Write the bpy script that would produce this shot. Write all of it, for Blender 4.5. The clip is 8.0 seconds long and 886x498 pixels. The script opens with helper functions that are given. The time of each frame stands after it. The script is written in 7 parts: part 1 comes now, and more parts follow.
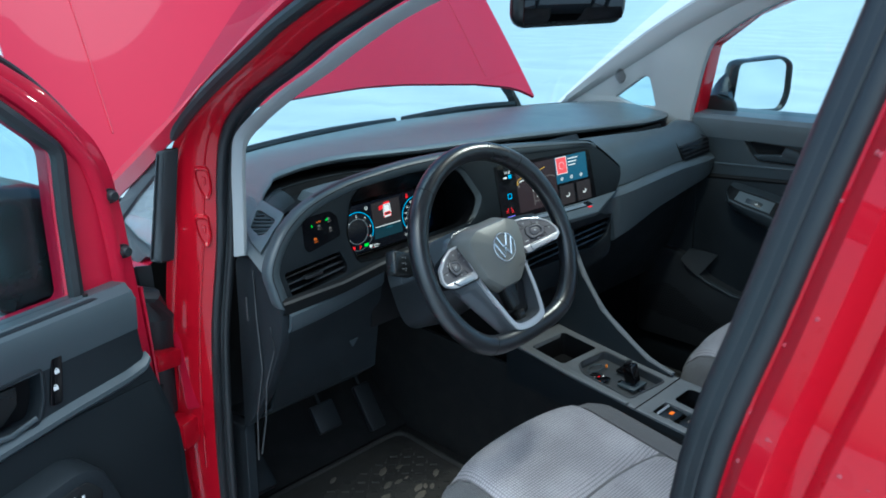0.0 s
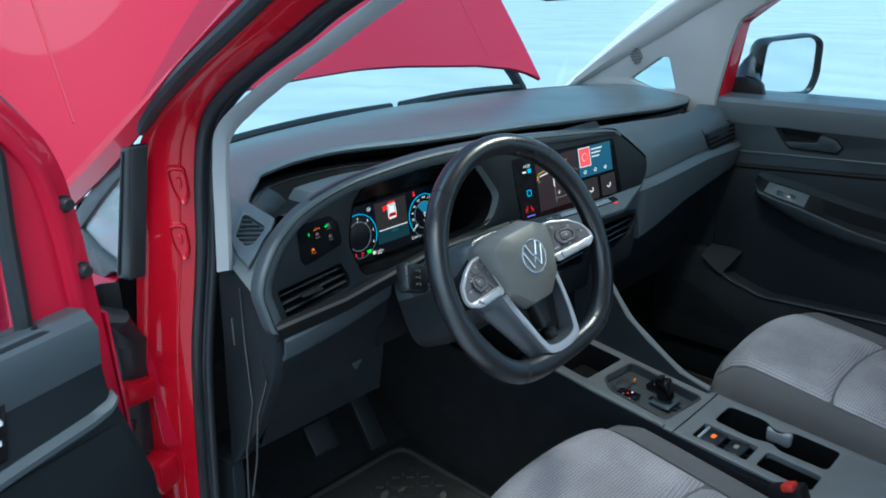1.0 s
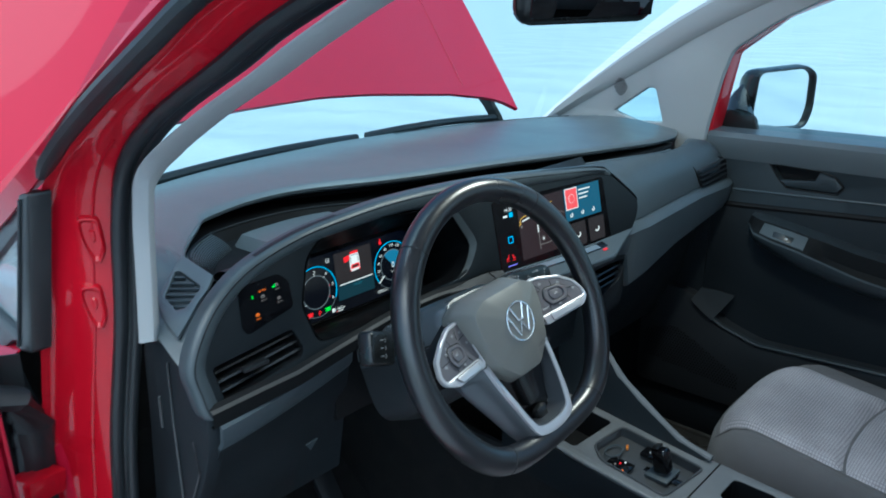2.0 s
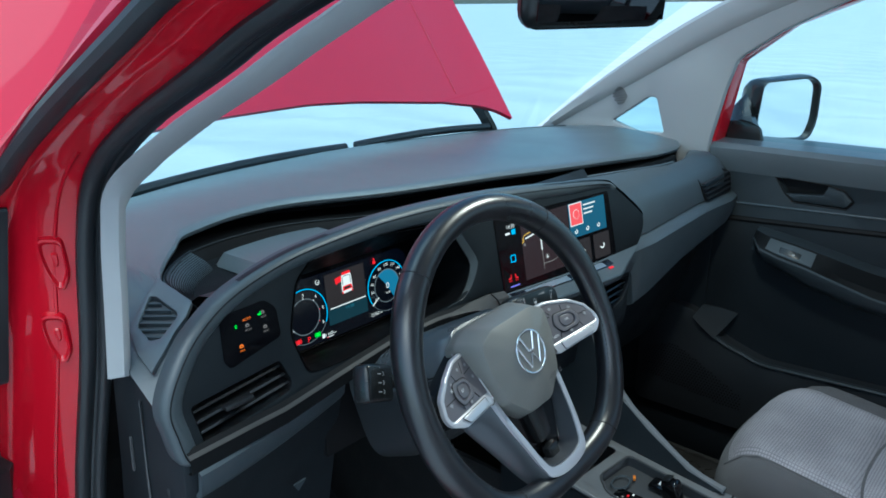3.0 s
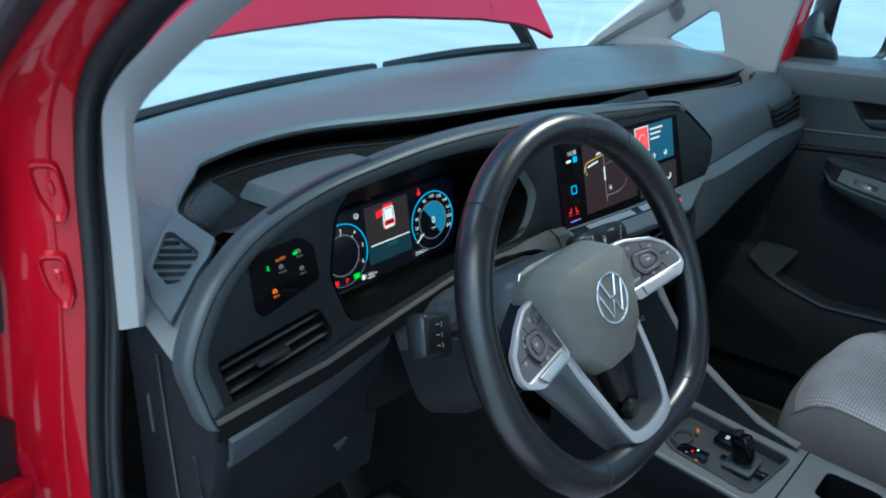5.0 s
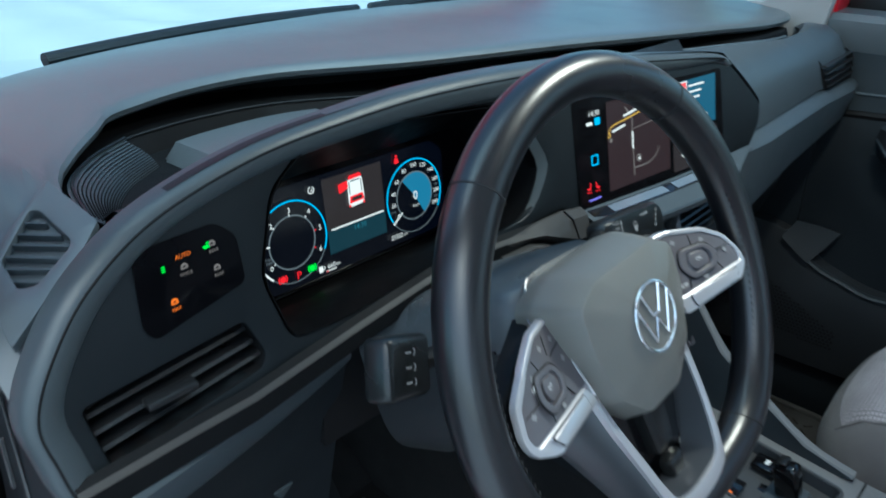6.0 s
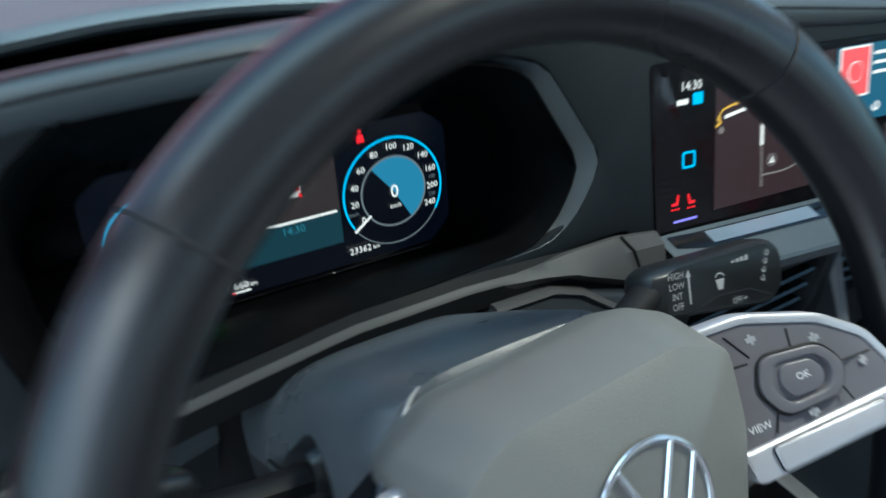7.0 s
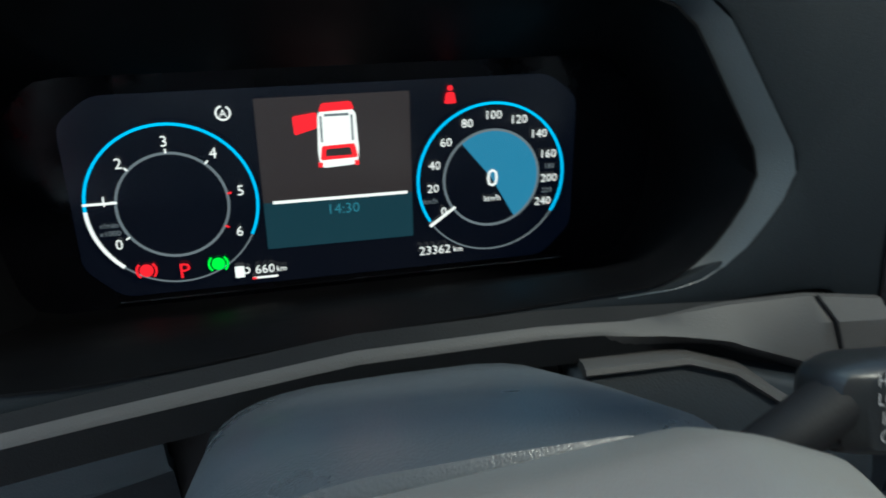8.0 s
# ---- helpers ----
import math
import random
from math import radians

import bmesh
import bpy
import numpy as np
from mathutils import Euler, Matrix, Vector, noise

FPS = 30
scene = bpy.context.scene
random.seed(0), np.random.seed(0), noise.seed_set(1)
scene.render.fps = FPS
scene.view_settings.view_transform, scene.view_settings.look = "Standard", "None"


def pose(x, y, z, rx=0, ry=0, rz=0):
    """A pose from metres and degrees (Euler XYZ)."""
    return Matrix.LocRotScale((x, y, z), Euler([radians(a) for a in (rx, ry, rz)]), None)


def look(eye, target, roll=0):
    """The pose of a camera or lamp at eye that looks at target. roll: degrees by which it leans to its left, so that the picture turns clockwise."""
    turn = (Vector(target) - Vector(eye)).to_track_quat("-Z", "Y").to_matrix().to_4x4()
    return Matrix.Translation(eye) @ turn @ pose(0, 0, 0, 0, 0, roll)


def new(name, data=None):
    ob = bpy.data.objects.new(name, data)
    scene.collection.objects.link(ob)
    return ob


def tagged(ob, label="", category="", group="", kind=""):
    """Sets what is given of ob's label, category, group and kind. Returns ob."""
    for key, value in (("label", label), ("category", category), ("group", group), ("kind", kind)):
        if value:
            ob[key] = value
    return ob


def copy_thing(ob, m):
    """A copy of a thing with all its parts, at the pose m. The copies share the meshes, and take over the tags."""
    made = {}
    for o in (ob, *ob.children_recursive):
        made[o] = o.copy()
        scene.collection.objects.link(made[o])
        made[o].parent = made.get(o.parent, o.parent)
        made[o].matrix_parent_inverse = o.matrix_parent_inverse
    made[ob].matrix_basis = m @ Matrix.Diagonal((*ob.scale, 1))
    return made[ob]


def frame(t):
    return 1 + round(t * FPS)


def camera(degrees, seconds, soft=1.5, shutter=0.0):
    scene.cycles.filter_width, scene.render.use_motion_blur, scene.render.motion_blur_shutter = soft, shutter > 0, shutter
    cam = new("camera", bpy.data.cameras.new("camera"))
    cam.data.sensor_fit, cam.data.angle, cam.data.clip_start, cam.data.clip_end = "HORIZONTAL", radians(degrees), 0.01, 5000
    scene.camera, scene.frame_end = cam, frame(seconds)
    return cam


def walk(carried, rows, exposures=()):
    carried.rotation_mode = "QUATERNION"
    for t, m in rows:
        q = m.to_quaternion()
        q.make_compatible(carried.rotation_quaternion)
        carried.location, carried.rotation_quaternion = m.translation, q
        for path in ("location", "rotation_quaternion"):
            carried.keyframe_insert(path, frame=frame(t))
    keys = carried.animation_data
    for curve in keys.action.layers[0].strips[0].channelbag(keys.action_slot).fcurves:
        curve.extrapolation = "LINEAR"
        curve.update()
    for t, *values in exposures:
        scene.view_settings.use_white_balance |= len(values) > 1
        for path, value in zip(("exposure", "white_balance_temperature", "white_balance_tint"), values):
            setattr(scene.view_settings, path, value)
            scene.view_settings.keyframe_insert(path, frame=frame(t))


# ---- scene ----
cam = camera(60.9, 8.0, soft=1.7, shutter=0.5)
PATH = [
    (0, (-1.321, -0.858, 1.536), (-0.041, 0.534, 0.885), -2.3),
    (0.5, (-1.281, -0.783, 1.521), (-0.01, 0.603, 0.84), -2.5),
    (1, (-1.228, -0.674, 1.515), (0.075, 0.673, 0.819), -2.3),
    (1.5, (-1.181, -0.582, 1.506), (0.165, 0.733, 0.828), -1.8),
    (2, (-1.102, -0.545, 1.503), (0.274, 0.758, 0.864), -1.3),
    (2.2, (-1.083, -0.529, 1.501), (0.304, 0.766, 0.872), -1.1),
    (3.3, (-1.053, -0.455, 1.488), (0.362, 0.811, 0.860), -0.7),
    (3.5, (-1.055, -0.453, 1.482), (0.353, 0.811, 0.835), -0.8),
    (4, (-1.05, -0.446, 1.47), (0.337, 0.819, 0.781), -1.1),
    (4.5, (-1.039, -0.413, 1.469), (0.32, 0.854, 0.73), -1.2),
    (4.7, (-1.029, -0.384, 1.466), (0.316, 0.888, 0.709), -1.3),
    (5.8, (-0.856, -0.234, 1.381), (0.472, 0.985, 0.516), 0.1),
    (6, (-0.83, -0.207, 1.38), (0.484, 1.021, 0.506), 0.3),
    (6.2, (-0.797, -0.182, 1.386), (0.487, 1.085, 0.522), 0.4),
    (6.5, (-0.719, -0.163, 1.358), (0.474, 1.199, 0.508), 0.2),
    (6.8, (-0.614, -0.135, 1.326), (0.452, 1.302, 0.433), 0.1),
    (7, (-0.54, -0.118, 1.302), (0.383, 1.381, 0.353), -0.7),
    (7.2, (-0.497, -0.093, 1.261), (0.331, 1.491, 0.362), -0.6),
    (7.5, (-0.461, -0.056, 1.239), (0.241, 1.578, 0.324), 0.6),
    (8, (-0.424, -0.029, 1.229), (0.008, 1.698, 0.319), 0.8),
]
walk(cam, [(t, look(eye, target, roll)) for t, eye, target, roll in PATH],
     [(0, 0.82, 5300, -10), (4.7, 0.84, 5300, -10), (6, 0.92, 5400, -9), (7, 1.10, 5600, -8), (8, 1.05, 5800, -7)])

# ---- daylight: overcast winter sky ----
world = bpy.data.worlds.new("overcast_sky")
scene.world = world
world.use_nodes = True
wn = world.node_tree.nodes
sky = wn.new("ShaderNodeTexSky")
sky.sky_type, sky.sun_disc = "NISHITA", False
sky.sun_elevation, sky.sun_rotation = radians(60), radians(225)
sky.air_density, sky.dust_density, sky.ozone_density = 1.0, 3.0, 1.0
world.node_tree.links.new(sky.outputs["Color"], wn["Background"].inputs["Color"])
wn["Background"].inputs["Strength"].default_value = 0.16
sun_data = bpy.data.lights.new("sun", "SUN")
sun_data.energy, sun_data.angle, sun_data.color = 0.9, radians(65), (0.97, 0.98, 1.0)
sun = new("sun", sun_data)
sun.matrix_world = look((-1.5, -1.5, 8), (0, 0, 0))

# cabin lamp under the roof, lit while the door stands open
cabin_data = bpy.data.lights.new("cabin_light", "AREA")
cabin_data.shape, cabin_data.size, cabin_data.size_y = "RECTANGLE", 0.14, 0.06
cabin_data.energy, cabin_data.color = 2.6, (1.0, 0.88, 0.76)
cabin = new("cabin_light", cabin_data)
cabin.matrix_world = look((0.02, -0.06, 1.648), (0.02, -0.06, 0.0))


# ---- materials ----
def make(name, color, rough=0.5, metal=0.0, grain=0.0, scale=400.0, bump=0.0, coat=0.0, blotch=0.0, blotch_scale=6.0, spec=0.5, glow=0.0):
    """Principled material with fine grain and larger blotches in colour and gloss."""
    m = bpy.data.materials.new(name)
    m.use_nodes = True
    n, l = m.node_tree.nodes, m.node_tree.links
    p = n["Principled BSDF"]
    p.inputs["Base Color"].default_value = (*color, 1)
    p.inputs["Roughness"].default_value = rough
    p.inputs["Metallic"].default_value = metal
    p.inputs["Specular IOR Level"].default_value = spec
    p.inputs["Coat Weight"].default_value = coat
    p.inputs["Coat Roughness"].default_value = 0.03
    if glow:
        p.inputs["Emission Color"].default_value = (*color, 1)
        p.inputs["Emission Strength"].default_value = glow
    co = n.new("ShaderNodeTexCoord")
    if grain or bump:
        t = n.new("ShaderNodeTexNoise")
        t.inputs["Scale"].default_value, t.inputs["Detail"].default_value = scale, 3
        l.new(co.outputs["Object"], t.inputs["Vector"])
        b = n.new("ShaderNodeBump")
        b.inputs["Strength"].default_value, b.inputs["Distance"].default_value = bump, 0.001
        l.new(t.outputs["Fac"], b.inputs["Height"])
        l.new(b.outputs["Normal"], p.inputs["Normal"])
    if blotch:
        t2 = n.new("ShaderNodeTexNoise")
        t2.inputs["Scale"].default_value, t2.inputs["Detail"].default_value = blotch_scale, 6
        l.new(co.outputs["Object"], t2.inputs["Vector"])
        r = n.new("ShaderNodeMapRange")
        r.inputs["From Min"].default_value, r.inputs["From Max"].default_value = 0.3, 0.7
        r.inputs["To Min"].default_value, r.inputs["To Max"].default_value = rough - blotch * 0.5, rough + blotch * 0.5
        l.new(t2.outputs["Fac"], r.inputs["Value"])
        l.new(r.outputs["Result"], p.inputs["Roughness"])
        mix = n.new("ShaderNodeMix")
        mix.data_type = "RGBA"
        mix.inputs["A"].default_value = (*[c * (1 - blotch) for c in color], 1)
        mix.inputs["B"].default_value = (*[min(1, c * (1 + blotch)) for c in color], 1)
        l.new(t2.outputs["Fac"], mix.inputs["Factor"])
        l.new(mix.outputs["Result"], p.inputs["Base Color"])
    return m


def clear(name, tint, gloss, dirt=0.0):
    """Thin pane: tinted see-through with a faint mirror gloss."""
    m = bpy.data.materials.new(name)
    m.use_nodes = True
    n, l = m.node_tree.nodes, m.node_tree.links
    n.remove(n["Principled BSDF"])
    a, b, mix = (n.new("ShaderNode" + k) for k in ("BsdfTransparent", "BsdfGlossy", "MixShader"))
    a.inputs["Color"].default_value = (*tint, 1)
    b.inputs["Roughness"].default_value = 0.02
    mix.inputs["Fac"].default_value = gloss
    l.new(a.outputs["BSDF"], mix.inputs[1])
    l.new(b.outputs["BSDF"], mix.inputs[2])
    l.new(mix.outputs["Shader"], n["Material Output"].inputs["Surface"])
    return m


# one body red: pinker where it reflects sky, deeper JAMB copy for shaded places
RED = make("red_paint", (0.50, 0.004, 0.034), 0.38, coat=0.8, blotch=0.08, blotch_scale=3, bump=0.012, scale=900, spec=0.25)
JAMB = make("red_shaded_paint", (0.47, 0.002, 0.016), 0.30, spec=0.10, coat=0.8, blotch=0.10, blotch_scale=9, bump=0.008, scale=700)
SOFT = make("soft_grained_dash", (0.090, 0.106, 0.118), 0.36, bump=0.2, scale=1500, blotch=0.10, blotch_scale=7, spec=0.8)
DARK = make("dark_grained_plastic", (0.0135, 0.017, 0.021), 0.5, bump=0.25, scale=1300, blotch=0.15, blotch_scale=9, spec=0.28)
COVER = make("scuffed_toplit_plastic", (0.078, 0.088, 0.098), 0.34, bump=0.2, scale=1300, blotch=0.20, blotch_scale=14, spec=0.75)
CONS = make("mid_grey_console", (0.155, 0.16, 0.168), 0.45, bump=0.2, scale=1300, blotch=0.14, blotch_scale=9)
WELL = make("dark_grey_well", (0.06, 0.062, 0.066), 0.4, bump=0.15, scale=1300, blotch=0.15, blotch_scale=12)
# black for recesses and undersides: their shade is in the colour
PIT_SHADE = make("shaded_black_plastic", (0.006, 0.0065, 0.0075), 0.6, bump=0.2, scale=1300, blotch=0.2, blotch_scale=12, spec=0.15)
FACE = make("dark_panel_face", (0.012, 0.015, 0.018), 0.55, bump=0.2, scale=1500, blotch=0.15, blotch_scale=9, spec=0.15)
RIM = make("slate_rim_plastic", (0.050, 0.062, 0.071), 0.40, bump=0.2, scale=1500, blotch=0.10, blotch_scale=7, spec=0.6)
ARM = make("dark_door_plastic", (0.026, 0.033, 0.039), 0.42, bump=0.25, scale=1300, blotch=0.15, blotch_scale=9, spec=0.45)
LIT_TAUPE = make("lamplit_taupe_plastic", (0.050, 0.048, 0.047), 0.5, bump=0.2, scale=1400, blotch=0.12, blotch_scale=9, spec=0.3)
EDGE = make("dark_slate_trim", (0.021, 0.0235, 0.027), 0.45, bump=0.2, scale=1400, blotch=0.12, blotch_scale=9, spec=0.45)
HARD = make("hard_grey_plastic", (0.059, 0.073, 0.084), 0.42, bump=0.2, scale=1400, blotch=0.14, blotch_scale=8)
BLACK = make("matt_black_plastic", (0.007, 0.007, 0.008), 0.6, bump=0.1, scale=900, blotch=0.2, spec=0.25)
RECESS = make("smoked_black_plastic", (0.003, 0.003, 0.0035), 0.55, blotch=0.2, blotch_scale=25, spec=0.1)
DGLASS = make("display_cover_glass", (0.003, 0.003, 0.004), 0.12, blotch=0.2, blotch_scale=40, spec=0.12)
GLOSS = make("piano_black", (0.004, 0.004, 0.005), 0.08, blotch=0.3, blotch_scale=40)
VENTBL = make("vent_slat_black", (0.014, 0.015, 0.017), 0.35, blotch=0.2)
TRIM = make("grey_pillar_trim", (0.36, 0.37, 0.38), 0.75, bump=0.3, scale=1100, blotch=0.06)
# set extra pale so the unseen lining bounces light inside
HEAD = make("pale_headliner_cloth", (0.74, 0.74, 0.72), 0.95, bump=0.5, scale=800, blotch=0.05)
RUBBER = make("black_rubber", (0.020, 0.022, 0.025), 0.42, bump=0.15, scale=500, blotch=0.2, blotch_scale=15)
LEATHER = make("black_leather", (0.009, 0.0095, 0.0120), 0.30, bump=0.05, scale=1400, blotch=0.06, blotch_scale=10, spec=0.9)
SATIN = make("satin_silver", (0.54, 0.54, 0.57), 0.32, 0.45, blotch=0.06, blotch_scale=30)
# same satin as the spoke frames, darkened for the dark it reflects
SATIN_SHADE = make("shaded_satin_flank", (0.105, 0.112, 0.125), 0.34, 0.5, blotch=0.06, blotch_scale=30)
CHROME = make("brushed_chrome", (0.86, 0.88, 0.90), 0.20, 0.85, blotch=0.06, blotch_scale=60)
STEEL = make("zinc_steel", (0.45, 0.45, 0.46), 0.4, 1.0, blotch=0.2, blotch_scale=60)
THREAD = make("black_thread", (0.02, 0.02, 0.022), 0.8)
HUB = make("worn_grey_airbag_cover", (0.185, 0.183, 0.170), 0.37, bump=0.18, scale=1400, blotch=0.12, blotch_scale=12)
# satin silver, blued for the windscreen sheen on the strips
SLIDER = make("satin_sheen_slider", (0.30, 0.35, 0.40), 0.24, 0.6, blotch=0.05, blotch_scale=30)
BUTTON = make("dark_button", (0.12, 0.113, 0.124), 0.35, blotch=0.1)
DROP = make("water_drop", (0.42, 0.03, 0.05), 0.04, coat=1.0)
MARK = make("white_print", (0.75, 0.75, 0.75), 0.6)
DIMMARK = make("grey_print", (0.30, 0.30, 0.31), 0.6)
MAT = make("dirty_rubber_mat", (0.048, 0.045, 0.042), 0.75, bump=0.4, scale=120, blotch=0.5, blotch_scale=14)
DUST = make("dried_mud", (0.17, 0.15, 0.125), 0.95, bump=0.5, scale=160, blotch=0.4, blotch_scale=30)
CARPET = make("black_carpet", (0.013, 0.013, 0.014), 0.95, bump=0.8, scale=700, blotch=0.3, blotch_scale=18)
ORANGE = make("orange_lens", (0.8, 0.25, 0.03), 0.2, coat=1.0)
CAP = make("black_mirror_shell", (0.012, 0.013, 0.014), 0.3, bump=0.1, scale=600, blotch=0.2)
BUCKLE = make("red_buckle_button", (0.6, 0.03, 0.02), 0.4)
MIRROR_DARK = make("dark_reflection_glass", (0.045, 0.05, 0.055), 0.04, 1.0)
MIRROR = make("mirror_glass", (0.86, 0.9, 0.9), 0.01, 1.0)
SHIELD = clear("windscreen_glass", (0.74, 0.90, 0.92), 0.10)
SIDE = clear("side_glass", (0.76, 0.91, 0.93), 0.06)
QUARTER = clear("quarter_glass", (0.84, 0.92, 0.94), 0.35)


def fabric(name, color, color2, cell):
    """Woven cloth: small square cells with a raised weave."""
    m = bpy.data.materials.new(name)
    m.use_nodes = True
    n, l = m.node_tree.nodes, m.node_tree.links
    p = n["Principled BSDF"]
    p.inputs["Roughness"].default_value = 0.9
    p.inputs["Sheen Weight"].default_value = 0.15
    co = n.new("ShaderNodeTexCoord")
    ch = n.new("ShaderNodeTexVoronoi")
    ch.voronoi_dimensions = "2D"
    ch.distance = "CHEBYCHEV"
    ch.inputs["Randomness"].default_value = 0.08
    ch.inputs["Scale"].default_value = cell
    l.new(co.outputs["Object"], ch.inputs["Vector"])
    big = n.new("ShaderNodeTexNoise")
    big.inputs["Scale"].default_value, big.inputs["Detail"].default_value = 7, 5
    l.new(co.outputs["Object"], big.inputs["Vector"])
    fine = n.new("ShaderNodeTexNoise")
    fine.inputs["Scale"].default_value = 1200
    l.new(co.outputs["Object"], fine.inputs["Vector"])
    mix = n.new("ShaderNodeMix")
    mix.data_type = "RGBA"
    mix.inputs["A"].default_value, mix.inputs["B"].default_value = (*color2, 1), (*color, 1)
    r = n.new("ShaderNodeMapRange")
    r.inputs["From Min"].default_value, r.inputs["From Max"].default_value = 0.2, 0.55
    l.new(ch.outputs["Distance"], r.inputs["Value"])
    add = n.new("ShaderNodeMath")
    add.operation = "MULTIPLY_ADD"
    add.inputs[1].default_value = 0.6
    l.new(r.outputs["Result"], add.inputs[0])
    l.new(big.outputs["Fac"], add.inputs[2])
    l.new(add.outputs["Value"], mix.inputs["Factor"])
    l.new(mix.outputs["Result"], p.inputs["Base Color"])
    h = n.new("ShaderNodeMath")
    h.inputs[1].default_value = 0.4
    h.operation = "MULTIPLY_ADD"
    l.new(fine.outputs["Fac"], h.inputs[0])
    l.new(ch.outputs["Distance"], h.inputs[2])
    b = n.new("ShaderNodeBump")
    b.inputs["Strength"].default_value, b.inputs["Distance"].default_value = 1.0, 0.0014
    b.invert = True
    l.new(h.outputs["Value"], b.inputs["Height"])
    l.new(b.outputs["Normal"], p.inputs["Normal"])
    return m


CLOTH = fabric("grey_waffle_cloth", (0.215, 0.200, 0.216), (0.76, 0.71, 0.75), 185)
PLAIN = fabric("plain_grey_cloth", (0.155, 0.148, 0.154), (0.105, 0.10, 0.104), 600)


def lit(name, color, strength=1.0):
    m = bpy.data.materials.new(name)
    m.use_nodes = True
    p = m.node_tree.nodes["Principled BSDF"]
    p.inputs["Base Color"].default_value = (0.005, 0.005, 0.006, 1)
    p.inputs["Roughness"].default_value = 0.25
    p.inputs["Emission Color"].default_value = (*color, 1)
    p.inputs["Emission Strength"].default_value = 0.70 * strength
    return m


L_NAVY = lit("display_navy", (0.0005, 0.0011, 0.0034), 1.0)
L_CYAN = lit("display_cyan", (0.02, 0.42, 0.75), 1.0)
L_WHITE = lit("display_white", (0.80, 0.74, 0.70), 1.0)
L_DIM = lit("display_dim", (0.12, 0.13, 0.14), 1.0)
L_GREY = lit("display_grey_panel", (0.024, 0.018, 0.018), 1.0)
L_TEAL = lit("display_teal", (0.008, 0.028, 0.038), 1.0)
L_TEAL2 = lit("display_teal_glow", (0.03, 0.13, 0.17), 1.0)
L_RED = lit("display_red", (0.85, 0.01, 0.02), 1.0)
L_GREEN = lit("display_green", (0.01, 0.75, 0.04), 1.0)
L_ORANGE = lit("display_orange", (0.9, 0.17, 0.01), 1.0)
L_MAP = lit("display_map", (0.024, 0.0125, 0.0135), 1.0)
L_ROAD = lit("display_road", (0.16, 0.13, 0.12), 1.0)
L_GOLD = lit("display_gold", (0.6, 0.33, 0.05), 1.0)
L_MEDIA = lit("media_card", (0.018, 0.085, 0.14), 1.0)
L_BLUE = lit("display_blue_panel", (0.03, 0.15, 0.25), 1.0)
L_TILE = lit("display_red_tile", (0.85, 0.08, 0.09), 1.0)
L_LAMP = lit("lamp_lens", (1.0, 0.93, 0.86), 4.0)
L_PURPLE = lit("display_purple", (0.25, 0.2, 0.8), 1.0)


def snow_material():
    m = bpy.data.materials.new("trodden_snow")
    m.use_nodes = True
    n, l = m.node_tree.nodes, m.node_tree.links
    p = n["Principled BSDF"]
    p.inputs["Roughness"].default_value = 0.8
    p.inputs["Subsurface Weight"].default_value = 0.0
    co = n.new("ShaderNodeTexCoord")
    a = n.new("ShaderNodeTexNoise")
    a.inputs["Scale"].default_value, a.inputs["Detail"].default_value = 0.6, 8
    l.new(co.outputs["Object"], a.inputs["Vector"])
    w = n.new("ShaderNodeTexWave")
    w.inputs["Scale"].default_value, w.inputs["Distortion"].default_value, w.inputs["Detail"].default_value = 0.28, 5.0, 3
    l.new(co.outputs["Object"], w.inputs["Vector"])
    mix = n.new("ShaderNodeMix")
    mix.data_type = "RGBA"
    mix.inputs["A"].default_value, mix.inputs["B"].default_value = (0.43, 0.465, 0.485, 1), (0.57, 0.60, 0.61, 1)
    add = n.new("ShaderNodeMath")
    add.operation = "MULTIPLY_ADD"
    add.inputs[1].default_value = 0.35
    l.new(w.outputs["Fac"], add.inputs[0])
    l.new(a.outputs["Fac"], add.inputs[2])
    l.new(add.outputs["Value"], mix.inputs["Factor"])
    l.new(mix.outputs["Result"], p.inputs["Base Color"])
    b = n.new("ShaderNodeBump")
    b.inputs["Strength"].default_value, b.inputs["Distance"].default_value = 0.5, 0.15
    l.new(add.outputs["Value"], b.inputs["Height"])
    l.new(b.outputs["Normal"], p.inputs["Normal"])
    return m


SNOW = snow_material()
TREES = make("distant_woods", (0.05, 0.055, 0.05), 0.9, blotch=0.4, blotch_scale=0.5)
FARCAR = make("distant_car_paint", (0.10, 0.11, 0.12), 0.4, blotch=0.5, blotch_scale=0.3)


# ---- mesh helpers ----
def part(name, bm, material, parent=None, label="", sharp=35.0):
    """Links a bmesh as one mesh object under a thing or a part."""
    me = bpy.data.meshes.new(name)
    bmesh.ops.remove_doubles(bm, verts=bm.verts, dist=1e-6)
    bmesh.ops.recalc_face_normals(bm, faces=bm.faces)
    bm.to_mesh(me)
    bm.free()
    me.materials.append(material)
    for f in me.polygons:
        f.use_smooth = True
    me.set_sharp_from_angle(angle=radians(sharp))
    ob = new(name, me)
    if parent is not None:
        ob.parent = parent
    if label:
        tagged(ob, label)
    return ob


def thing(name, label, category, group="", kind="", at=(0, 0, 0)):
    ob = new(name)
    ob.empty_display_size = 0.05
    return tagged(ob, label, category, group, kind)


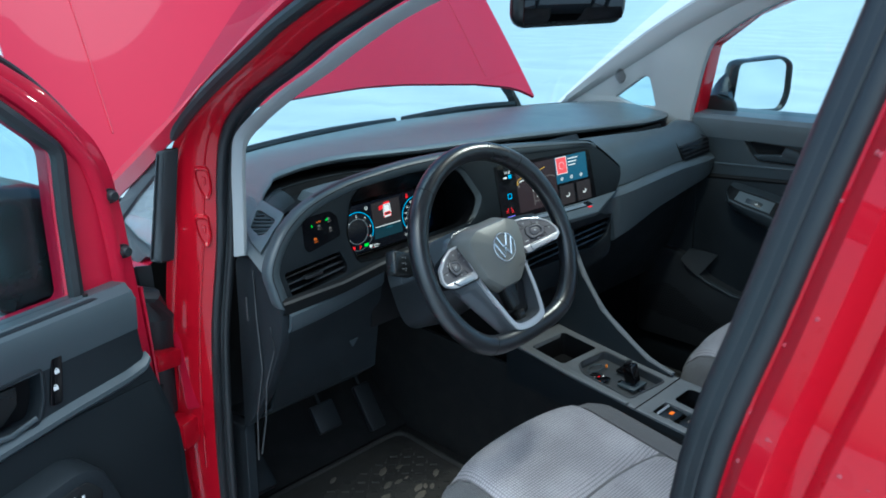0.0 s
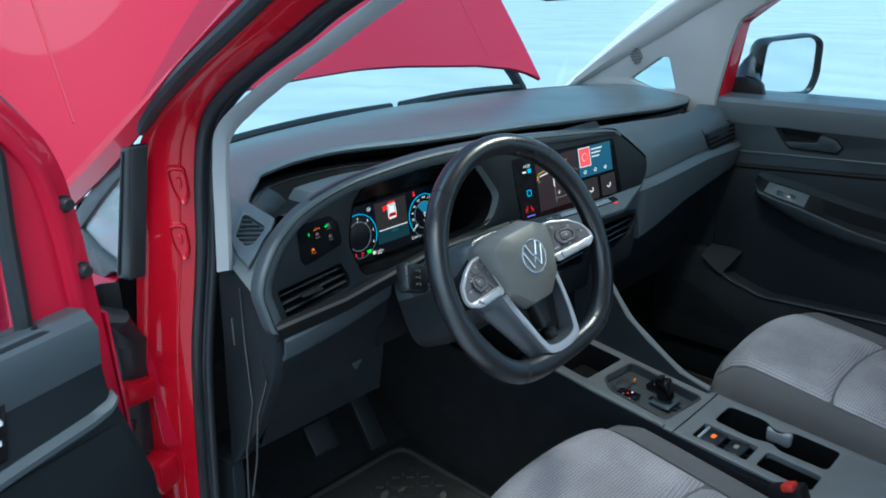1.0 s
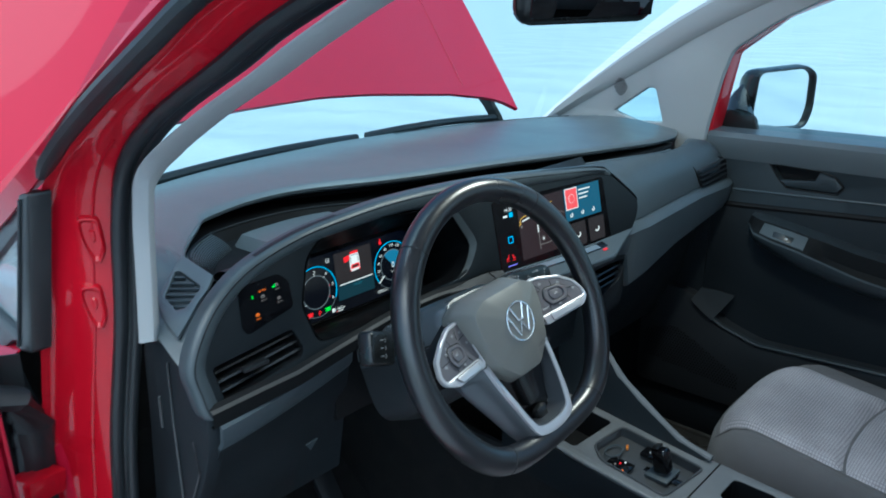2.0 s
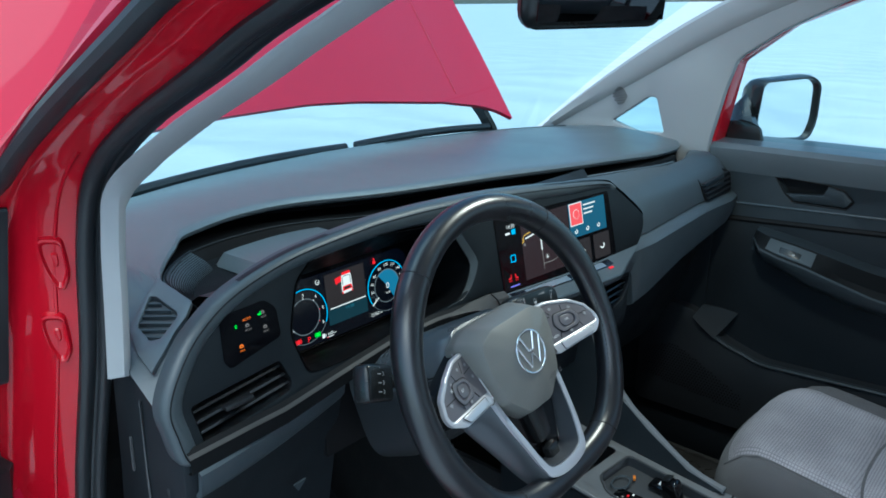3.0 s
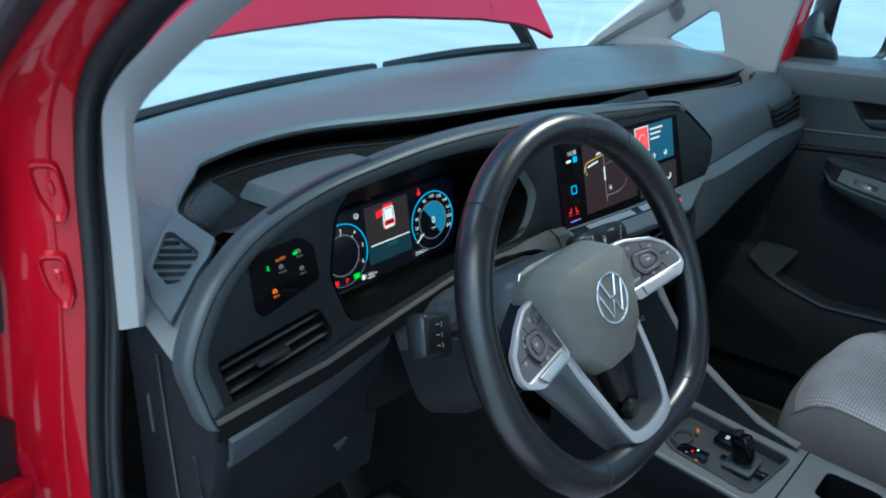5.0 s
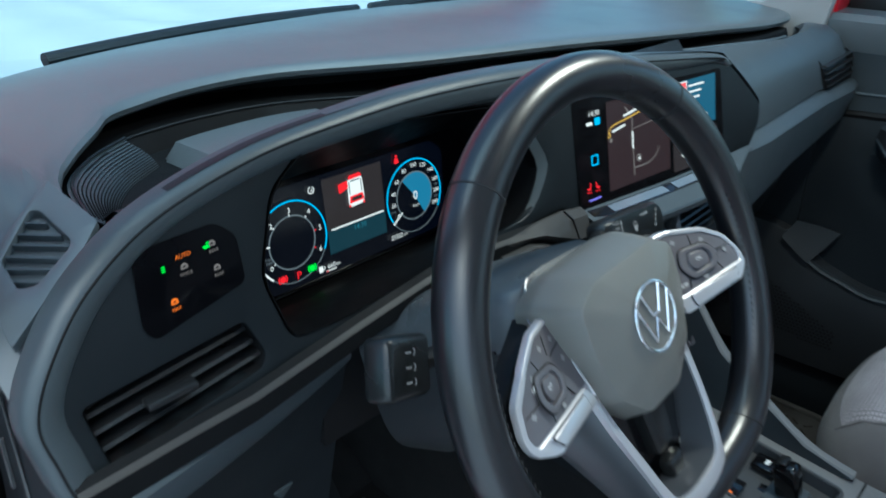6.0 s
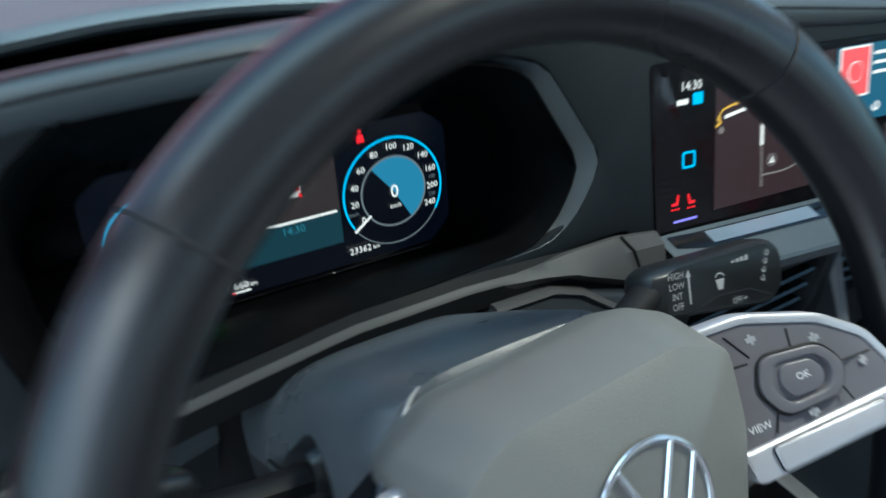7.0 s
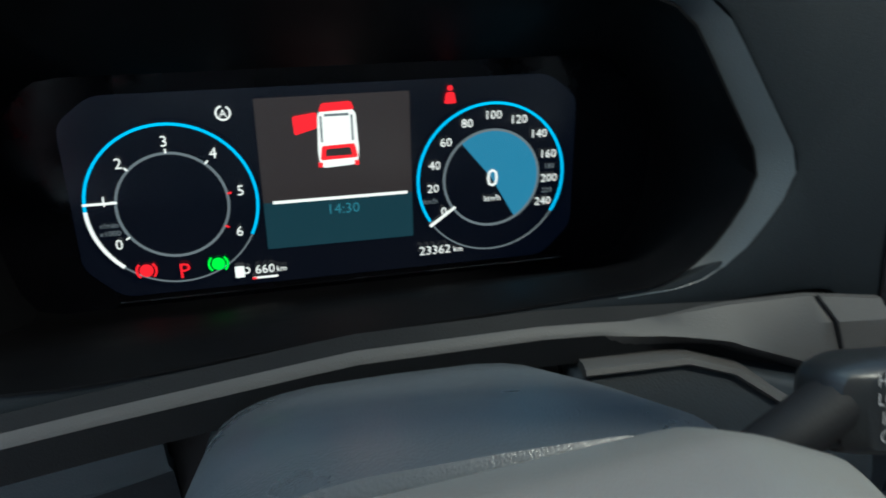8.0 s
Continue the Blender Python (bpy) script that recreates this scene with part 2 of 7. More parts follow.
def spline(points, n=8, closed=False):
    """Smooth curve through points, n steps a span."""
    p = [Vector(q) for q in points]
    k = len(p)
    out = []
    for i in range(k if closed else k - 1):
        a = p[(i - 1) % k] if closed or i > 0 else p[0]
        b, c = p[i], p[(i + 1) % k]
        d = p[(i + 2) % k] if closed or i + 2 < k else p[-1]
        for j in range(n):
            t = j / n
            out.append(0.5 * ((2 * b) + (c - a) * t + (2 * a - 5 * b + 4 * c - d) * t * t + (3 * b - a - 3 * c + d) * t ** 3))
    if not closed:
        out.append(p[-1])
    return out


def rounded(points, r, n=4):
    """2D polygon with rounded corners."""
    p = [Vector(q) for q in points]
    out = []
    for i, b in enumerate(p):
        a, c = p[i - 1], p[(i + 1) % len(p)]
        u, v = (a - b), (c - b)
        k = min(r, 0.45 * u.length, 0.45 * v.length)
        s, e = b + u.normalized() * k, b + v.normalized() * k
        for j in range(n + 1):
            t = j / n
            out.append((1 - t) ** 2 * s + 2 * t * (1 - t) * b + t * t * e)
    return out


def rect(x0, y0, x1, y1, r=0.0, n=3):
    q = [(x0, y0), (x1, y0), (x1, y1), (x0, y1)]
    return rounded(q, r, n) if r else [Vector(v) for v in q]


def box(sx, sy, sz, m=None, bevel=0.0, seg=2):
    bm = bmesh.new()
    bmesh.ops.create_cube(bm, size=1, matrix=Matrix.Diagonal((sx, sy, sz, 1)))
    if bevel:
        bmesh.ops.bevel(bm, geom=bm.edges[:], offset=bevel, segments=seg, affect="EDGES", profile=0.5)
    if m is not None:
        bmesh.ops.transform(bm, matrix=m, verts=bm.verts)
    return bm


def join(*bms):
    out = bmesh.new()
    for b in bms:
        me = bpy.data.meshes.new("tmp")
        b.to_mesh(me)
        b.free()
        out.from_mesh(me)
        bpy.data.meshes.remove(me)
    return out


def loft(rings, closed=True, caps=True):
    """Skin between rings of equal length."""
    bm = bmesh.new()
    vs = [[bm.verts.new(p) for p in ring] for ring in rings]
    k = len(rings[0])
    for a, b in zip(vs, vs[1:]):
        for i in range(k if closed else k - 1):
            j = (i + 1) % k
            bm.faces.new((a[i], a[j], b[j], b[i]))
    if caps and closed:
        bm.faces.new(vs[0])
        bm.faces.new(vs[-1])
    return bm


def tube(points, rx, rz=None, seg=10, closed=False, up=(0, 0, 1), scale=None):
    """Sweep of an oval along points. rx across, rz along up."""
    p = [Vector(q) for q in points]
    rz = rz or rx
    rings = []
    for i, q in enumerate(p):
        a = p[i - 1] if closed or i else p[0]
        b = p[(i + 1) % len(p)] if closed or i + 1 < len(p) else p[-1]
        d = (b - a).normalized()
        s = d.cross(Vector(up)).normalized()
        u = s.cross(d)
        k = scale[i] if scale else 1.0
        rings.append([q + s * (k * rx * math.cos(2 * math.pi * j / seg)) + u * (k * rz * math.sin(2 * math.pi * j / seg)) for j in range(seg)])
    return loft(rings + [rings[0]], True, False) if closed else loft(rings)


def sheet(rows, thick=0.0, way=None):
    """Surface through rows of points, given thickness along way (or along its normals)."""
    bm = bmesh.new()
    vs = [[bm.verts.new(p) for p in row] for row in rows]
    for a, b in zip(vs, vs[1:]):
        for i in range(len(a) - 1):
            bm.faces.new((a[i], a[i + 1], b[i + 1], b[i]))
    if thick:
        bm.normal_update()
        if way is None:
            bmesh.ops.recalc_face_normals(bm, faces=bm.faces)
            bmesh.ops.solidify(bm, geom=bm.faces[:], thickness=thick)
        else:
            ret = bmesh.ops.extrude_face_region(bm, geom=bm.faces[:])
            bmesh.ops.translate(bm, vec=Vector(way) * thick, verts=[v for v in ret["geom"] if isinstance(v, bmesh.types.BMVert)])
    return bm


def plate(outer, holes, place, thick, bevel=0.0):
    """Flat shape with holes, mapped by place(u, v, w), w from 0 (face) to thick behind."""
    bm = bmesh.new()
    edges = []
    for loop in [outer, *holes]:
        vs = [bm.verts.new((q[0], q[1], 0)) for q in loop]
        edges += [bm.edges.new((vs[i - 1], vs[i])) for i in range(len(vs))]
    bmesh.ops.triangle_fill(bm, use_beauty=True, use_dissolve=False, edges=edges)
    if thick:
        ret = bmesh.ops.extrude_face_region(bm, geom=bm.faces[:])
        bmesh.ops.translate(bm, vec=(0, 0, 1), verts=[v for v in ret["geom"] if isinstance(v, bmesh.types.BMVert)])
    if bevel:
        rim = [e for e in bm.edges if len(e.link_faces) == 2 and all(abs(v.co.z) < 1e-6 for v in e.verts) and abs(e.calc_face_angle(0)) > 0.8]
        for v in bm.verts:
            v.co.z *= thick
        bmesh.ops.bevel(bm, geom=rim, offset=bevel, segments=2, affect="EDGES", profile=0.5)
        for v in bm.verts:
            v.co.z /= thick
    for v in bm.verts:
        v.co = place(v.co.x, v.co.y, v.co.z * thick)
    return bm


def ring_plate(cx, cy, r0, r1, a0, a1, n, place, thick):
    """Flat arc from angle a0 to a1 (degrees, clockwise from the top)."""
    o, i = [], []
    for k in range(n + 1):
        a = radians(a0 + (a1 - a0) * k / n)
        o.append(Vector((cx + r1 * math.sin(a), cy + r1 * math.cos(a))))
        i.append(Vector((cx + r0 * math.sin(a), cy + r0 * math.cos(a))))
    if abs(a1 - a0) >= 360:
        return plate(o[:-1], [i[:-1]], place, thick)
    return plate(o + i[::-1], [], place, thick)


def disc(cx, cy, r, n, place, thick):
    return plate([Vector((cx + r * math.sin(2 * math.pi * k / n), cy + r * math.cos(2 * math.pi * k / n))) for k in range(n)], [], place, thick)


def frame_at(o, u, v):
    """place() for a flat frame: origin, right and up vectors; w runs behind."""
    o, u, v = Vector(o), Vector(u).normalized(), Vector(v).normalized()
    n = u.cross(v)
    return lambda a, b, w=0.0: o + u * a + v * b - n * w


def lettering(name, text, size, place, u, v, material, parent, align="CENTER", w=-0.0006):
    """Flat lettering laid at (u, v) of a frame."""
    cu = bpy.data.curves.new(name, "FONT")
    cu.body, cu.size, cu.align_x, cu.align_y, cu.resolution_u = text, size, align, "CENTER", 2
    tmp = bpy.data.objects.new("tmp", cu)
    scene.collection.objects.link(tmp)
    me = bpy.data.meshes.new_from_object(tmp.evaluated_get(bpy.context.evaluated_depsgraph_get()))
    bpy.data.objects.remove(tmp)
    bm = bmesh.new()
    bm.from_mesh(me)
    bpy.data.meshes.remove(me)
    for q in bm.verts:
        q.co = place(u + q.co.x, v + q.co.y, w)
    return part(name, bm, material, parent)


def interp(x, xs, ys):
    return float(np.interp(x, xs, ys))


# ---- ground and distance ----
def snow_field():
    ax = sorted({*np.linspace(-14, 14, 57), *[s * v for s in (-1, 1) for v in (17, 21, 27, 35, 50, 80, 140, 260, 500)]})
    rows = []
    for y in ax:
        row = []
        for x in ax:
            far = max(abs(x), abs(y))
            flat = min(1.0, max(0.0, (math.hypot(x, y + 0.5) - 2.6) / 2.0))
            rut = 0.05 * math.sin(2.6 * x + 0.9 * y + 0.7 * math.sin(y)) if far < 15 else 0
            h = flat * (0.16 * noise.noise((x * 0.35, y * 0.35, 0)) + 0.07 * noise.noise((x * 1.4, y * 1.4, 3)) + rut) if far < 40 else 0
            row.append((x, y, h))
        rows.append(row)
    ob = part("ground", sheet(rows), SNOW, sharp=180)
    return tagged(ob, "trodden white snow with soft ruts around the car", "snow", kind="structure")


snow_field()


def tree_line():
    bm = bmesh.new()
    for k in range(150):
        a = radians(170 + 200 * k / 150)
        r = 95 + 14 * random.random()
        x, y, h = r * math.cos(a), r * math.sin(a), 4 + 5 * random.random()
        c = bmesh.ops.create_cone(bm, segments=6, radius1=1.6 + random.random(), radius2=0.1, depth=h, cap_ends=True)
        bmesh.ops.translate(bm, vec=(x, y, h / 2), verts=c["verts"])
    ob = part("backdrop", bm, TREES)
    return tagged(ob, "distant dark line of leafless winter woods", "woods", kind="stuff")


tree_line()


def far_car(x, y, turn):
    t = thing("parked_car", "distant dark parked car standing in snow", "car", "parked cars far behind")
    body = [(-2.1, 0.35), (-2.1, 0.85), (-1.7, 1.0), (-1.1, 1.45), (0.6, 1.5), (1.1, 1.0), (2.0, 0.85), (2.1, 0.35)]
    part("body", plate([Vector(q) for q in body], [], lambda a, b, w: Vector((a, w - 0.85, b)), 1.7, 0.08), FARCAR, t)
    for wx in (-1.3, 1.3):
        for wy in (-0.8, 0.8):
            bm = bmesh.new()
            bmesh.ops.create_cone(bm, segments=16, radius1=0.32, radius2=0.32, depth=0.2, cap_ends=True, matrix=pose(wx, wy, 0.32, 90))
            part("wheel", bm, RUBBER, t)
    t.matrix_basis = pose(x, y, 0, 0, 0, turn)
    return t


first_car = far_car(10, -38, 10)
for i in range(5):
    copy_thing(first_car, pose(13.5 + 3.2 * i, -38 - 0.7 * i, 0, 0, 0, 82 + 7 * math.sin(i)))

# ---- car body ----
body = thing("car_body", "glossy red van body with open driver doorway", "car body")

# paths up the front door pillar: seal, outer edge, outer skin
SEAL = [(-0.815, 0.372, 0.42), (-0.81, 0.368, 0.62), (-0.80, 0.362, 0.79), (-0.785, 0.353, 0.96), (-0.765, 0.322, 1.137), (-0.757, 0.300, 1.265),
        (-0.751, 0.270, 1.338), (-0.744, 0.195, 1.394), (-0.735, 0.075, 1.450), (-0.722, -0.010, 1.493), (-0.69, -0.24, 1.583), (-0.675, -0.42, 1.625), (-0.67, -0.58, 1.63)]
RIM_EDGE = [(-0.865, 0.43, 0.42), (-0.862, 0.43, 0.62), (-0.86, 0.425, 0.79), (-0.85, 0.405, 0.96), (-0.835, 0.372, 1.137), (-0.824, 0.348, 1.265),
        (-0.815, 0.305, 1.335), (-0.803, 0.215, 1.398), (-0.790, 0.075, 1.470), (-0.780, -0.010, 1.512), (-0.75, -0.22, 1.60), (-0.735, -0.42, 1.655), (-0.73, -0.58, 1.665)]
seal_path, edge_path = spline(SEAL, 6), spline(RIM_EDGE, 6)


def jamb():
    rows = []
    for s, e in zip(seal_path, edge_path):
        row = []
        for k in range(13):
            f = k / 12
            p = e.lerp(s, f)
            # hollow step between the outer edge and the seal flange
            dip = 0.010 * math.sin(math.pi * min(1, f / 0.45)) if f < 0.45 else -0.002 * math.sin(math.pi * (f - 0.45) / 0.55)
            row.append(p + Vector((0.25 * dip, dip, 0.0)))
        rows.append(row)
    return sheet(rows, 0.004, (0.6, 0.8, 0))


part("door_pillar", jamb(), JAMB, body, "red painted door pillar")
# pressed pockets with raised lips
for z in (1.250, 1.164):
    k = min(range(len(seal_path) - 1), key=lambda n_: abs(seal_path[n_][2] - z))
    e, s_ = edge_path[k], seal_path[k]
    up_ = (seal_path[k + 1] - seal_path[k - 1]).normalized()
    side_ = (s_ - e).normalized()
    place = frame_at(e.lerp(s_, 0.70) + Vector((0, -0.0035, 0)), side_, (up_ - side_ * up_.dot(side_)).normalized())
    o = [(-0.011, 0.026), (0.010, 0.024), (0.011, 0.004), (0.0105, -0.016), (0.004, -0.029), (-0.001, -0.029), (-0.008, -0.012), (-0.011, 0.008)]
    outer = rounded(o, 0.007)
    rings = [[place(q[0] * c, q[1] * c, w) for q in outer] for c, w in ((1.16, 0.002), (1.05, -0.0045), (0.96, -0.0050), (0.80, -0.0012), (0.30, -0.0006))]
    part("pressed_pocket", loft(rings, True, True), JAMB, body)
    part("pocket_stud", loft([[place(q[0] * c + 0.001, q[1] * c + 0.003, w) for q in outer] for c, w in ((0.30, -0.0006), (0.22, -0.0030), (0.10, -0.0034))], True, True), JAMB, body)
part("crease", tube([(p + Vector((0, -0.0025, 0))) for p in [a.lerp(b, 0.70) for a, b in zip(edge_path[8:40], seal_path[8:40])]], 0.002, seg=6), JAMB, body)


def double_seal(path, r, out, first=0.2):
    a = tube([p + Vector(out) * first for p in path], r, r * 0.8, 12)
    b = tube([p + Vector(out) * (first + 1.6) for p in path], r * 0.80, r * 0.75, 12)
    c = tube([p + Vector(out) * (first + 1.0) + Vector((0, 0.3 * r, 0)) for p in path], r * 0.7, r * 0.7, 8)
    return join(a, b, c)


part("door_seal", double_seal([p + Vector((0.007, -0.006, 0)) for p in seal_path], 0.0105, (0.0105, -0.002, 0), -0.30), RUBBER, body, "black rubber door seal")
# outer weather strip along the window line
strip = [p + Vector((-0.006, -0.008, 0.004)) for p in edge_path[35:]]
part("weather_strip", tube(strip, 0.0115, 0.010, seg=10, scale=[0.5, 0.85] + [1.0] * (len(strip) - 2)), RUBBER, body, "black rubber weather strip")

# outer skin of the pillar, down to the wing
SKIN = [(-0.86, 0.78, 1.10), (-0.855, 0.66, 1.165), (-0.848, 0.57, 1.222), (-0.838, 0.42, 1.30), (-0.826, 0.27, 1.378), (-0.81, 0.14, 1.452), (-0.795, 0.0, 1.53), (-0.77, -0.22, 1.62), (-0.75, -0.58, 1.69)]
INSK = [(-0.862, 0.72, 1.095), (-0.852, 0.645, 1.138), (-0.848, 0.56, 1.184), (-0.840, 0.42, 1.256), (-0.826, 0.300, 1.330), (-0.803, 0.215, 1.398), (-0.790, 0.075, 1.470), (-0.765, -0.15, 1.575), (-0.735, -0.58, 1.665)]
skin = []
for a, b in zip(spline(SKIN, 5), spline(INSK, 5)):
    skin.append([a + Vector((0.09, 0.07, -0.005)), a + Vector((0.05, 0.04, 0.004)), a + Vector((0.012, 0.008, 0.004)), a, a.lerp(b, 0.5) + Vector((-0.008, -0.002, 0.004)), b])
part("outer_pillar", sheet(skin, 0.004, (1, 0.3, 0)), RED, body, "glossy red outer windscreen pillar")

# quarter window: slate frame, pane and upright guide bar
side_l = lambda a, b, w=0.0: Vector((-0.838 - 0.06 * (a - 0.4) + 0.07 * (b - 1.2) + w, a, b))
outer = rounded([(0.350, 1.309), (0.400, 1.106), (0.447, 1.102), (0.484, 1.079), (0.549, 1.086), (0.590, 1.147), (0.540, 1.185), (0.440, 1.254)], 0.008)
inner = rounded([(0.358, 1.272), (0.414, 1.118), (0.491, 1.130), (0.543, 1.150), (0.450, 1.215), (0.393, 1.252)], 0.008)
part("quarter_window_frame", plate(outer, [inner], side_l, 0.012, 0.004), RIM, body, "slate rubber quarter window frame")
ob = part("quarter_window_pane", plate(inner, [], lambda a, b, w: side_l(a, b, 0.006 + w), 0.003), QUARTER, body)
ob.visible_shadow = False
part("guide_bar", plate(rounded([(0.322, 1.310), (0.352, 1.306), (0.412, 1.102), (0.372, 1.108)], 0.006), [], lambda a, b, w: side_l(a, b, w - 0.008), 0.024, 0.004), RUBBER, body, "black upright window guide")
part("guide_groove", tube([side_l(0.345, 1.300, -0.0095), side_l(0.403, 1.110, -0.0095)], 0.0016, seg=6), RIM, body)

# hinge area, wing and bracket
part("wing", sheet([[(-0.872 - 0.03 * math.sin(math.pi * k / 8), y, 0.35 + 0.72 * k / 8) for k in range(9)] + [(-0.83, y, 1.10 - 0.02 * (y > 1.2)), (-0.74, y, 1.12 - 0.10 * (y - 0.5))] for y in (0.44, 0.6, 0.9, 1.2, 1.5, 1.75)], 0.004, (1, 0, 0)), RED, body, "glossy red front wing")
part("wing", sheet([[(0.872 + 0.03 * math.sin(math.pi * k / 8), y, 0.35 + 0.60 * k / 8) for k in range(9)] + [(0.83, y, 0.97 - 0.06 * (y > 1.1)), (0.76, y, 0.95 - 0.12 * (y - 0.5))] for y in (0.44, 0.6, 0.9, 1.2, 1.5, 1.75)], 0.004, (-1, 0, 0)), RED, body, "glossy red front wing")
for z in (0.765, 0.50):
    hg = part("door_hinge", box(0.06, 0.05, 0.055, pose(-0.845, 0.405, z, 0, 0, 25), 0.006), JAMB, body, "red painted door hinge")
    bm = bmesh.new()
    bmesh.ops.create_cone(bm, segments=12, radius1=0.009, radius2=0.008, depth=0.008, cap_ends=True, matrix=pose(-0.806, 0.392, z - 0.003, 90, 0, 20))
    part("bolt", bm, STEEL, hg, "zinc bolt head")
    part("plate", box(0.034, 0.006, 0.045, pose(-0.808, 0.399, z - 0.004, 0, 0, 20), 0.004), BLACK, hg)
part("wiring_sleeve", tube([(-0.90, 0.40, 1.06), (-0.87, 0.39, 1.05), (-0.855, 0.405, 1.0), (-0.86, 0.42, 0.9), (-0.862, 0.43, 0.8)], 0.024, 0.016, 10), RUBBER, body, "black rubber wiring sleeve")
part("bracket", box(0.055, 0.04, 0.032, pose(-0.868, 0.395, 0.925, 0, 10, 20), 0.004), JAMB, body)
# added sheet, black in place of the dark gap by the hinge
part("hinge_gap_shade", sheet([[(-0.905, 0.418, z), (-0.872, 0.428, z), (-0.853 - 0.004 * math.sin(9 * z), 0.414, z)] for z in np.linspace(0.44, 1.095, 14)], 0.004, (0, 1, 0)), RUBBER, body, "black sheet painting in the dark gap behind the hinge")
for z in (1.02, 0.985, 0.86):
    part("clip", box(0.016, 0.012, 0.022, pose(-0.872, 0.414, z, 10, 0, 15), 0.003), CAP, body)
# plate added to the jamb to catch the snow's reflection
part("jamb_sheen_plate", plate(rounded([(-0.026, 0.070), (-0.008, 0.082), (0.016, 0.086), (0.030, 0.020), (0.030, -0.085), (-0.028, -0.090)], 0.010), [], frame_at((-0.818, 0.386, 0.895), (0.80, -0.60, 0), (0.0, 0.08, 1)), 0.010, 0.003), RED, body, "glossy red plate added for the snow sheen on the jamb")

# sill, floor, roof, bulkhead
part("sill", box(0.12, 1.1, 0.13, pose(-0.80, -0.12, 0.36), 0.02), JAMB, body, "red door sill")
part("sill_trim", box(0.13, 0.98, 0.02, pose(-0.735, -0.12, 0.43), 0.006), DARK, body, "black plastic sill trim")
part("floor_pan", box(1.6, 3.6, 0.04, pose(0, -0.9, 0.30), 0.0), CARPET, body, "black carpeted cabin floor")
part("bulkhead", sheet([[(-0.78, 0.98, 0.3), (0.8, 0.98, 0.3)], [(-0.78, 0.92, 0.6), (0.8, 0.92, 0.6)], [(-0.78, 0.95, 1.05), (0.8, 0.95, 1.05)]], 0.02, (0, 1, 0)), CARPET, body, "black bulkhead insulation")
part("toe_board", sheet([[(-0.74, 0.66, 0.33), (-0.10, 0.66, 0.33)], [(-0.74, 0.80, 0.42), (-0.10, 0.80, 0.42)], [(-0.74, 0.92, 0.62), (-0.10, 0.92, 0.62)]], 0.02, (0, 0, -1)), CARPET, body, "black carpeted toe board")
part("toe_board", sheet([[(0.10, 0.66, 0.33), (0.74, 0.66, 0.33)], [(0.10, 0.80, 0.42), (0.74, 0.80, 0.42)], [(0.10, 0.92, 0.62), (0.74, 0.92, 0.62)]], 0.02, (0, 0, -1)), CARPET, body, "black carpeted toe board")
# unseen roof and rear shell: block daylight, pale lining bounces some back
roof_rows = [[(x, y, 1.66 + 0.07 * math.cos(x * 1.6) * min(1, max(0.2, (0.15 - y) / 0.5))) for x in np.linspace(-0.74, 0.74, 9)] for y in (0.08, -0.1, -0.4, -1.0, -1.8, -2.6)]
part("roof", sheet(roof_rows, 0.03, (0, 0, 1)), RED, body, "red van roof")
part("headliner", sheet([[Vector(p) - Vector((0, 0, 0.012)) for p in r] for r in roof_rows], 0.006, (0, 0, -1)), HEAD, body, "light grey headliner")
for x in (-0.765, 0.762):
    part("side_lining", box(0.012, 1.4, 0.72, pose(x, -1.86, 0.70), 0.004), HEAD, body)
part("rear_lining", box(1.5, 0.012, 0.72, pose(0, -2.56, 0.70), 0.004), HEAD, body)
part("rear_wall", box(1.56, 0.05, 0.75, pose(0, -2.6, 0.70), 0.02), RED, body)
for x in (-0.74, 0.74):
    part("rear_pillar", box(0.10, 0.10, 0.66, pose(x, -2.58, 1.38), 0.02), TRIM, body)
    part("window_pillar", box(0.06, 0.12, 0.66, pose(x * 1.05, -1.62, 1.38), 0.02), TRIM, body)
part("side_wall", box(0.06, 2.0, 0.75, pose(0.80, -1.62, 0.70), 0.03), RED, body)
part("centre_post", box(0.07, 0.14, 0.70, pose(0.76, -0.70, 1.36), 0.02), TRIM, body)
part("sill", box(0.14, 1.3, 0.14, pose(0.79, -0.05, 0.37), 0.02), DARK, body)
part("kick_panel", plate(rounded([(0.24, 0.30), (0.24, 1.10), (0.60, 1.12), (0.98, 1.05), (0.98, 0.30)], 0.02), [], lambda a, b, w: Vector((0.735 + w, a, b)), 0.02), DARK, body, "dark side trim under the dash")
part("side_wall", box(0.05, 1.45, 0.75, pose(-0.80, -1.88, 0.70), 0.03), RED, body)
part("side_trim", plate(rounded([(0.60, 0.30), (0.60, 0.72), (0.98, 1.05), (0.98, 0.30)], 0.02), [], lambda a, b, w: Vector((-0.77 + w, a, b)), 0.02), DARK, body)
part("cowl", sheet([[(x, 0.86 - 0.10 * abs(x) ** 2, 1.12), (x, 0.98 - 0.10 * abs(x) ** 2, 1.10), (x, 1.05 - 0.1 * abs(x) ** 2, 1.03)] for x in np.linspace(-0.72, 0.72, 15)], 0.01, (0, 0, -1)), BLACK, body, "black plastic windscreen cowl")

# centre post at the rear of the driver doorway
post = [(-0.87, -0.595, 0.45), (-0.87, -0.598, 0.80), (-0.86, -0.603, 1.143), (-0.82, -0.632, 1.328), (-0.77, -0.670, 1.526), (-0.735, -0.685, 1.64)]
pp = spline(post, 6)
part("rear_door_seal", double_seal([p + Vector((0.006, -0.012, 0)) for p in pp], 0.0135, (-0.004, -0.012, 0)), RUBBER, body, "black rubber door seal")
rows = []
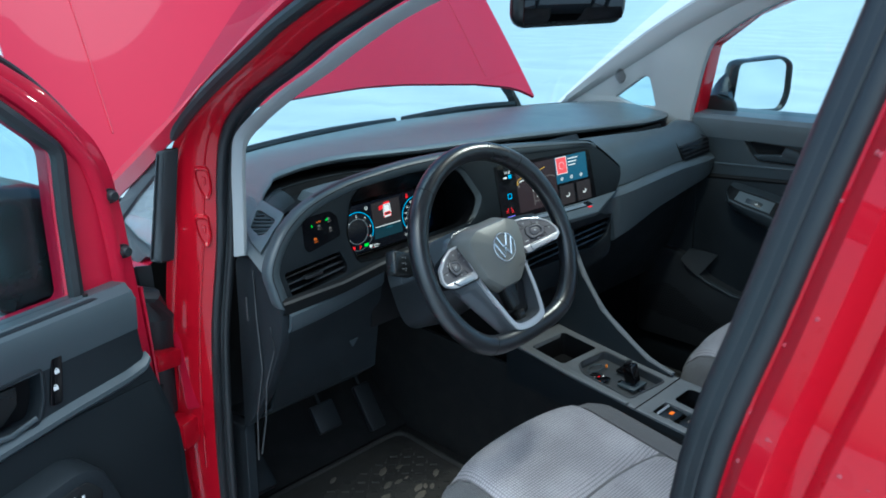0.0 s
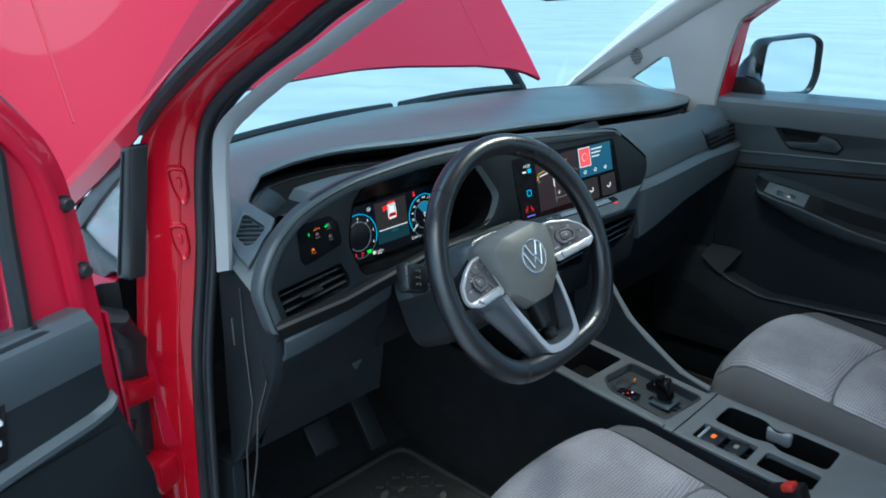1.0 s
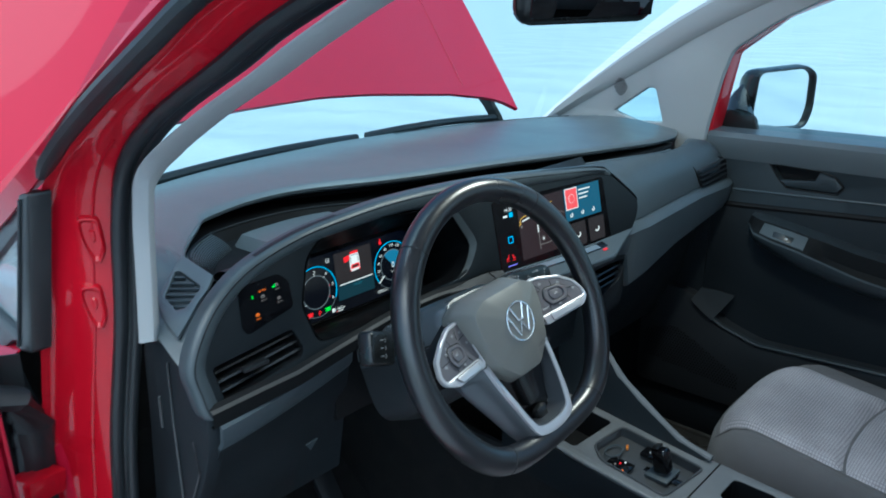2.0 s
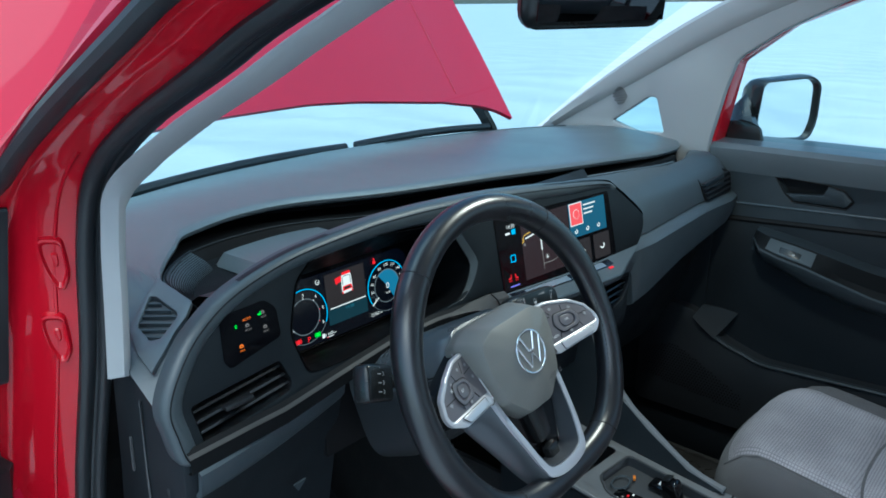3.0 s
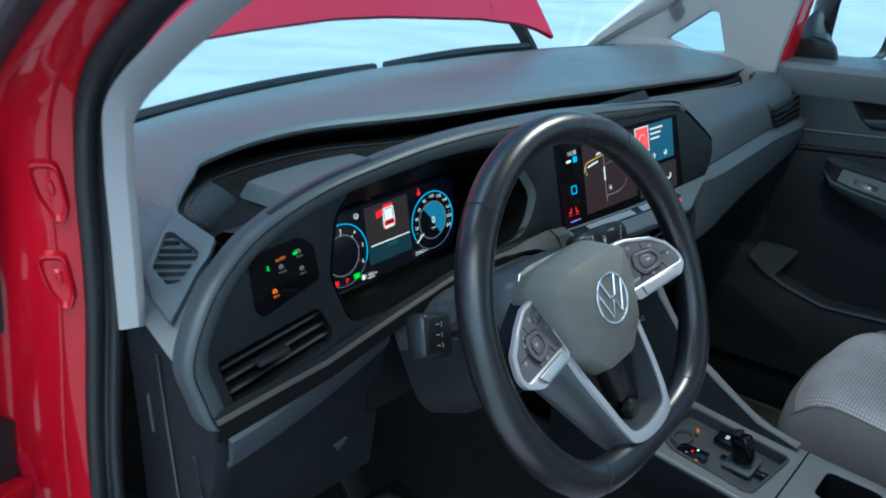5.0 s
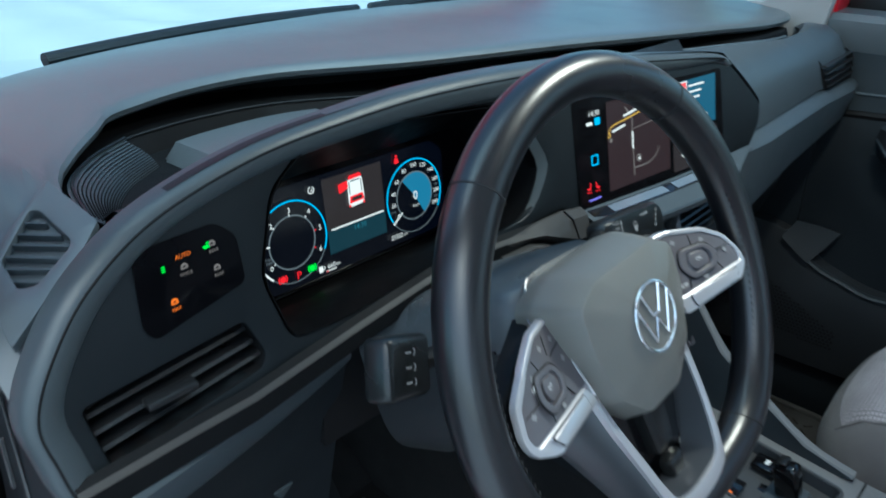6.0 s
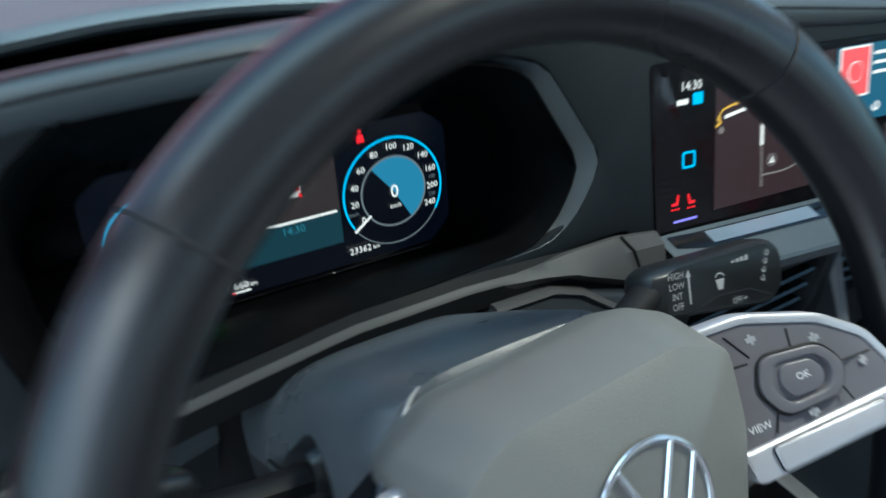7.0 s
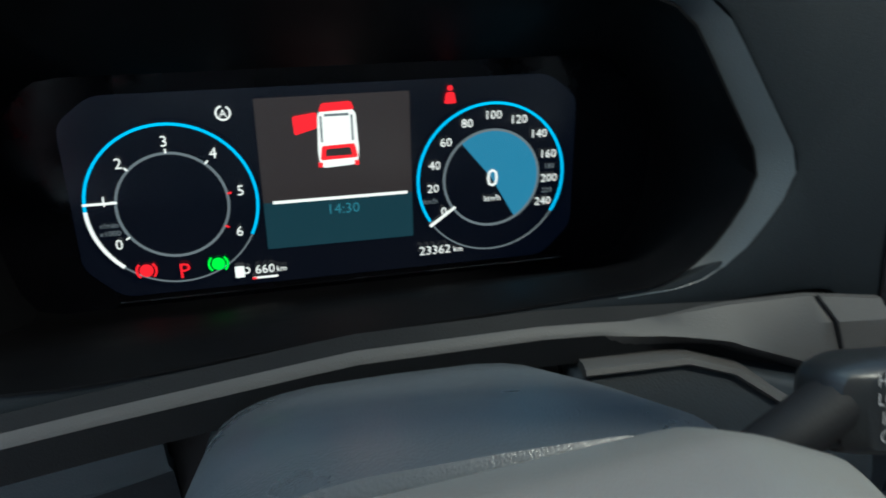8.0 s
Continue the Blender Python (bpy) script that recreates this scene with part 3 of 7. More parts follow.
for p in pp:
    q = [(0.016, -0.016), (-0.002, -0.024), (-0.008, -0.045), (-0.030, -0.060), (-0.034, -0.075), (-0.020, -0.088), (-0.022, -0.100), (-0.040, -0.112), (-0.046, -0.150), (-0.050, -0.3), (-0.05, -0.62)]
    rows.append([p + Vector((a, b, 0)) for a, b in q])
part("centre_post", sheet(rows, 0.004, (1, 0, 0)), JAMB, body, "glossy red centre door post")
drops = bmesh.new()
for k in range(90):
    row = rows[random.randrange(6, len(rows) - 3)]
    i = random.choice((1, 2, 3, 7, 8, 8, 8, 9))
    p = Vector(row[i]).lerp(Vector(row[i + 1]), random.random())
    r = random.uniform(0.0009, 0.0024)
    bmesh.ops.create_icosphere(drops, subdivisions=1, radius=r, matrix=Matrix.Translation(p) @ Matrix.Diagonal((0.5, 1, 1.2, 1)))
tagged(part("water_drop", drops, DROP, body, "small melt-water drops on red paint"), kind="stuff")

# windscreen
def shield(u, v):
    """u across -1..1, v up 0..1"""
    y = 0.93 - 0.80 * v - 0.13 * u * u * (1 - 0.5 * v)
    return Vector((u * (0.735 - 0.06 * v), y, 1.135 + 0.53 * v + 0.02 * math.sin(math.pi * v)))


ws = thing("windscreen", "clear slightly tinted curved windscreen", "windscreen")
glass = part("pane", sheet([[shield(u, v) for u in np.linspace(-1, 1, 21)] for v in np.linspace(0, 1, 13)]), SHIELD, ws, "tinted clear glass")
glass.visible_shadow = False
part("gasket", tube([shield(u, 0.0) + Vector((0, 0.004, 0.002)) for u in np.linspace(-0.98, 0.98, 30)], 0.007, 0.009, 8), RUBBER, ws, "black rubber gasket")

# inside trim of the driver side pillar
trim_rows = []
base = [Vector(q) for q in ((-0.746, 0.272, 1.118), (-0.740, 0.266, 1.20), (-0.735, 0.258, 1.28), (-0.731, 0.236, 1.333), (-0.720, 0.138, 1.392), (-0.711, 0.040, 1.438), (-0.702, -0.040, 1.478), (-0.686, -0.14, 1.522), (-0.655, -0.42, 1.61))]
for k, p in enumerate(spline(base, 5)):
    c = 0.52 + 0.48 * min(1.0, max(0.0, (k - 12) / 4))
    trim_rows.append([p + Vector((-0.012, 0.006, 0)), p + Vector((0.0, -0.002, 0.001)), p + Vector((0.010 * c, 0.000, -0.001)), p + Vector((0.020 * c, 0.006, -0.004 * c)), p + Vector((0.028 * c, 0.014, -0.006 * c)), p + Vector((0.031 * c, 0.034, 0.002))])
tagged(part("pillar_trim", sheet(trim_rows, 0.003, (-0.5, 1, 0)), TRIM), "pale grey windscreen pillar trim, driver side", "pillar trim")

# passenger side pillar trim with its own quarter window
side_r = lambda a, b, w: Vector((0.712 + 0.05 * (a - 0.3) - 0.10 * (b - 1.2) + w, a, b))
out_r = [(0.80, 1.13), (0.73, 1.185), (0.41, 1.400), (-0.10, 1.62), (-0.34, 1.64), (-0.10, 1.53), (0.110, 1.428), (0.205, 1.365), (0.228, 1.30), (0.262, 1.17), (0.27, 1.10)]
tri = rounded([(0.532, 1.194), (0.428, 1.263), (0.406, 1.263), (0.384, 1.176), (0.46, 1.172)], 0.008)
tagged(part("pillar_trim", plate(rounded(out_r, 0.02), [tri], side_r, 0.018, 0.006), TRIM), "pale grey windscreen pillar trim with speaker holes, passenger side", "pillar trim")
pane = part("quarter_window_pane", plate(tri, [], lambda a, b, w: side_r(a, b, 0.012 + w), 0.003), SIDE, body)
pane.visible_shadow = False
beam = []
for k in range(12):
    f = k / 11
    y, z = 0.735 - 0.86 * f, 1.183 + 0.455 * f + 0.05 * math.sin(math.pi * f)
    wd = interp(f, [0, 0.3, 1], [0.02, 0.045, 0.055])
    beam.append([side_r(y, z, 0.004), side_r(y - 0.25 * wd, z - 0.1 * wd, -0.010), side_r(y - 0.7 * wd, z - 0.6 * wd, -0.013), side_r(y - 0.9 * wd, z - wd, -0.004), side_r(y - 0.95 * wd, z - 1.1 * wd, 0.004)])
part("pillar_beam", sheet(beam, 0.003, (1, 0, 0)), TRIM, body, "pale grey rounded pillar beam")
grille = bmesh.new()
for i in range(-4, 5):
    for j in range(-5, 6):
        if i * i / 16 + j * j / 26 < 1.05:
            bmesh.ops.create_cone(grille, segments=6, radius1=0.0014, radius2=0.0014, depth=0.002, cap_ends=True,
                                  matrix=Matrix.Translation(side_r(0.50 + 0.0046 * i + 0.0023 * (j % 2), 1.262 + 0.0042 * j, -0.0125)) @ pose(0, 0, 0, 0, 90))
tagged(part("speaker_grille", grille, BLACK), "round tweeter grille of small dark holes", "speaker grille")
part("door_frame_red", plate(rounded([(0.262, 1.14), (0.215, 1.355), (0.10, 1.438), (-0.30, 1.60), (-0.30, 1.63), (0.10, 1.47), (0.245, 1.375), (0.305, 1.14)], 0.01), [], lambda a, b, w: side_r(a, b, 0.024 + w), 0.06, 0.006), JAMB, body, "red door frame edge")

# ---- bonnet, standing open ----
hood = thing("bonnet", "glossy red bonnet propped wide open", "bonnet")
HC, HA = Vector((0, 0.82, 1.19)), radians(57)
hv, hn = Vector((0, math.cos(HA), math.sin(HA))), Vector((0, -math.sin(HA), math.cos(HA)))


def bonnet_point(x, s, lift=0.0):
    c = (x + 0.11) / 0.77
    return HC + Vector((x, 0, 0)) + hv * s + hn * (0.05 * (1 - c * c) * math.sin(math.pi * min(1, 0.2 + s * 0.7)) - 0.03 + 0.03 * abs(c) ** 6 + lift)


def bonnet_edge(x):
    return interp(x, [-0.885, -0.86, -0.80, -0.70, -0.60, -0.45, -0.2, 0.0, 0.15, 0.44, 0.55, 0.60, 0.64, 0.665], [-0.10, -0.09, -0.06, -0.01, 0.045, 0.095, 0.105, 0.108, 0.10, 0.072, 0.05, 0.035, 0.012, -0.01])


rows, under = [], []
for k in range(15):
    f = k / 14
    row = []
    for x in np.linspace(-0.885, 0.665, 42):
        e = bonnet_edge(x)
        xx = -0.11 + (x + 0.11) * (1 - 0.10 * f * f)
        s = e + (1.02 - 0.12 * ((x + 0.11) / 0.77) ** 2 - e) * f
        row.append(bonnet_point(xx, s))
    rows.append(row)
part("outer_panel", sheet(rows, 0.012, -hn), RED, hood)
part("inner_panel", sheet([[p - hn * 0.03 for p in r[2:-2]] for r in rows[1:-1]], 0.02, -hn), JAMB, hood)
for sx in (0.50, -0.72):
    part("crease", tube([bonnet_point(sx - 0.06 * s * (1 if sx > 0 else -1), s, 0.001) for s in np.linspace(0.09, 0.95, 14)], 0.0022, seg=6), RED, hood)
for sx in (0.60, -0.80):
    part("hinge_arm", tube([(sx, 0.80, 1.08), (sx, 0.84, 1.16), (sx, 0.87, 1.20), (sx, 0.93, 1.26)], 0.012, 0.02, 8), BLACK, hood, "black steel hinge arm")


# ---- dashboard ----
dash = thing("dashboard", "dark grey soft-grained dashboard with digital displays", "dashboard")
LX = [-0.74, -0.715, -0.69, -0.66, -0.633, -0.60, -0.558, -0.535, -0.503, -0.43, -0.33, -0.18, 0.03, 0.18, 0.35, 0.50, 0.60, 0.66, 0.74]
LY = [0.210, 0.216, 0.232, 0.275, 0.385, 0.438, 0.482, 0.508, 0.522, 0.533, 0.520, 0.442, 0.375, 0.335, 0.310, 0.290, 0.292, 0.310, 0.350]
LZ = [1.092, 1.108, 1.122, 1.142, 1.168, 1.174, 1.180, 1.183, 1.184, 1.188, 1.190, 1.192, 1.192, 1.188, 1.180, 1.172, 1.169, 1.166, 1.160]

lip_line = spline([Vector(q) for q in zip(LX, LY, LZ)], 10)
LX, LY, LZ = ([q[i] for q in lip_line] for i in range(3))


def lip(x):
    return interp(x, LX, LY), interp(x, LX, LZ)


def front_y(x):
    return 0.90 - 0.22 * (abs(x) / 0.74) ** 2.4


vent_z = lambda x, y: 1.155 + 0.28 * (x + 0.667) + 0.26 * (y - 0.31)
rows = []
for x in sorted({*np.linspace(-0.74, 0.715, 60), *np.linspace(-0.72, -0.48, 25)}):
    y, z = lip(x)
    f = front_y(x)
    row = [Vector((x, f + 0.02, 1.120)), Vector((x, f, 1.164 - 0.02 * abs(x)))]
    zf = max(z, interp(x, [-0.74, -0.66, -0.60], [1.172, 1.176, z]))
    for k in range(1, 15):
        t = 0.8 * k / 8 if k < 9 else 0.8 + 0.2 * (k - 8) / 6
        yy = f + (y + 0.012 - f) * t
        zz = (1.172 - 0.01 * abs(x)) * (1 - t) + (zf + 0.001) * t + 0.016 * math.sin(math.pi * t)
        row.append(Vector((x, yy, min(zz, z + 0.001 + 0.55 * (yy - y - 0.012)) if x < -0.60 else zz)))
    row += [Vector((x, y + 0.004, z - 0.0015)), Vector((x, y, z - 0.006)), Vector((x, y + 0.003, z - 0.012)), Vector((x, y + 0.016, z - 0.018))]
    if x < -0.615:
        # the pad dips under the plate of the side vent
        row = [Vector((q.x, q.y, min(q.z, vent_z(q.x, q.y) - 0.003 + 1.2 * max(0.0, q.y - 0.385)))) if q.y < 0.42 else q for q in row]
    rows.append(row)
part("top_pad", sheet(rows), SOFT, dash, "slate grey soft dash top")
part("front_seam", tube([(x, front_y(x) - 0.10, 1.187 - 0.012 * abs(x)) for x in np.linspace(0.15, 0.66, 12)], 0.0015, 0.001, 6), DARK, dash)

# hollow tray under the lip, its shade painted as black
rows = []
for x in np.linspace(-0.632, 0.60, 60):
    y, z = lip(x)
    k = interp(x, [-0.632, -0.56, 0.2, 0.6], [0.2, 1.0, 1.0, 0.3])
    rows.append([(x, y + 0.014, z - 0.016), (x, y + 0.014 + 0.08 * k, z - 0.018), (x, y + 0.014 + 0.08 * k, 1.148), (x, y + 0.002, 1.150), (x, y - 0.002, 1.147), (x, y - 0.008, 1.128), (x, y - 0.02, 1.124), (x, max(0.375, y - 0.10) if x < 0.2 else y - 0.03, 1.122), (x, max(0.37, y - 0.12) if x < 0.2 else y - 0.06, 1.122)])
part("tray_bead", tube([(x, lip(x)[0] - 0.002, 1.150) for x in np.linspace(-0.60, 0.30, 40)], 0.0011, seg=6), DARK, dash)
part("tray", sheet(rows), PIT_SHADE, dash, "deep dash tray, its shade toned black")
# ribbed curved wall closing the tray at the door side
te_top = spline([Vector(q) for q in ((-0.640, 0.325, 1.160), (-0.616, 0.412, 1.155), (-0.575, 0.470, 1.153), (-0.525, 0.508, 1.152))], 6)
te_low = spline([Vector(q) for q in ((-0.606, 0.345, 1.121), (-0.583, 0.405, 1.121), (-0.548, 0.452, 1.121), (-0.502, 0.486, 1.121))], 6)
te = lambda k, g: te_top[k].lerp(te_low[k], g) + Vector((0.004, -0.004, 0)) * math.sin(math.pi * g)
part("tray_end", sheet([[te(k, g) for g in np.linspace(0, 1, 7)] for k in range(len(te_top))], 0.003, (-0.7, 0.7, 0)), HARD, dash, "ribbed grey tray end")
for k in range(15):
    g = 0.08 + 0.061 * k
    part("rib", tube([te(j, g) + Vector((0.0006, -0.0006, 0.0003)) for j in range(1, len(te_top))], 0.0006, seg=4), PIT_SHADE, dash)
part("tray_edge", tube([p + Vector((0.001, -0.001, 0.002)) for p in te_top], 0.0014, seg=6), DARK, dash)
part("end_gasket", tube([(-0.640, 0.372, 1.164), (-0.652, 0.318, 1.150), (-0.656, 0.290, 1.142)], 0.004, 0.003, seg=6), BLACK, dash)


def face_y(x, z):
    return interp(x, [-0.75, -0.65, -0.4, -0.15, 0.13, 0.32], [0.198, 0.205, 0.218, 0.220, 0.194, 0.172]) + 0.18 * (z - 1.08)


def face(u, v, w=0.0):
    return Vector((u, face_y(u, v) + w, v))


OUT = [(-0.736, 1.070), (-0.728, 1.038), (-0.702, 1.034), (-0.60, 1.034), (-0.49, 1.040), (-0.38, 1.048), (-0.20, 1.060), (-0.16, 1.048), (0.0, 1.038), (0.108, 1.030), (0.200, 1.038), (0.234, 1.062), (0.247, 1.092), (0.233, 1.113), (0.168, 1.165), (0.138, 1.178),
       (0.03, 1.190), (-0.10, 1.202), (-0.26, 1.213), (-0.374, 1.217), (-0.472, 1.215), (-0.556, 1.209), (-0.636, 1.191), (-0.688, 1.164), (-0.720, 1.132), (-0.738, 1.100)]
out = spline(OUT, 7, True)
CL = rounded([(-0.552, 1.066), (-0.50, 1.062), (-0.264, 1.071), (-0.243, 1.085), (-0.222, 1.116), (-0.262, 1.182), (-0.290, 1.190), (-0.42, 1.203), (-0.512, 1.202), (-0.546, 1.180), (-0.568, 1.122)], 0.012)
CLB = rounded([(-0.552, 1.066), (-0.50, 1.062), (-0.264, 1.071), (-0.2263, 1.0837), (-0.2030, 1.1156), (-0.2474, 1.1836), (-0.2785, 1.1918), (-0.42, 1.203), (-0.512, 1.202), (-0.546, 1.180), (-0.568, 1.122)], 0.012)
VT = rounded([(-0.711, 1.091), (-0.703, 1.046), (-0.582, 1.058), (-0.578, 1.068), (-0.590, 1.097)], 0.005)
part("instrument_panel", plate(out, [CLB, VT], face, 0.02, 0.003), FACE, dash, "dark angular instrument panel surround")
# broad rounded rim round the panel, with a groove along its crest
top = [q for q in spline(OUT[14:] + OUT[:3], 10)]
out_dir = lambda q: (Vector((q[0], q[1])) - Vector((-0.25 + 0.55 * (q[0] + 0.25), 1.06))).normalized()
band = []
for k, q in enumerate(top):
    o, c = out_dir(q), min(1.0, 0.35 + k / 26)
    band.append([face(q[0] + c * a * o[0], q[1] + c * a * o[1], c * w) for a, w in ((0.0070, 0.016), (0.0070, 0.003), (0.0045, -0.003), (-0.001, -0.0058), (-0.006, -0.0055), (-0.012, -0.0036), (-0.017, -0.0012), (-0.020, 0.002))])
# toned darker than the dash top for its upright face
part("panel_rim", sheet(band), RIM, dash, "slate grey rounded panel rim, darkened for facing upright", sharp=60)
part("rim_groove", tube([face(q[0] - 0.0015 * out_dir(q)[0], q[1] - 0.0015 * out_dir(q)[1], -0.0052) for q in top[8:]], 0.0011, seg=6, up=(0, 1, 0)), BLACK, dash)
# hood over the instruments, falling into the tray
rows = []
for q in spline(OUT[11:24], 5):
    x, z = q[0], q[1] + 0.003
    if x < -0.625:
        continue
    y = face_y(x, z)
    d = interp(x, [-0.70, -0.62, -0.55, -0.25, -0.1, 0.25], [0.02, 0.05, 0.085, 0.08, 0.06, 0.04])
    rows.append([(x, y + 0.002, z + 0.003), (x, y + 0.010, z + 0.003), (x, y + 0.020, z - 0.005), (x, y + 0.034, z - 0.018), (x, y + 0.055, z - 0.030), (x, max(y + 0.085, 0.322), 1.160 + 0.012 * (x > -0.28)), (x, max(y + 0.095, 0.342), 1.148), (x, max(y + 0.10, 0.347), 1.118)])
part("instrument_hood", sheet(rows), DARK, dash, "smooth hood over the instruments")
rows = []
for x in np.linspace(-0.492, -0.295, 14):
    y, z = lip(x)
    h = interp(x, [-0.492, -0.484, -0.31, -0.295], [1.124, 1.141, 1.146, 1.126])
    rows.append([(x, y - 0.022, 1.120), (x, y - 0.026, h - 0.005), (x, y - 0.031, h), (x, 0.40, h + 0.002), (x, 0.345, h + 0.002), (x, 0.335, h - 0.006), (x, 0.332, 1.12)])
# floor toned lighter than the tray for the light on it
part("tray_step", sheet(rows), SOFT, dash, "raised tray floor, toned lighter as if lit")

# instrument recess
DISP = frame_at((-0.39, 0.3211, 1.084), (1, 0, 0), (0, 0.0995, 0.995))
GL = rounded([(-0.150, -0.052), (0.152, -0.052), (0.168, -0.020), (0.168, 0.030), (0.140, 0.062), (-0.130, 0.062), (-0.158, 0.030), (-0.158, -0.020)], 0.012)


def resample(loop, n, start):
    """n even steps along a closed loop, from the point nearest to start."""
    p = [Vector(q) for q in loop]
    i = min(range(len(p)), key=lambda k: (p[k] - Vector(start)).length)
    p = p[i:] + p[:i] + [p[i]]
    d = [0]
    for a, b in zip(p, p[1:]):
        d.append(d[-1] + (b - a).length)
    return [Vector((interp(d[-1] * k / n, d, [q[0] for q in p]), interp(d[-1] * k / n, d, [q[1] for q in p]))) for k in range(n)]


a = resample(CL, 72, (-0.552, 1.066))
b = resample(GL, 72, (-0.150, -0.052))
inset = [Vector((-0.395 + (q[0] + 0.395) * 0.993, 1.13 + (q[1] - 1.13) * 0.985)) for q in a]
part("instrument_recess", loft([[face(q[0], q[1], -0.0006) for q in a], [face(q[0], q[1], -0.0004) for q in inset], [face(q[0], q[1], 0.018) for q in inset], [DISP(q[0], q[1], -0.012) for q in b], [DISP(q[0], q[1], 0.0) for q in b]], True, False), RECESS, dash, "glossy black display recess")
big = [Vector((-0.395 + (q[0] + 0.395) * 1.11, 1.13 + (q[1] - 1.13) * 1.03)) for q in a]
part("recess_bezel", sheet([[face(g[0], g[1], -0.0003), face(h[0], h[1], 0.006), face(h[0], h[1], 0.018)] for g, h in zip(big, a) if h[0] > -0.36 and h[1] > 1.0695]), RIM, dash, "sloping slate bezel of the instrument recess", sharp=25)
cluster = part("instrument_display", plate(GL, [], DISP, 0.006), DGLASS, dash, "black glass digital instrument display")
SCR = rounded([(-0.124, -0.030), (-0.108, -0.046), (0.108, -0.046), (0.124, -0.030), (0.124, 0.040), (0.108, 0.052), (-0.108, 0.052), (-0.124, 0.040)], 0.006)
up = lambda h: (lambda u, v, w=0.0: DISP(u, v, w - h))
part("active_area", plate(SCR, [], up(0.0006), 0.0004), L_NAVY, cluster)
part("panel", plate(rect(-0.0375, -0.004, 0.0365, 0.047), [], up(0.0012), 0.0004), L_GREY, cluster)
part("panel", plate(rect(-0.0375, -0.028, 0.0365, -0.004), [], up(0.0012), 0.0004), L_TEAL, cluster)
part("divider", plate(rect(-0.033, -0.0046, 0.034, -0.0032), [], up(0.002), 0.0004), L_WHITE, cluster)
for cx, cy, r in ((-0.079, -0.001, 0.0395), (0.0785, 0.0, 0.0395)):
    part("dial_face", disc(cx, cy, r + 0.0015, 48, up(0.0016), 0.0003), L_NAVY, cluster)
    part("dial_ring", ring_plate(cx, cy, r - 0.0007, r, 0, 360, 64, up(0.002), 0.0003), L_DIM, cluster)
    part("inner_ring", ring_plate(cx, cy, 0.0248, 0.0260, 0, 360, 48, up(0.0024), 0.0003), L_DIM, cluster)
part("rev_arc", ring_plate(-0.079, -0.001, 0.0383, 0.0396, -90, 117, 40, up(0.0024), 0.0003), L_CYAN, cluster)
part("rev_arc_low", ring_plate(-0.079, -0.001, 0.0381, 0.0398, -138, -90, 12, up(0.0024), 0.0003), L_WHITE, cluster)
part("rev_needle", plate(rect(-0.1185, 0.0020, -0.1035, 0.0031), [], up(0.0028), 0.0003), L_WHITE, cluster)
part("speed_arc", ring_plate(0.0785, 0.0, 0.0383, 0.0396, -122, 122, 46, up(0.0024), 0.0003), L_CYAN, cluster)
part("speed_face", ring_plate(0.0785, 0.0, 0.0, 0.0248, -40, 150, 30, up(0.0024), 0.0003), L_BLUE, cluster)
part("speed_face", ring_plate(0.0785, 0.0, 0.0, 0.0248, 150, 320, 30, up(0.0024), 0.0003), L_NAVY, cluster)
a0 = radians(-125)
nd = [(0.0785 + r * math.sin(a0) + s * math.cos(a0), r * math.cos(a0) - s * math.sin(a0)) for r, s in ((0.024, -0.0006), (0.024, 0.0006), (0.0405, 0.0008), (0.0405, -0.0008))]
part("speed_needle", plate([Vector(q) for q in nd], [], up(0.003), 0.0003), L_WHITE, cluster)
for k, (u, v) in enumerate(((-0.1055, -0.018), (-0.109, 0.0035), (-0.100, 0.021), (-0.079, 0.0300), (-0.058, 0.023), (-0.0475, 0.0040), (-0.050, -0.0165))):
    lettering("numeral", str(k), 0.0072, up(0.003), u, v, L_WHITE, cluster)
    d = Vector((u + 0.079, v + 0.001)).normalized()
    part("tick", plate([Vector((-0.079, -0.001)) + d * r + Vector((-d.y, d.x)) * s for r, s in ((0.0255, -0.0004), (0.0255, 0.0004), (0.0275, 0.0004), (0.0275, -0.0004))], [], up(0.003), 0.0003), L_WHITE if k < 5 else L_RED, cluster)
for s, u, v in (("0", 0.0525, -0.0155), ("20", 0.0470, -0.003), ("40", 0.0480, 0.009), ("60", 0.0540, 0.0205), ("80", 0.0650, 0.0295), ("100", 0.0785, 0.0330), ("120", 0.0920, 0.0300), ("140", 0.1030, 0.0220), ("160", 0.1085, 0.0110), ("200", 0.1095, -0.002), ("240", 0.1065, -0.0145)):
    lettering("numeral", s, 0.0062, up(0.003), u, v, L_WHITE, cluster)
for s, u, v in (("180", 0.1095, 0.0045), ("220", 0.1085, -0.0085), ("r/min", -0.1085, -0.008), ("x1000", -0.1085, -0.012), ("km/h", 0.0455, -0.0095)):
    lettering("numeral", s, 0.0038, up(0.003), u, v, L_DIM, cluster)
lettering("speed_digit", "0", 0.0135, up(0.003), 0.0785, 0.0, L_WHITE, cluster)
lettering("speed_unit", "km/h", 0.0045, up(0.003), 0.0785, -0.0105, L_WHITE, cluster)
lettering("odometer", "23362", 0.0068, up(0.003), 0.0475, -0.0365, L_WHITE, cluster)
lettering("odometer_unit", "km", 0.0042, up(0.003), 0.0600, -0.0370, L_WHITE, cluster)
lettering("range", "660", 0.0066, up(0.003), -0.0400, -0.0375, L_WHITE, cluster)
lettering("range_unit", "km", 0.0042, up(0.003), -0.0318, -0.0380, L_WHITE, cluster)
part("range_bar", plate(rect(-0.0465, -0.0425, -0.034, -0.0415), [], up(0.003), 0.0003), L_WHITE, cluster)
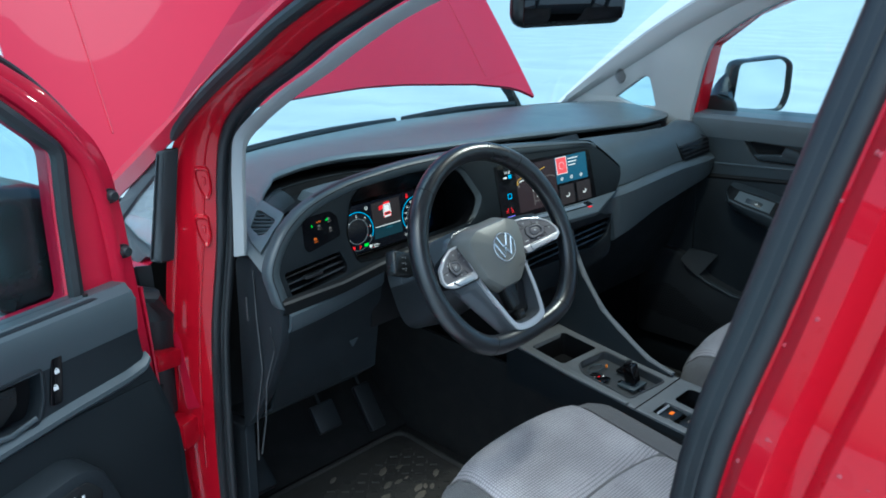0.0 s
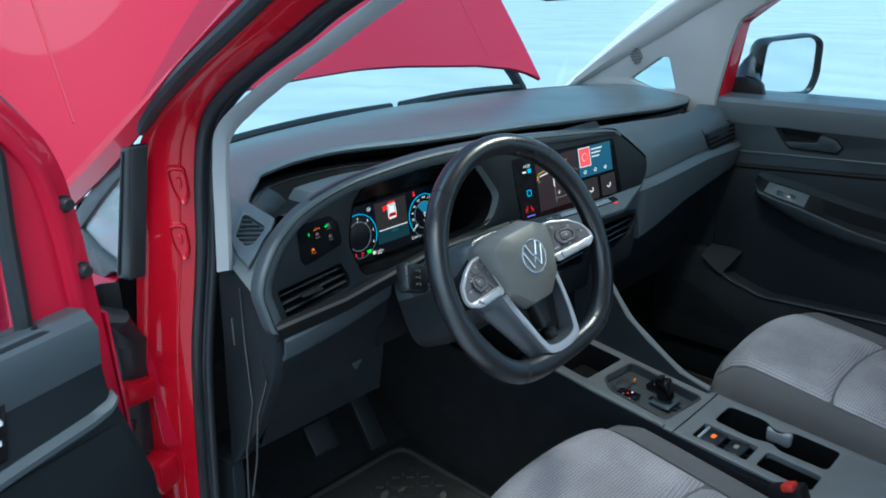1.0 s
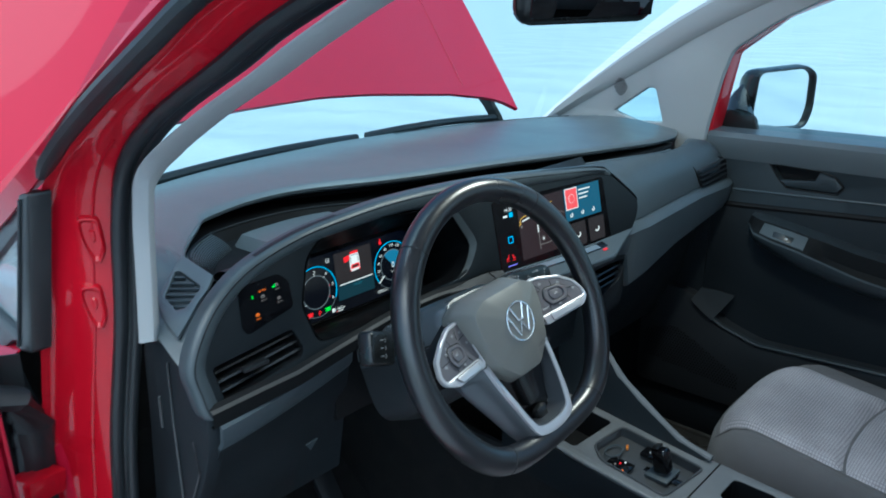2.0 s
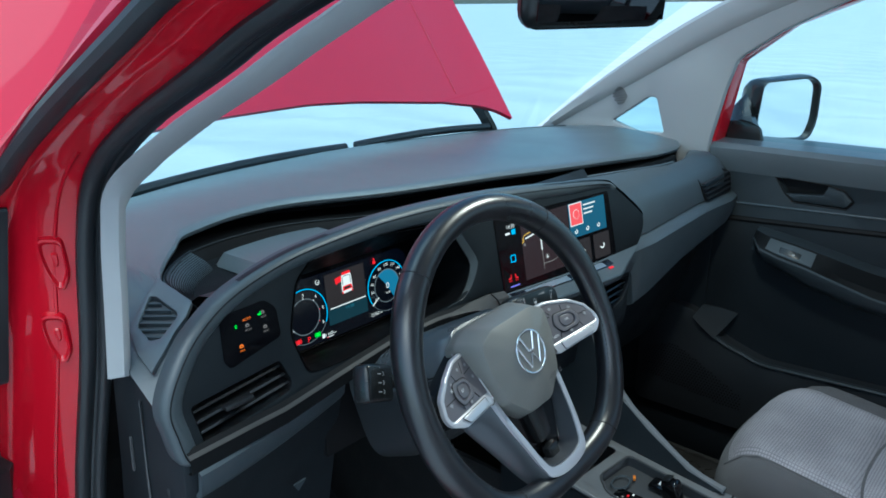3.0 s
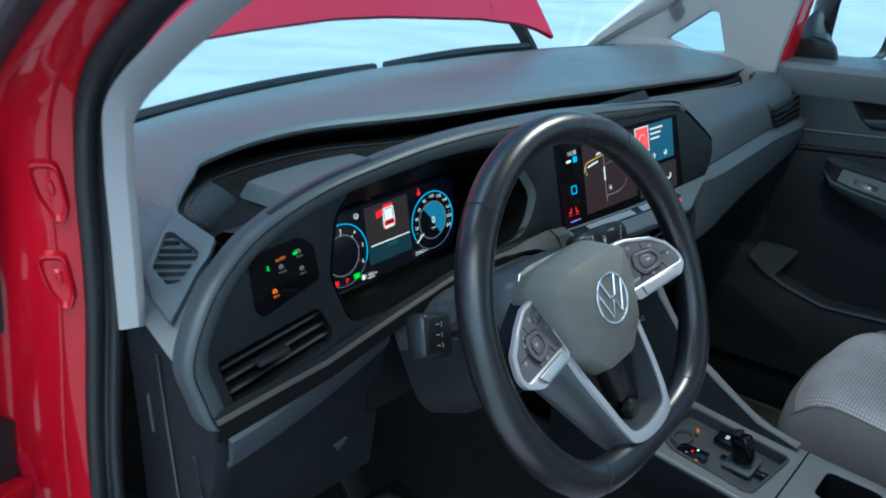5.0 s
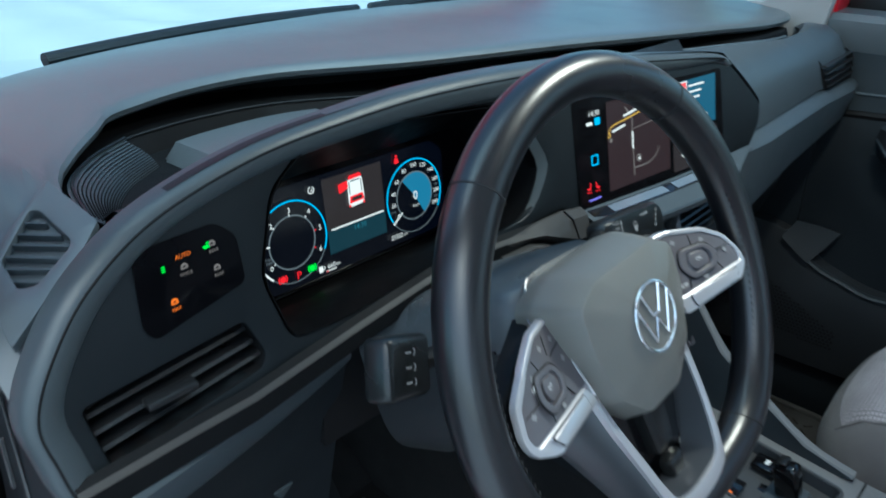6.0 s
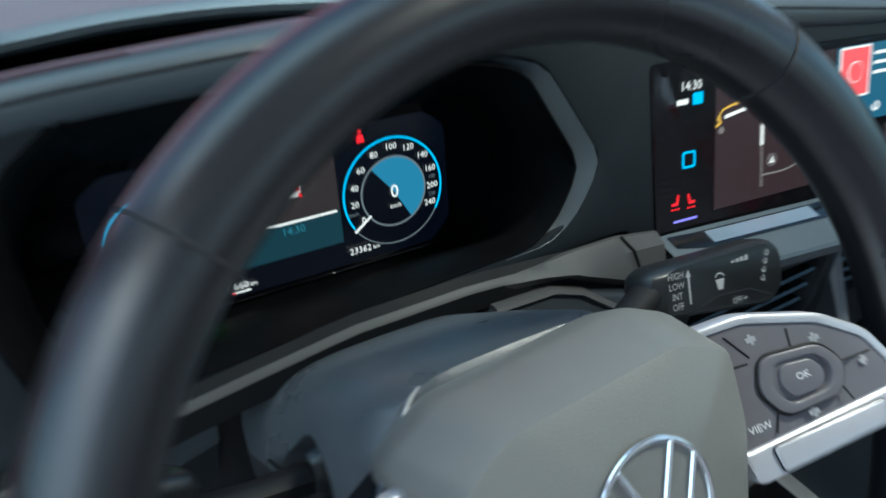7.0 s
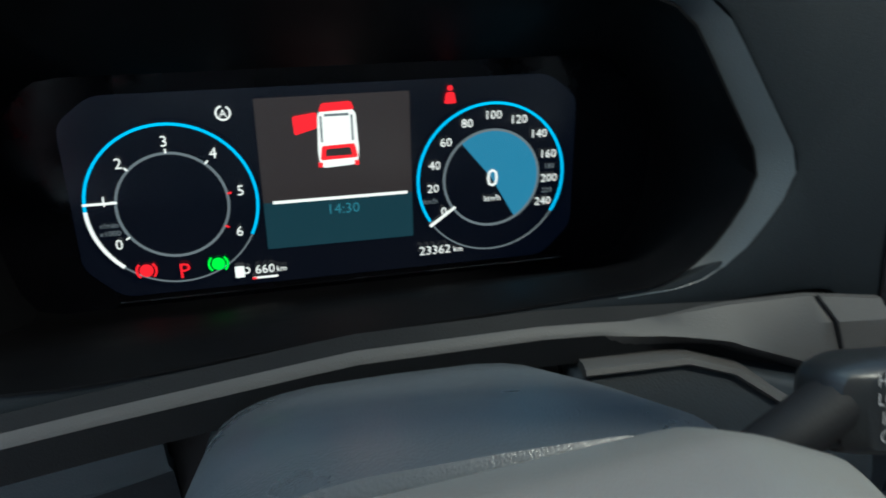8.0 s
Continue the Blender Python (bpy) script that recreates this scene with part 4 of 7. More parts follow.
part("range_bar", plate(rect(-0.0465, -0.0425, -0.0445, -0.0415), [], up(0.0034), 0.0003), L_RED, cluster)
lettering("gear_letter", "P", 0.0110, up(0.003), -0.0780, -0.0345, L_RED, cluster)
lettering("clock_echo", "14:30", 0.0075, up(0.0024), 0.001, -0.0095, L_TEAL2, cluster)


def brake_lamp(u, v, mat, s=1.0):
    part("warning_lamp", disc(u, v, 0.0032 * s, 20, up(0.003), 0.0003), mat, cluster)
    for a in (1, -1):
        part("warning_lamp", ring_plate(u, v, 0.0040 * s, 0.0050 * s, 90 * a - 48, 90 * a + 48, 10, up(0.003), 0.0003), mat, cluster)


brake_lamp(-0.0955, -0.0325, L_RED)
brake_lamp(-0.0620, -0.0325, L_GREEN)
part("pump_lamp", plate(rounded([(-0.0545, -0.0410), (-0.0500, -0.0410), (-0.0500, -0.0350), (-0.0545, -0.0350)], 0.0006), [], up(0.003), 0.0003), L_WHITE, cluster)
part("pump_lamp", ring_plate(-0.0490, -0.0375, 0.0012, 0.0018, 0, 300, 12, up(0.003), 0.0003), L_WHITE, cluster)
part("stop_lamp", ring_plate(-0.0515, 0.0415, 0.0028, 0.0036, 30, 350, 20, up(0.003), 0.0003), L_WHITE, cluster)
lettering("stop_lamp", "A", 0.0050, up(0.003), -0.0515, 0.0413, L_WHITE, cluster)
part("belt_lamp", disc(0.0565, 0.0475, 0.0014, 12, up(0.003), 0.0003), L_RED, cluster)
part("belt_lamp", plate(rounded([(0.0535, 0.0400), (0.0595, 0.0400), (0.0585, 0.0455), (0.0545, 0.0455)], 0.001), [], up(0.003), 0.0003), L_RED, cluster)
# small picture of a van with an open door
car_w = [(-0.0085, 0.012), (0.0095, 0.013), (0.0105, 0.020), (0.0095, 0.040), (-0.0085, 0.040), (-0.0095, 0.019)]
part("van_picture", plate(rounded(car_w, 0.003), [], up(0.003), 0.0003), L_WHITE, cluster)
for q in ([(-0.0080, 0.0395), (0.0090, 0.0400), (0.0075, 0.0440), (-0.0065, 0.0435)], [(-0.0085, 0.0160), (0.0098, 0.0165), (0.0085, 0.0235), (-0.0075, 0.0230)], [(-0.0200, 0.0290), (-0.0090, 0.0320), (-0.0090, 0.0395), (-0.0205, 0.0380)]):
    part("van_picture", plate(rounded(q, 0.0012), [], up(0.0034), 0.0003), L_RED, cluster)
part("van_picture", plate(rounded([(-0.0060, 0.0180), (0.0070, 0.0180), (0.0062, 0.0218), (-0.0055, 0.0215)], 0.001), [], up(0.0038), 0.0003), L_GREY, cluster)
for u in (-0.0072, 0.0076):
    part("van_picture", plate(rect(u - 0.0005, 0.0250, u + 0.0005, 0.0375), [], up(0.0034), 0.0003), L_DIM, cluster)
part("van_picture", plate(rect(-0.0055, 0.0372, 0.0062, 0.0384), [], up(0.0034), 0.0003), L_DIM, cluster)
for u in (-0.0086, 0.0090):
    part("van_picture", plate(rect(u - 0.0010, 0.0126, u + 0.0010, 0.0150), [], up(0.0034), 0.0003), L_RED, cluster)
# bright catch on the lower glass edge
part("glass_lip", tube([DISP(u, -0.0485, -0.002) for u in (-0.11, 0.0, 0.12)], 0.0006, seg=5), GLOSS, cluster)

# lower blade of the panel; lit crest painted lighter, shaded sides painted black
bl = []
for x in np.linspace(-0.73, -0.158, 32):
    z = interp(x, [-0.73, -0.60, -0.49, -0.40, -0.32, -0.20, -0.158], [1.040, 1.039, 1.049, 1.056, 1.056, 1.047, 1.040])
    y = face_y(x, z)
    g = interp(x, [-0.73, -0.45, -0.25, -0.18], [0.006, 0.002, 0, 0.020])
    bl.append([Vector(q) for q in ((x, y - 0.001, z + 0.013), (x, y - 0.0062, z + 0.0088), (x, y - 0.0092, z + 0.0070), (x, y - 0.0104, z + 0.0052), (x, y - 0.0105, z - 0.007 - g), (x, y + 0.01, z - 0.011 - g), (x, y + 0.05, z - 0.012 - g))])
part("blade_groove", sheet([r[:2] for r in bl]), PIT_SHADE, dash, sharp=50)
part("blade_crest", sheet([r[1:4] for r in bl]), LIT_TAUPE, dash, "panel edge crest, light toned into its grey", sharp=50)
part("lower_blade", sheet([r[3:] for r in bl]), PIT_SHADE, dash, "lower panel edge, shade toned in near-black", sharp=20)
# flat trim plate between the panel edge and the screen, growing out of the crest, with its joint
tp = []
for x in np.linspace(-0.300, -0.160, 26):
    z = interp(x, [-0.32, -0.20, -0.158], [1.056, 1.047, 1.040])
    y = face_y(x, z)
    c = interp(x, [-0.300, -0.270, -0.240], [0.0, 0.35, 1.0])
    crest = ((x, y - 0.0056, z + 0.0088), (x, y - 0.0090, z + 0.0068), (x, y - 0.0101, z + 0.0050), (x, y - 0.0095, z - 0.004))
    flat = ((x, 0.2085, interp(x, [-0.27, -0.20, -0.15], [1.064, 1.063, 1.055])), (x, 0.2000, interp(x, [-0.27, -0.245, -0.15], [1.061, 1.058, 1.050])), (x, 0.1935, interp(x, [-0.27, -0.245, -0.180, -0.15], [1.058, 1.055, 1.029, 1.028])), (x, 0.205, interp(x, [-0.27, -0.245, -0.180, -0.15], [1.052, 1.046, 1.018, 1.016])))
    tp.append([Vector(a).lerp(Vector(b), c) for a, b in zip(crest, flat)])
# taupe tone carries the warm lamp light on the plate
part("trim_plate", sheet(tp, 0.003, (0, 1, 0)), LIT_TAUPE, dash, "trim plate beside the screen, warm lamp light in its grey", sharp=25)
part("plate_joint", tube([(-0.196, 0.2078, 1.0632), (-0.190, 0.1992, 1.054), (-0.183, 0.1930, 1.030)], 0.0009, seg=5), BLACK, dash)

# light switch panel
LP = rounded([(-0.658, 1.166), (-0.648, 1.172), (-0.596, 1.173), (-0.582, 1.160), (-0.582, 1.126), (-0.655, 1.113), (-0.662, 1.122)], 0.006)
lights = part("light_switch_panel", plate(LP, [], lambda a, b, w: face(a, b, w - 0.0015), 0.004), DGLASS, dash, "black touch panel for the lights")
fl = lambda u, v, w=0.0: face(u, v, w - 0.002)
lettering("lamp_word", "AUTO", 0.0042, fl, -0.6240, 1.1600, L_ORANGE, lights)
for u, v in ((-0.641, 1.1555), (-0.6065, 1.1605)):
    part("lamp_icon", ring_plate(u, v, 0.0, 0.0022, 90, 270, 10, fl, 0.0004), L_GREEN, lights)
    for k in (-1, 0, 1):
        part("lamp_icon", plate(rect(u + 0.0006, v + 0.0015 * k - 0.0004, u + 0.0030, v + 0.0015 * k + 0.0004), [], fl, 0.0004), L_GREEN, lights)
for u, v, mat, word in ((-0.6245, 1.150, L_ROAD, "MODE"), (-0.6015, 1.158, L_ROAD, "REAR"), (-0.6015, 1.141, L_ROAD, "REAR"), (-0.637, 1.130, L_ORANGE, "MAX")):
    part("lamp_icon", ring_plate(u, v + 0.0022, 0.0012, 0.0026, -90, 90, 10, fl, 0.0004), mat, lights)
    part("lamp_icon", plate(rect(u - 0.0026, v + 0.0010, u + 0.0026, v + 0.0018), [], fl, 0.0004), mat, lights)
    lettering("lamp_word", word, 0.0032, fl, u, v - 0.0022, mat, lights)

# driver side main vent
vent = part("air_vent", plate(VT, [], lambda a, b, w: face(a, b, 0.045 + w), 0.004), BLACK, dash, "black main air vent")
a = resample(VT, 30, (-0.711, 1.091))
part("duct", loft([[face(q[0], q[1], 0.001) for q in a], [face(q[0], q[1], 0.046) for q in a]], True, False), BLACK, vent)
for k in range(3):
    x0, x1 = -0.7095 + 0.0025 * k, -0.588 + 0.004 * k
    z0, z1 = 1.082 - 0.0125 * k, 1.089 - 0.0115 * k
    part("slat", loft([[face(x, z + dz, w) for w, dz in ((0.006, 0.0016), (0.004, 0.0), (0.006, -0.0016), (0.030, -0.003), (0.030, 0.0))] for x, z in ((x0, z0), (x1, z1))]), VENTBL, vent)
part("slider", box(0.036, 0.012, 0.0060, pose(-0.655, 0.203, 1.0745, 0, -3, -2), 0.002), VENTBL, vent)

# side vent by the window
# set into a sloping plate between the tray and the panel rim
sv = lambda x, y, w=0.0: Vector((x, y, vent_z(x, y))) - w * Vector((-0.26, -0.24, 0.93))
HX = rounded([(-0.669, 0.3485), (-0.664, 0.343), (-0.6615, 0.302), (-0.665, 0.296), (-0.695, 0.281), (-0.705, 0.2865), (-0.703, 0.317)], 0.003)
part("vent_surround", plate(rounded([(-0.646, 0.370), (-0.640, 0.304), (-0.6587, 0.288), (-0.679, 0.278), (-0.702, 0.262), (-0.727, 0.246), (-0.724, 0.280), (-0.713, 0.318), (-0.687, 0.341)], 0.003), [HX], lambda a, b, w: sv(a, b, w - 0.004), 0.006, 0.001), SOFT, dash, "slate grey plate round the side vent")
side_vent = part("side_vent", plate(HX, [], lambda a, b, w: sv(a, b, 0.004 + w), 0.004), BLACK, dash, "black hexagonal side window vent")
for (x0, y0), (x1, y1) in (((-0.676, 0.3412), (-0.6657, 0.3294)), ((-0.6844, 0.3346), (-0.664, 0.3112)), ((-0.6909, 0.3274), (-0.6643, 0.2983)), ((-0.6989, 0.3210), (-0.6739, 0.2924)), ((-0.7023, 0.3095), (-0.6824, 0.2880)), ((-0.7039, 0.2964), (-0.6921, 0.2828))):
    part("slat", loft([[sv(x + d * 0.77, y + d * 0.64, w) for d, w in ((0.0007, -0.0025), (-0.0007, -0.0025), (-0.0009, 0.003), (0.0005, 0.003))] for x, y in ((x0, y0), (x1, y1))]), HARD, side_vent)

# knee panel and end cap
kp = []
for x in np.linspace(-0.722, -0.477, 14):
    g = 0.052 * max(0.0, (x + 0.722) / 0.245) ** 1.4
    kp.append([(x, y + g * c, z) for y, z, c in ((0.235, 1.028, 0.5), (0.186, 1.030, 1), (0.178, 1.024, 1), (0.182, 1.000, 1), (0.190, 0.990, 1), (0.226, 0.930, 0.6), (0.245, 0.885, 0.4), (0.285, 0.800, 0), (0.36, 0.745, 0), (0.48, 0.72, 0))])
# one moulding in two tones: ledge lighter where lit, panel dark as shaded
part("knee_ledge", sheet([r[:5] for r in kp], 0.006, (0, 1, 0.2)), HARD, dash, "knee ledge, light toned into its grey")
part("knee_panel", sheet([r[4:] for r in kp], 0.006, (0, 1, 0.2)), DARK, dash, "knee panel, shade toned into its dark grey")
part("knee_mark", plate(rounded([(-0.010, 0.008), (0.010, 0.010), (0.002, -0.012)], 0.002), [], frame_at((-0.559, 0.238, 0.896), (1, 0, 0), (0, -0.4, 0.9)), 0.002), HARD, dash)
cap = [(0.215, 1.095), (0.275, 1.112), (0.330, 1.10), (0.345, 0.95), (0.352, 0.75), (0.358, 0.45), (0.60, 0.45), (0.60, 0.70), (0.34, 0.75), (0.260, 0.85), (0.205, 0.955), (0.192, 1.000), (0.190, 1.04), (0.205, 1.05)]
endcap = part("end_cap", plate(rounded(cap, 0.02), [], lambda a, b, w: Vector((-0.735 - 0.10 * max(0, 1.0 - b) * 0.6 + w, a, b)), 0.02, 0.003), DARK, dash, "dark plastic dash end cover")
part("seam", tube([(-0.7375 - 0.06 * max(0, 1.0 - z), y, z) for y, z in ((0.262, 1.09), (0.272, 1.0), (0.262, 0.90), (0.292, 0.80), (0.30, 0.70))], 0.0014, seg=5), WELL, endcap)
part("seam", tube([(-0.7375 - 0.06 * max(0, 1.0 - z), y, z) for y, z in ((0.300, 1.03), (0.302, 0.985))], 0.0018, seg=5), WELL, endcap)
part("seam", tube([(-0.7375 - 0.06 * max(0, 1.0 - z), y, z) for y, z in ((0.225, 0.995), (0.215, 0.955), (0.250, 0.88), (0.262, 0.80), (0.285, 0.72))], 0.0014, seg=5), WELL, endcap)

# centre screen
ctr = lambda u, v, w=0.0: face(u, v, w - 0.002)
screen = part("centre_screen", plate(rounded([(-0.155, 1.048), (0.150, 1.032), (0.142, 1.164), (-0.160, 1.170)], 0.006), [], ctr, 0.004), GLOSS, dash, "black glass centre touchscreen")
cs = lambda h: (lambda u, v, w=0.0: face(u, v, w - 0.0024 - h))
part("map", plate(rect(-0.100, 1.058, 0.022, 1.160), [], cs(0.0), 0.0004), L_MAP, screen)
road = lambda pts, r, mat: part("map_road", tube([cs(0.0006)(u, v) for u, v in pts], r, 0.0002, 4, up=(0, 1, 0.18)), mat, screen)
road([(-0.066, 1.149), (-0.058, 1.140), (-0.054, 1.134), (-0.054, 1.119), (-0.054, 1.099), (-0.053, 1.067)], 0.0009, L_ROAD)
road([(-0.054, 1.119), (-0.054, 1.099)], 0.0016, L_WHITE)
road([(-0.098, 1.126), (-0.094, 1.131), (-0.086, 1.133), (-0.037, 1.1395), (-0.010, 1.146)], 0.0011, L_GOLD)
road([(-0.098, 1.126), (-0.096, 1.122), (-0.100, 1.120)], 0.0016, L_GOLD)
road(spline([(-0.053, 1.076), (-0.027, 1.076), (-0.009, 1.082), (-0.002, 1.092)], 5), 0.0009, L_ROAD)
road([(-0.051, 1.122), (0.003, 1.126), (0.020, 1.120)], 0.0006, L_ROAD)
for u, v, w in ((-0.092, 1.1245, 0.024), (-0.070, 1.1385, 0.030)):
    part("map_label", plate([Vector((u, v)), Vector((u + w, v + 0.16 * w)), Vector((u + w, v + 0.16 * w + 0.0024)), Vector((u, v + 0.0024))], [], cs(0.0010), 0.0003), L_WHITE, screen)
part("map_label", disc(-0.095, 1.1165, 0.0026, 12, cs(0.0008), 0.0003), L_ROAD, screen)
part("map_marker", ring_plate(-0.043, 1.086, 0.0040, 0.0048, 0, 360, 16, cs(0.0008), 0.0003), L_ROAD, screen)
part("map_marker", plate([Vector(q) for q in ((-0.0452, 1.0838), (-0.0408, 1.0838), (-0.043, 1.0888))], [], cs(0.0010), 0.0003), L_WHITE, screen)
for u, v, w, h, mat in ((-0.131, 1.1415, 0.010, 0.0035, L_WHITE), (-0.117, 1.1425, 0.009, 0.008, L_CYAN), (-0.128, 1.0565, 0.022, 0.0016, L_PURPLE)):
    part("icon", plate(rect(u - w / 2, v - h / 2, u + w / 2, v + h / 2, 0.0008), [], cs(0.0004), 0.0003), mat, screen)
for u, v, m_ in ((-0.1375, 1.069, 1), (-0.1225, 1.068, -1)):
    part("icon", plate([Vector((u + m_ * a, v + b)) for a, b in ((0.0022, 0.0075), (0.0034, 0.0070), (0.0022, -0.0002), (-0.0030, -0.0002), (-0.0034, 0.0016), (0.0008, 0.0018))], [], cs(0.0004), 0.0003), L_RED, screen)
    for k in (-1, 0, 1):
        part("icon", disc(u + 0.0028 * k, v - 0.0030, 0.0008, 8, cs(0.0004), 0.0003), L_RED, screen)
part("icon", plate(rect(-0.131, 1.0945, -0.119, 1.1065, 0.002), [rect(-0.1295, 1.0960, -0.1205, 1.1050, 0.0015)], cs(0.0004), 0.0003), L_CYAN, screen)
lettering("clock", "14:30", 0.0088, cs(0.0006), -0.124, 1.152, L_WHITE, screen)
part("media_panel", plate(rect(0.024, 1.100, 0.128, 1.160), [], cs(0.0), 0.0004), L_MEDIA, screen)
part("cover_tile", plate(rect(0.028, 1.122, 0.060, 1.158), [], cs(0.0006), 0.0003), L_TILE, screen)
part("cover_mark", disc(0.044, 1.140, 0.0082, 20, cs(0.001), 0.0003), L_WHITE, screen)
part("cover_mark", disc(0.044, 1.140, 0.0075, 20, cs(0.0013), 0.0003), L_TILE, screen)
part("cover_border", plate(rect(0.0265, 1.1205, 0.0615, 1.1595), [rect(0.028, 1.122, 0.060, 1.158)], cs(0.0006), 0.0003), L_WHITE, screen)
for k, w in enumerate((0.034, 0.028, 0.024)):
    part("text_bar", plate(rect(0.066, 1.151 - 0.0075 * k, 0.066 + w, 1.1533 - 0.0075 * k), [], cs(0.0006), 0.0003), L_WHITE, screen)
for u in (0.040, 0.072, 0.104):
    part("media_button", ring_plate(u, 1.110, 0.002, 0.004, 0, 300, 12, cs(0.0006), 0.0003), L_WHITE, screen)
for u in (0.030, 0.086):
    part("tile", plate(rect(u, 1.050, u + 0.046, 1.094, 0.003), [], cs(0.0), 0.0004), L_GREY, screen)
    part("tile_mark", ring_plate(u + 0.023, 1.072, 0.004, 0.0065, 60, 250, 14, cs(0.0006), 0.0003), L_WHITE, screen)
# sloping shelf under the screen, running out to a point, with two touch sliders
def shelf(x, f, h=0.0):
    d = interp(x, [-0.158, -0.135, 0.100, 0.212], [0.024, 0.042, 0.044, 0.002])
    zb = interp(x, [-0.158, 0.0, 0.10, 0.212], [1.050, 1.046, 1.046, 1.050])
    return Vector((x, face_y(x, zb) - 0.004 - d * f, zb - 0.36 * d * f)) + Vector((0, -0.34, 0.94)) * h


rows = []
for x in np.linspace(-0.158, 0.212, 30):
    k = min(1.0, (0.212 - x) / 0.05)
    rows.append([shelf(x, 0.0), shelf(x, 0.5), shelf(x, 0.96), shelf(x, 1.0) - Vector((0, 0, 0.002)), shelf(x, 1.0) + Vector((0, 0.002, -0.010 * k)), shelf(x, 0.8) + Vector((0, 0.0, -0.016 * k)), shelf(x, 0.0) + Vector((0, 0, -0.020 * k - 0.004))])
bar = part("touch_bar", sheet(rows), HARD, dash, "grey sloping shelf under the screen", sharp=30)
part("slider_field", sheet([[shelf(x, f, 0.0008) for f in (0.10, 0.45)] for x in np.linspace(-0.150, 0.112, 12)], 0.0006, (0, 0.3, -1)), GLOSS, bar, "glossy slider field")
for x0, x1 in ((-0.118, -0.010), (0.008, 0.090)):
    part("slider_strip", sheet([[shelf(x, f, 0.0016) for f in (0.14, 0.40)] for x in np.linspace(x0, x1, 6)], 0.0006, (0, 0.3, -1)), SLIDER, bar)
part("slider_mark", sheet([[shelf(x, f, 0.0020) for f in (0.50, 0.60)] for x in (0.088, 0.100)], 0.0006, (0, 0.3, -1)), L_RED, bar)

# centre stack below: vents and dark lower face
st = lambda u, v, w=0.0: Vector((u, 0.196 + 0.12 * (1.02 - v) + w, v))
stack_o = [(-0.17, 1.030), (0.22, 1.022), (0.262, 0.975), (0.255, 0.86), (0.10, 0.84), (-0.12, 0.84), (-0.18, 0.95)]
holes = [rounded([(0.078, 0.976), (0.236, 0.973), (0.243, 0.955), (0.232, 0.925), (0.170, 0.907), (0.082, 0.915)], 0.006), rounded([(-0.115, 0.915), (0.050, 0.907), (0.062, 0.920), (0.062, 0.976), (-0.11, 0.980), (-0.122, 0.950)], 0.006)]
part("centre_fascia", plate(rounded(stack_o, 0.015), holes, st, 0.02, 0.003), DARK, dash, "dark centre stack")
for hole in holes:
    cv = part("air_vent", plate(hole, [], lambda a, b, w: st(a, b, 0.045 + w), 0.004), BLACK, dash, "black centre air vent")
    u0, u1 = min(q[0] for q in hole), max(q[0] for q in hole)
    for k in range(3):
        z = 0.921 + 0.016 * k
        part("slat", loft([[st(x, zz + dz, w) for w, dz in ((0.006, 0.002), (0.004, 0), (0.006, -0.002), (0.03, -0.003), (0.03, 0.0))] for x, zz in ((u0 + 0.004, z), (u1 - 0.012 + 0.003 * k, z + 0.006))]), CAP, cv)
part("hazard_button", plate(rounded([(-0.008, -0.006), (0.008, -0.006), (0, 0.008)], 0.001), [], frame_at(st(0.10, 0.905, -0.002), (1, 0, 0), (0, -0.3, 1)), 0.002), L_RED, dash)
part("lower_face", sheet([[(x, 0.245, 0.86), (x, 0.26, 0.80), (x, 0.27, 0.72)] for x in (-0.10, 0.08)], 0.01, (0, 1, 0)), BLACK, dash)

# passenger side
ledge_z = lambda x: interp(x, [0.22, 0.36, 0.54, 0.72], [1.032, 1.040, 1.049, 1.046])
under_z = lambda x: interp(x, [0.15, 0.238, 0.252, 0.45, 0.66, 0.74], [0.984, 0.978, 0.905, 0.950, 0.978, 0.984])
rows, ledge = [], []
for x in [0.150, 0.19, 0.236, 0.240, 0.252] + list(np.linspace(0.262, 0.736, 30)):
    y, z = lip(x)
    g = interp(x, [0.20, 0.30, 0.68, 0.736], [0.012, 0.0, 0.0, 0.010])
    e = 0.020 * max(0.0, (x - 0.66) / 0.076) ** 2
    zl = ledge_z(x)
    s0 = interp(x, [0.55, 0.62], [0.0, 1.0])
    rows.append([(x, y - 0.020, z - 0.045 + 0.02 * s0), (x, y - 0.026, z - 0.030 + 0.016 * s0 - e), (x, y - 0.040, z - 0.022 + 0.010 * s0 - e), (x, 0.250 + g, 1.152 - e), (x, 0.228 + g, 1.138 - 0.8 * e), (x, 0.208 + g, 1.105 - 0.3 * e), (x, 0.200 + g, zl + 0.012)])
    ledge.append([(x, 0.203 + g, zl + 0.010), (x, 0.186 + g, zl + 0.004), (x, 0.178 + g, zl - 0.004), (x, 0.182 + g, (zl + under_z(x)) / 2), (x, 0.190 + g, under_z(x) + 0.006), (x, 0.198 + g, under_z(x)), (x, 0.26, under_z(x) - 0.004)])
part("passenger_panel", sheet(rows), HARD, dash, "smooth grey passenger dash panel")
part("passenger_ledge", sheet(ledge), HARD, dash, "grey ledge along the passenger dash")
part("shelf_strip", tube([Vector((x, lip(x)[0] - 0.012, lip(x)[1] - 0.028)) for x in np.linspace(0.18, 0.56, 14)], 0.0025, 0.002, 6), SOFT, dash)
glove = [[(x, 0.25, under_z(x)), (x, 0.262, under_z(x) - 0.02), (x, 0.30, 0.80), (x, 0.36, 0.66), (x, 0.60, 0.62)] for x in np.linspace(0.12, 0.74, 8)]
part("glovebox", sheet(glove, 0.008, (0, 1, 0)), DARK, dash, "dark glovebox under the dash")
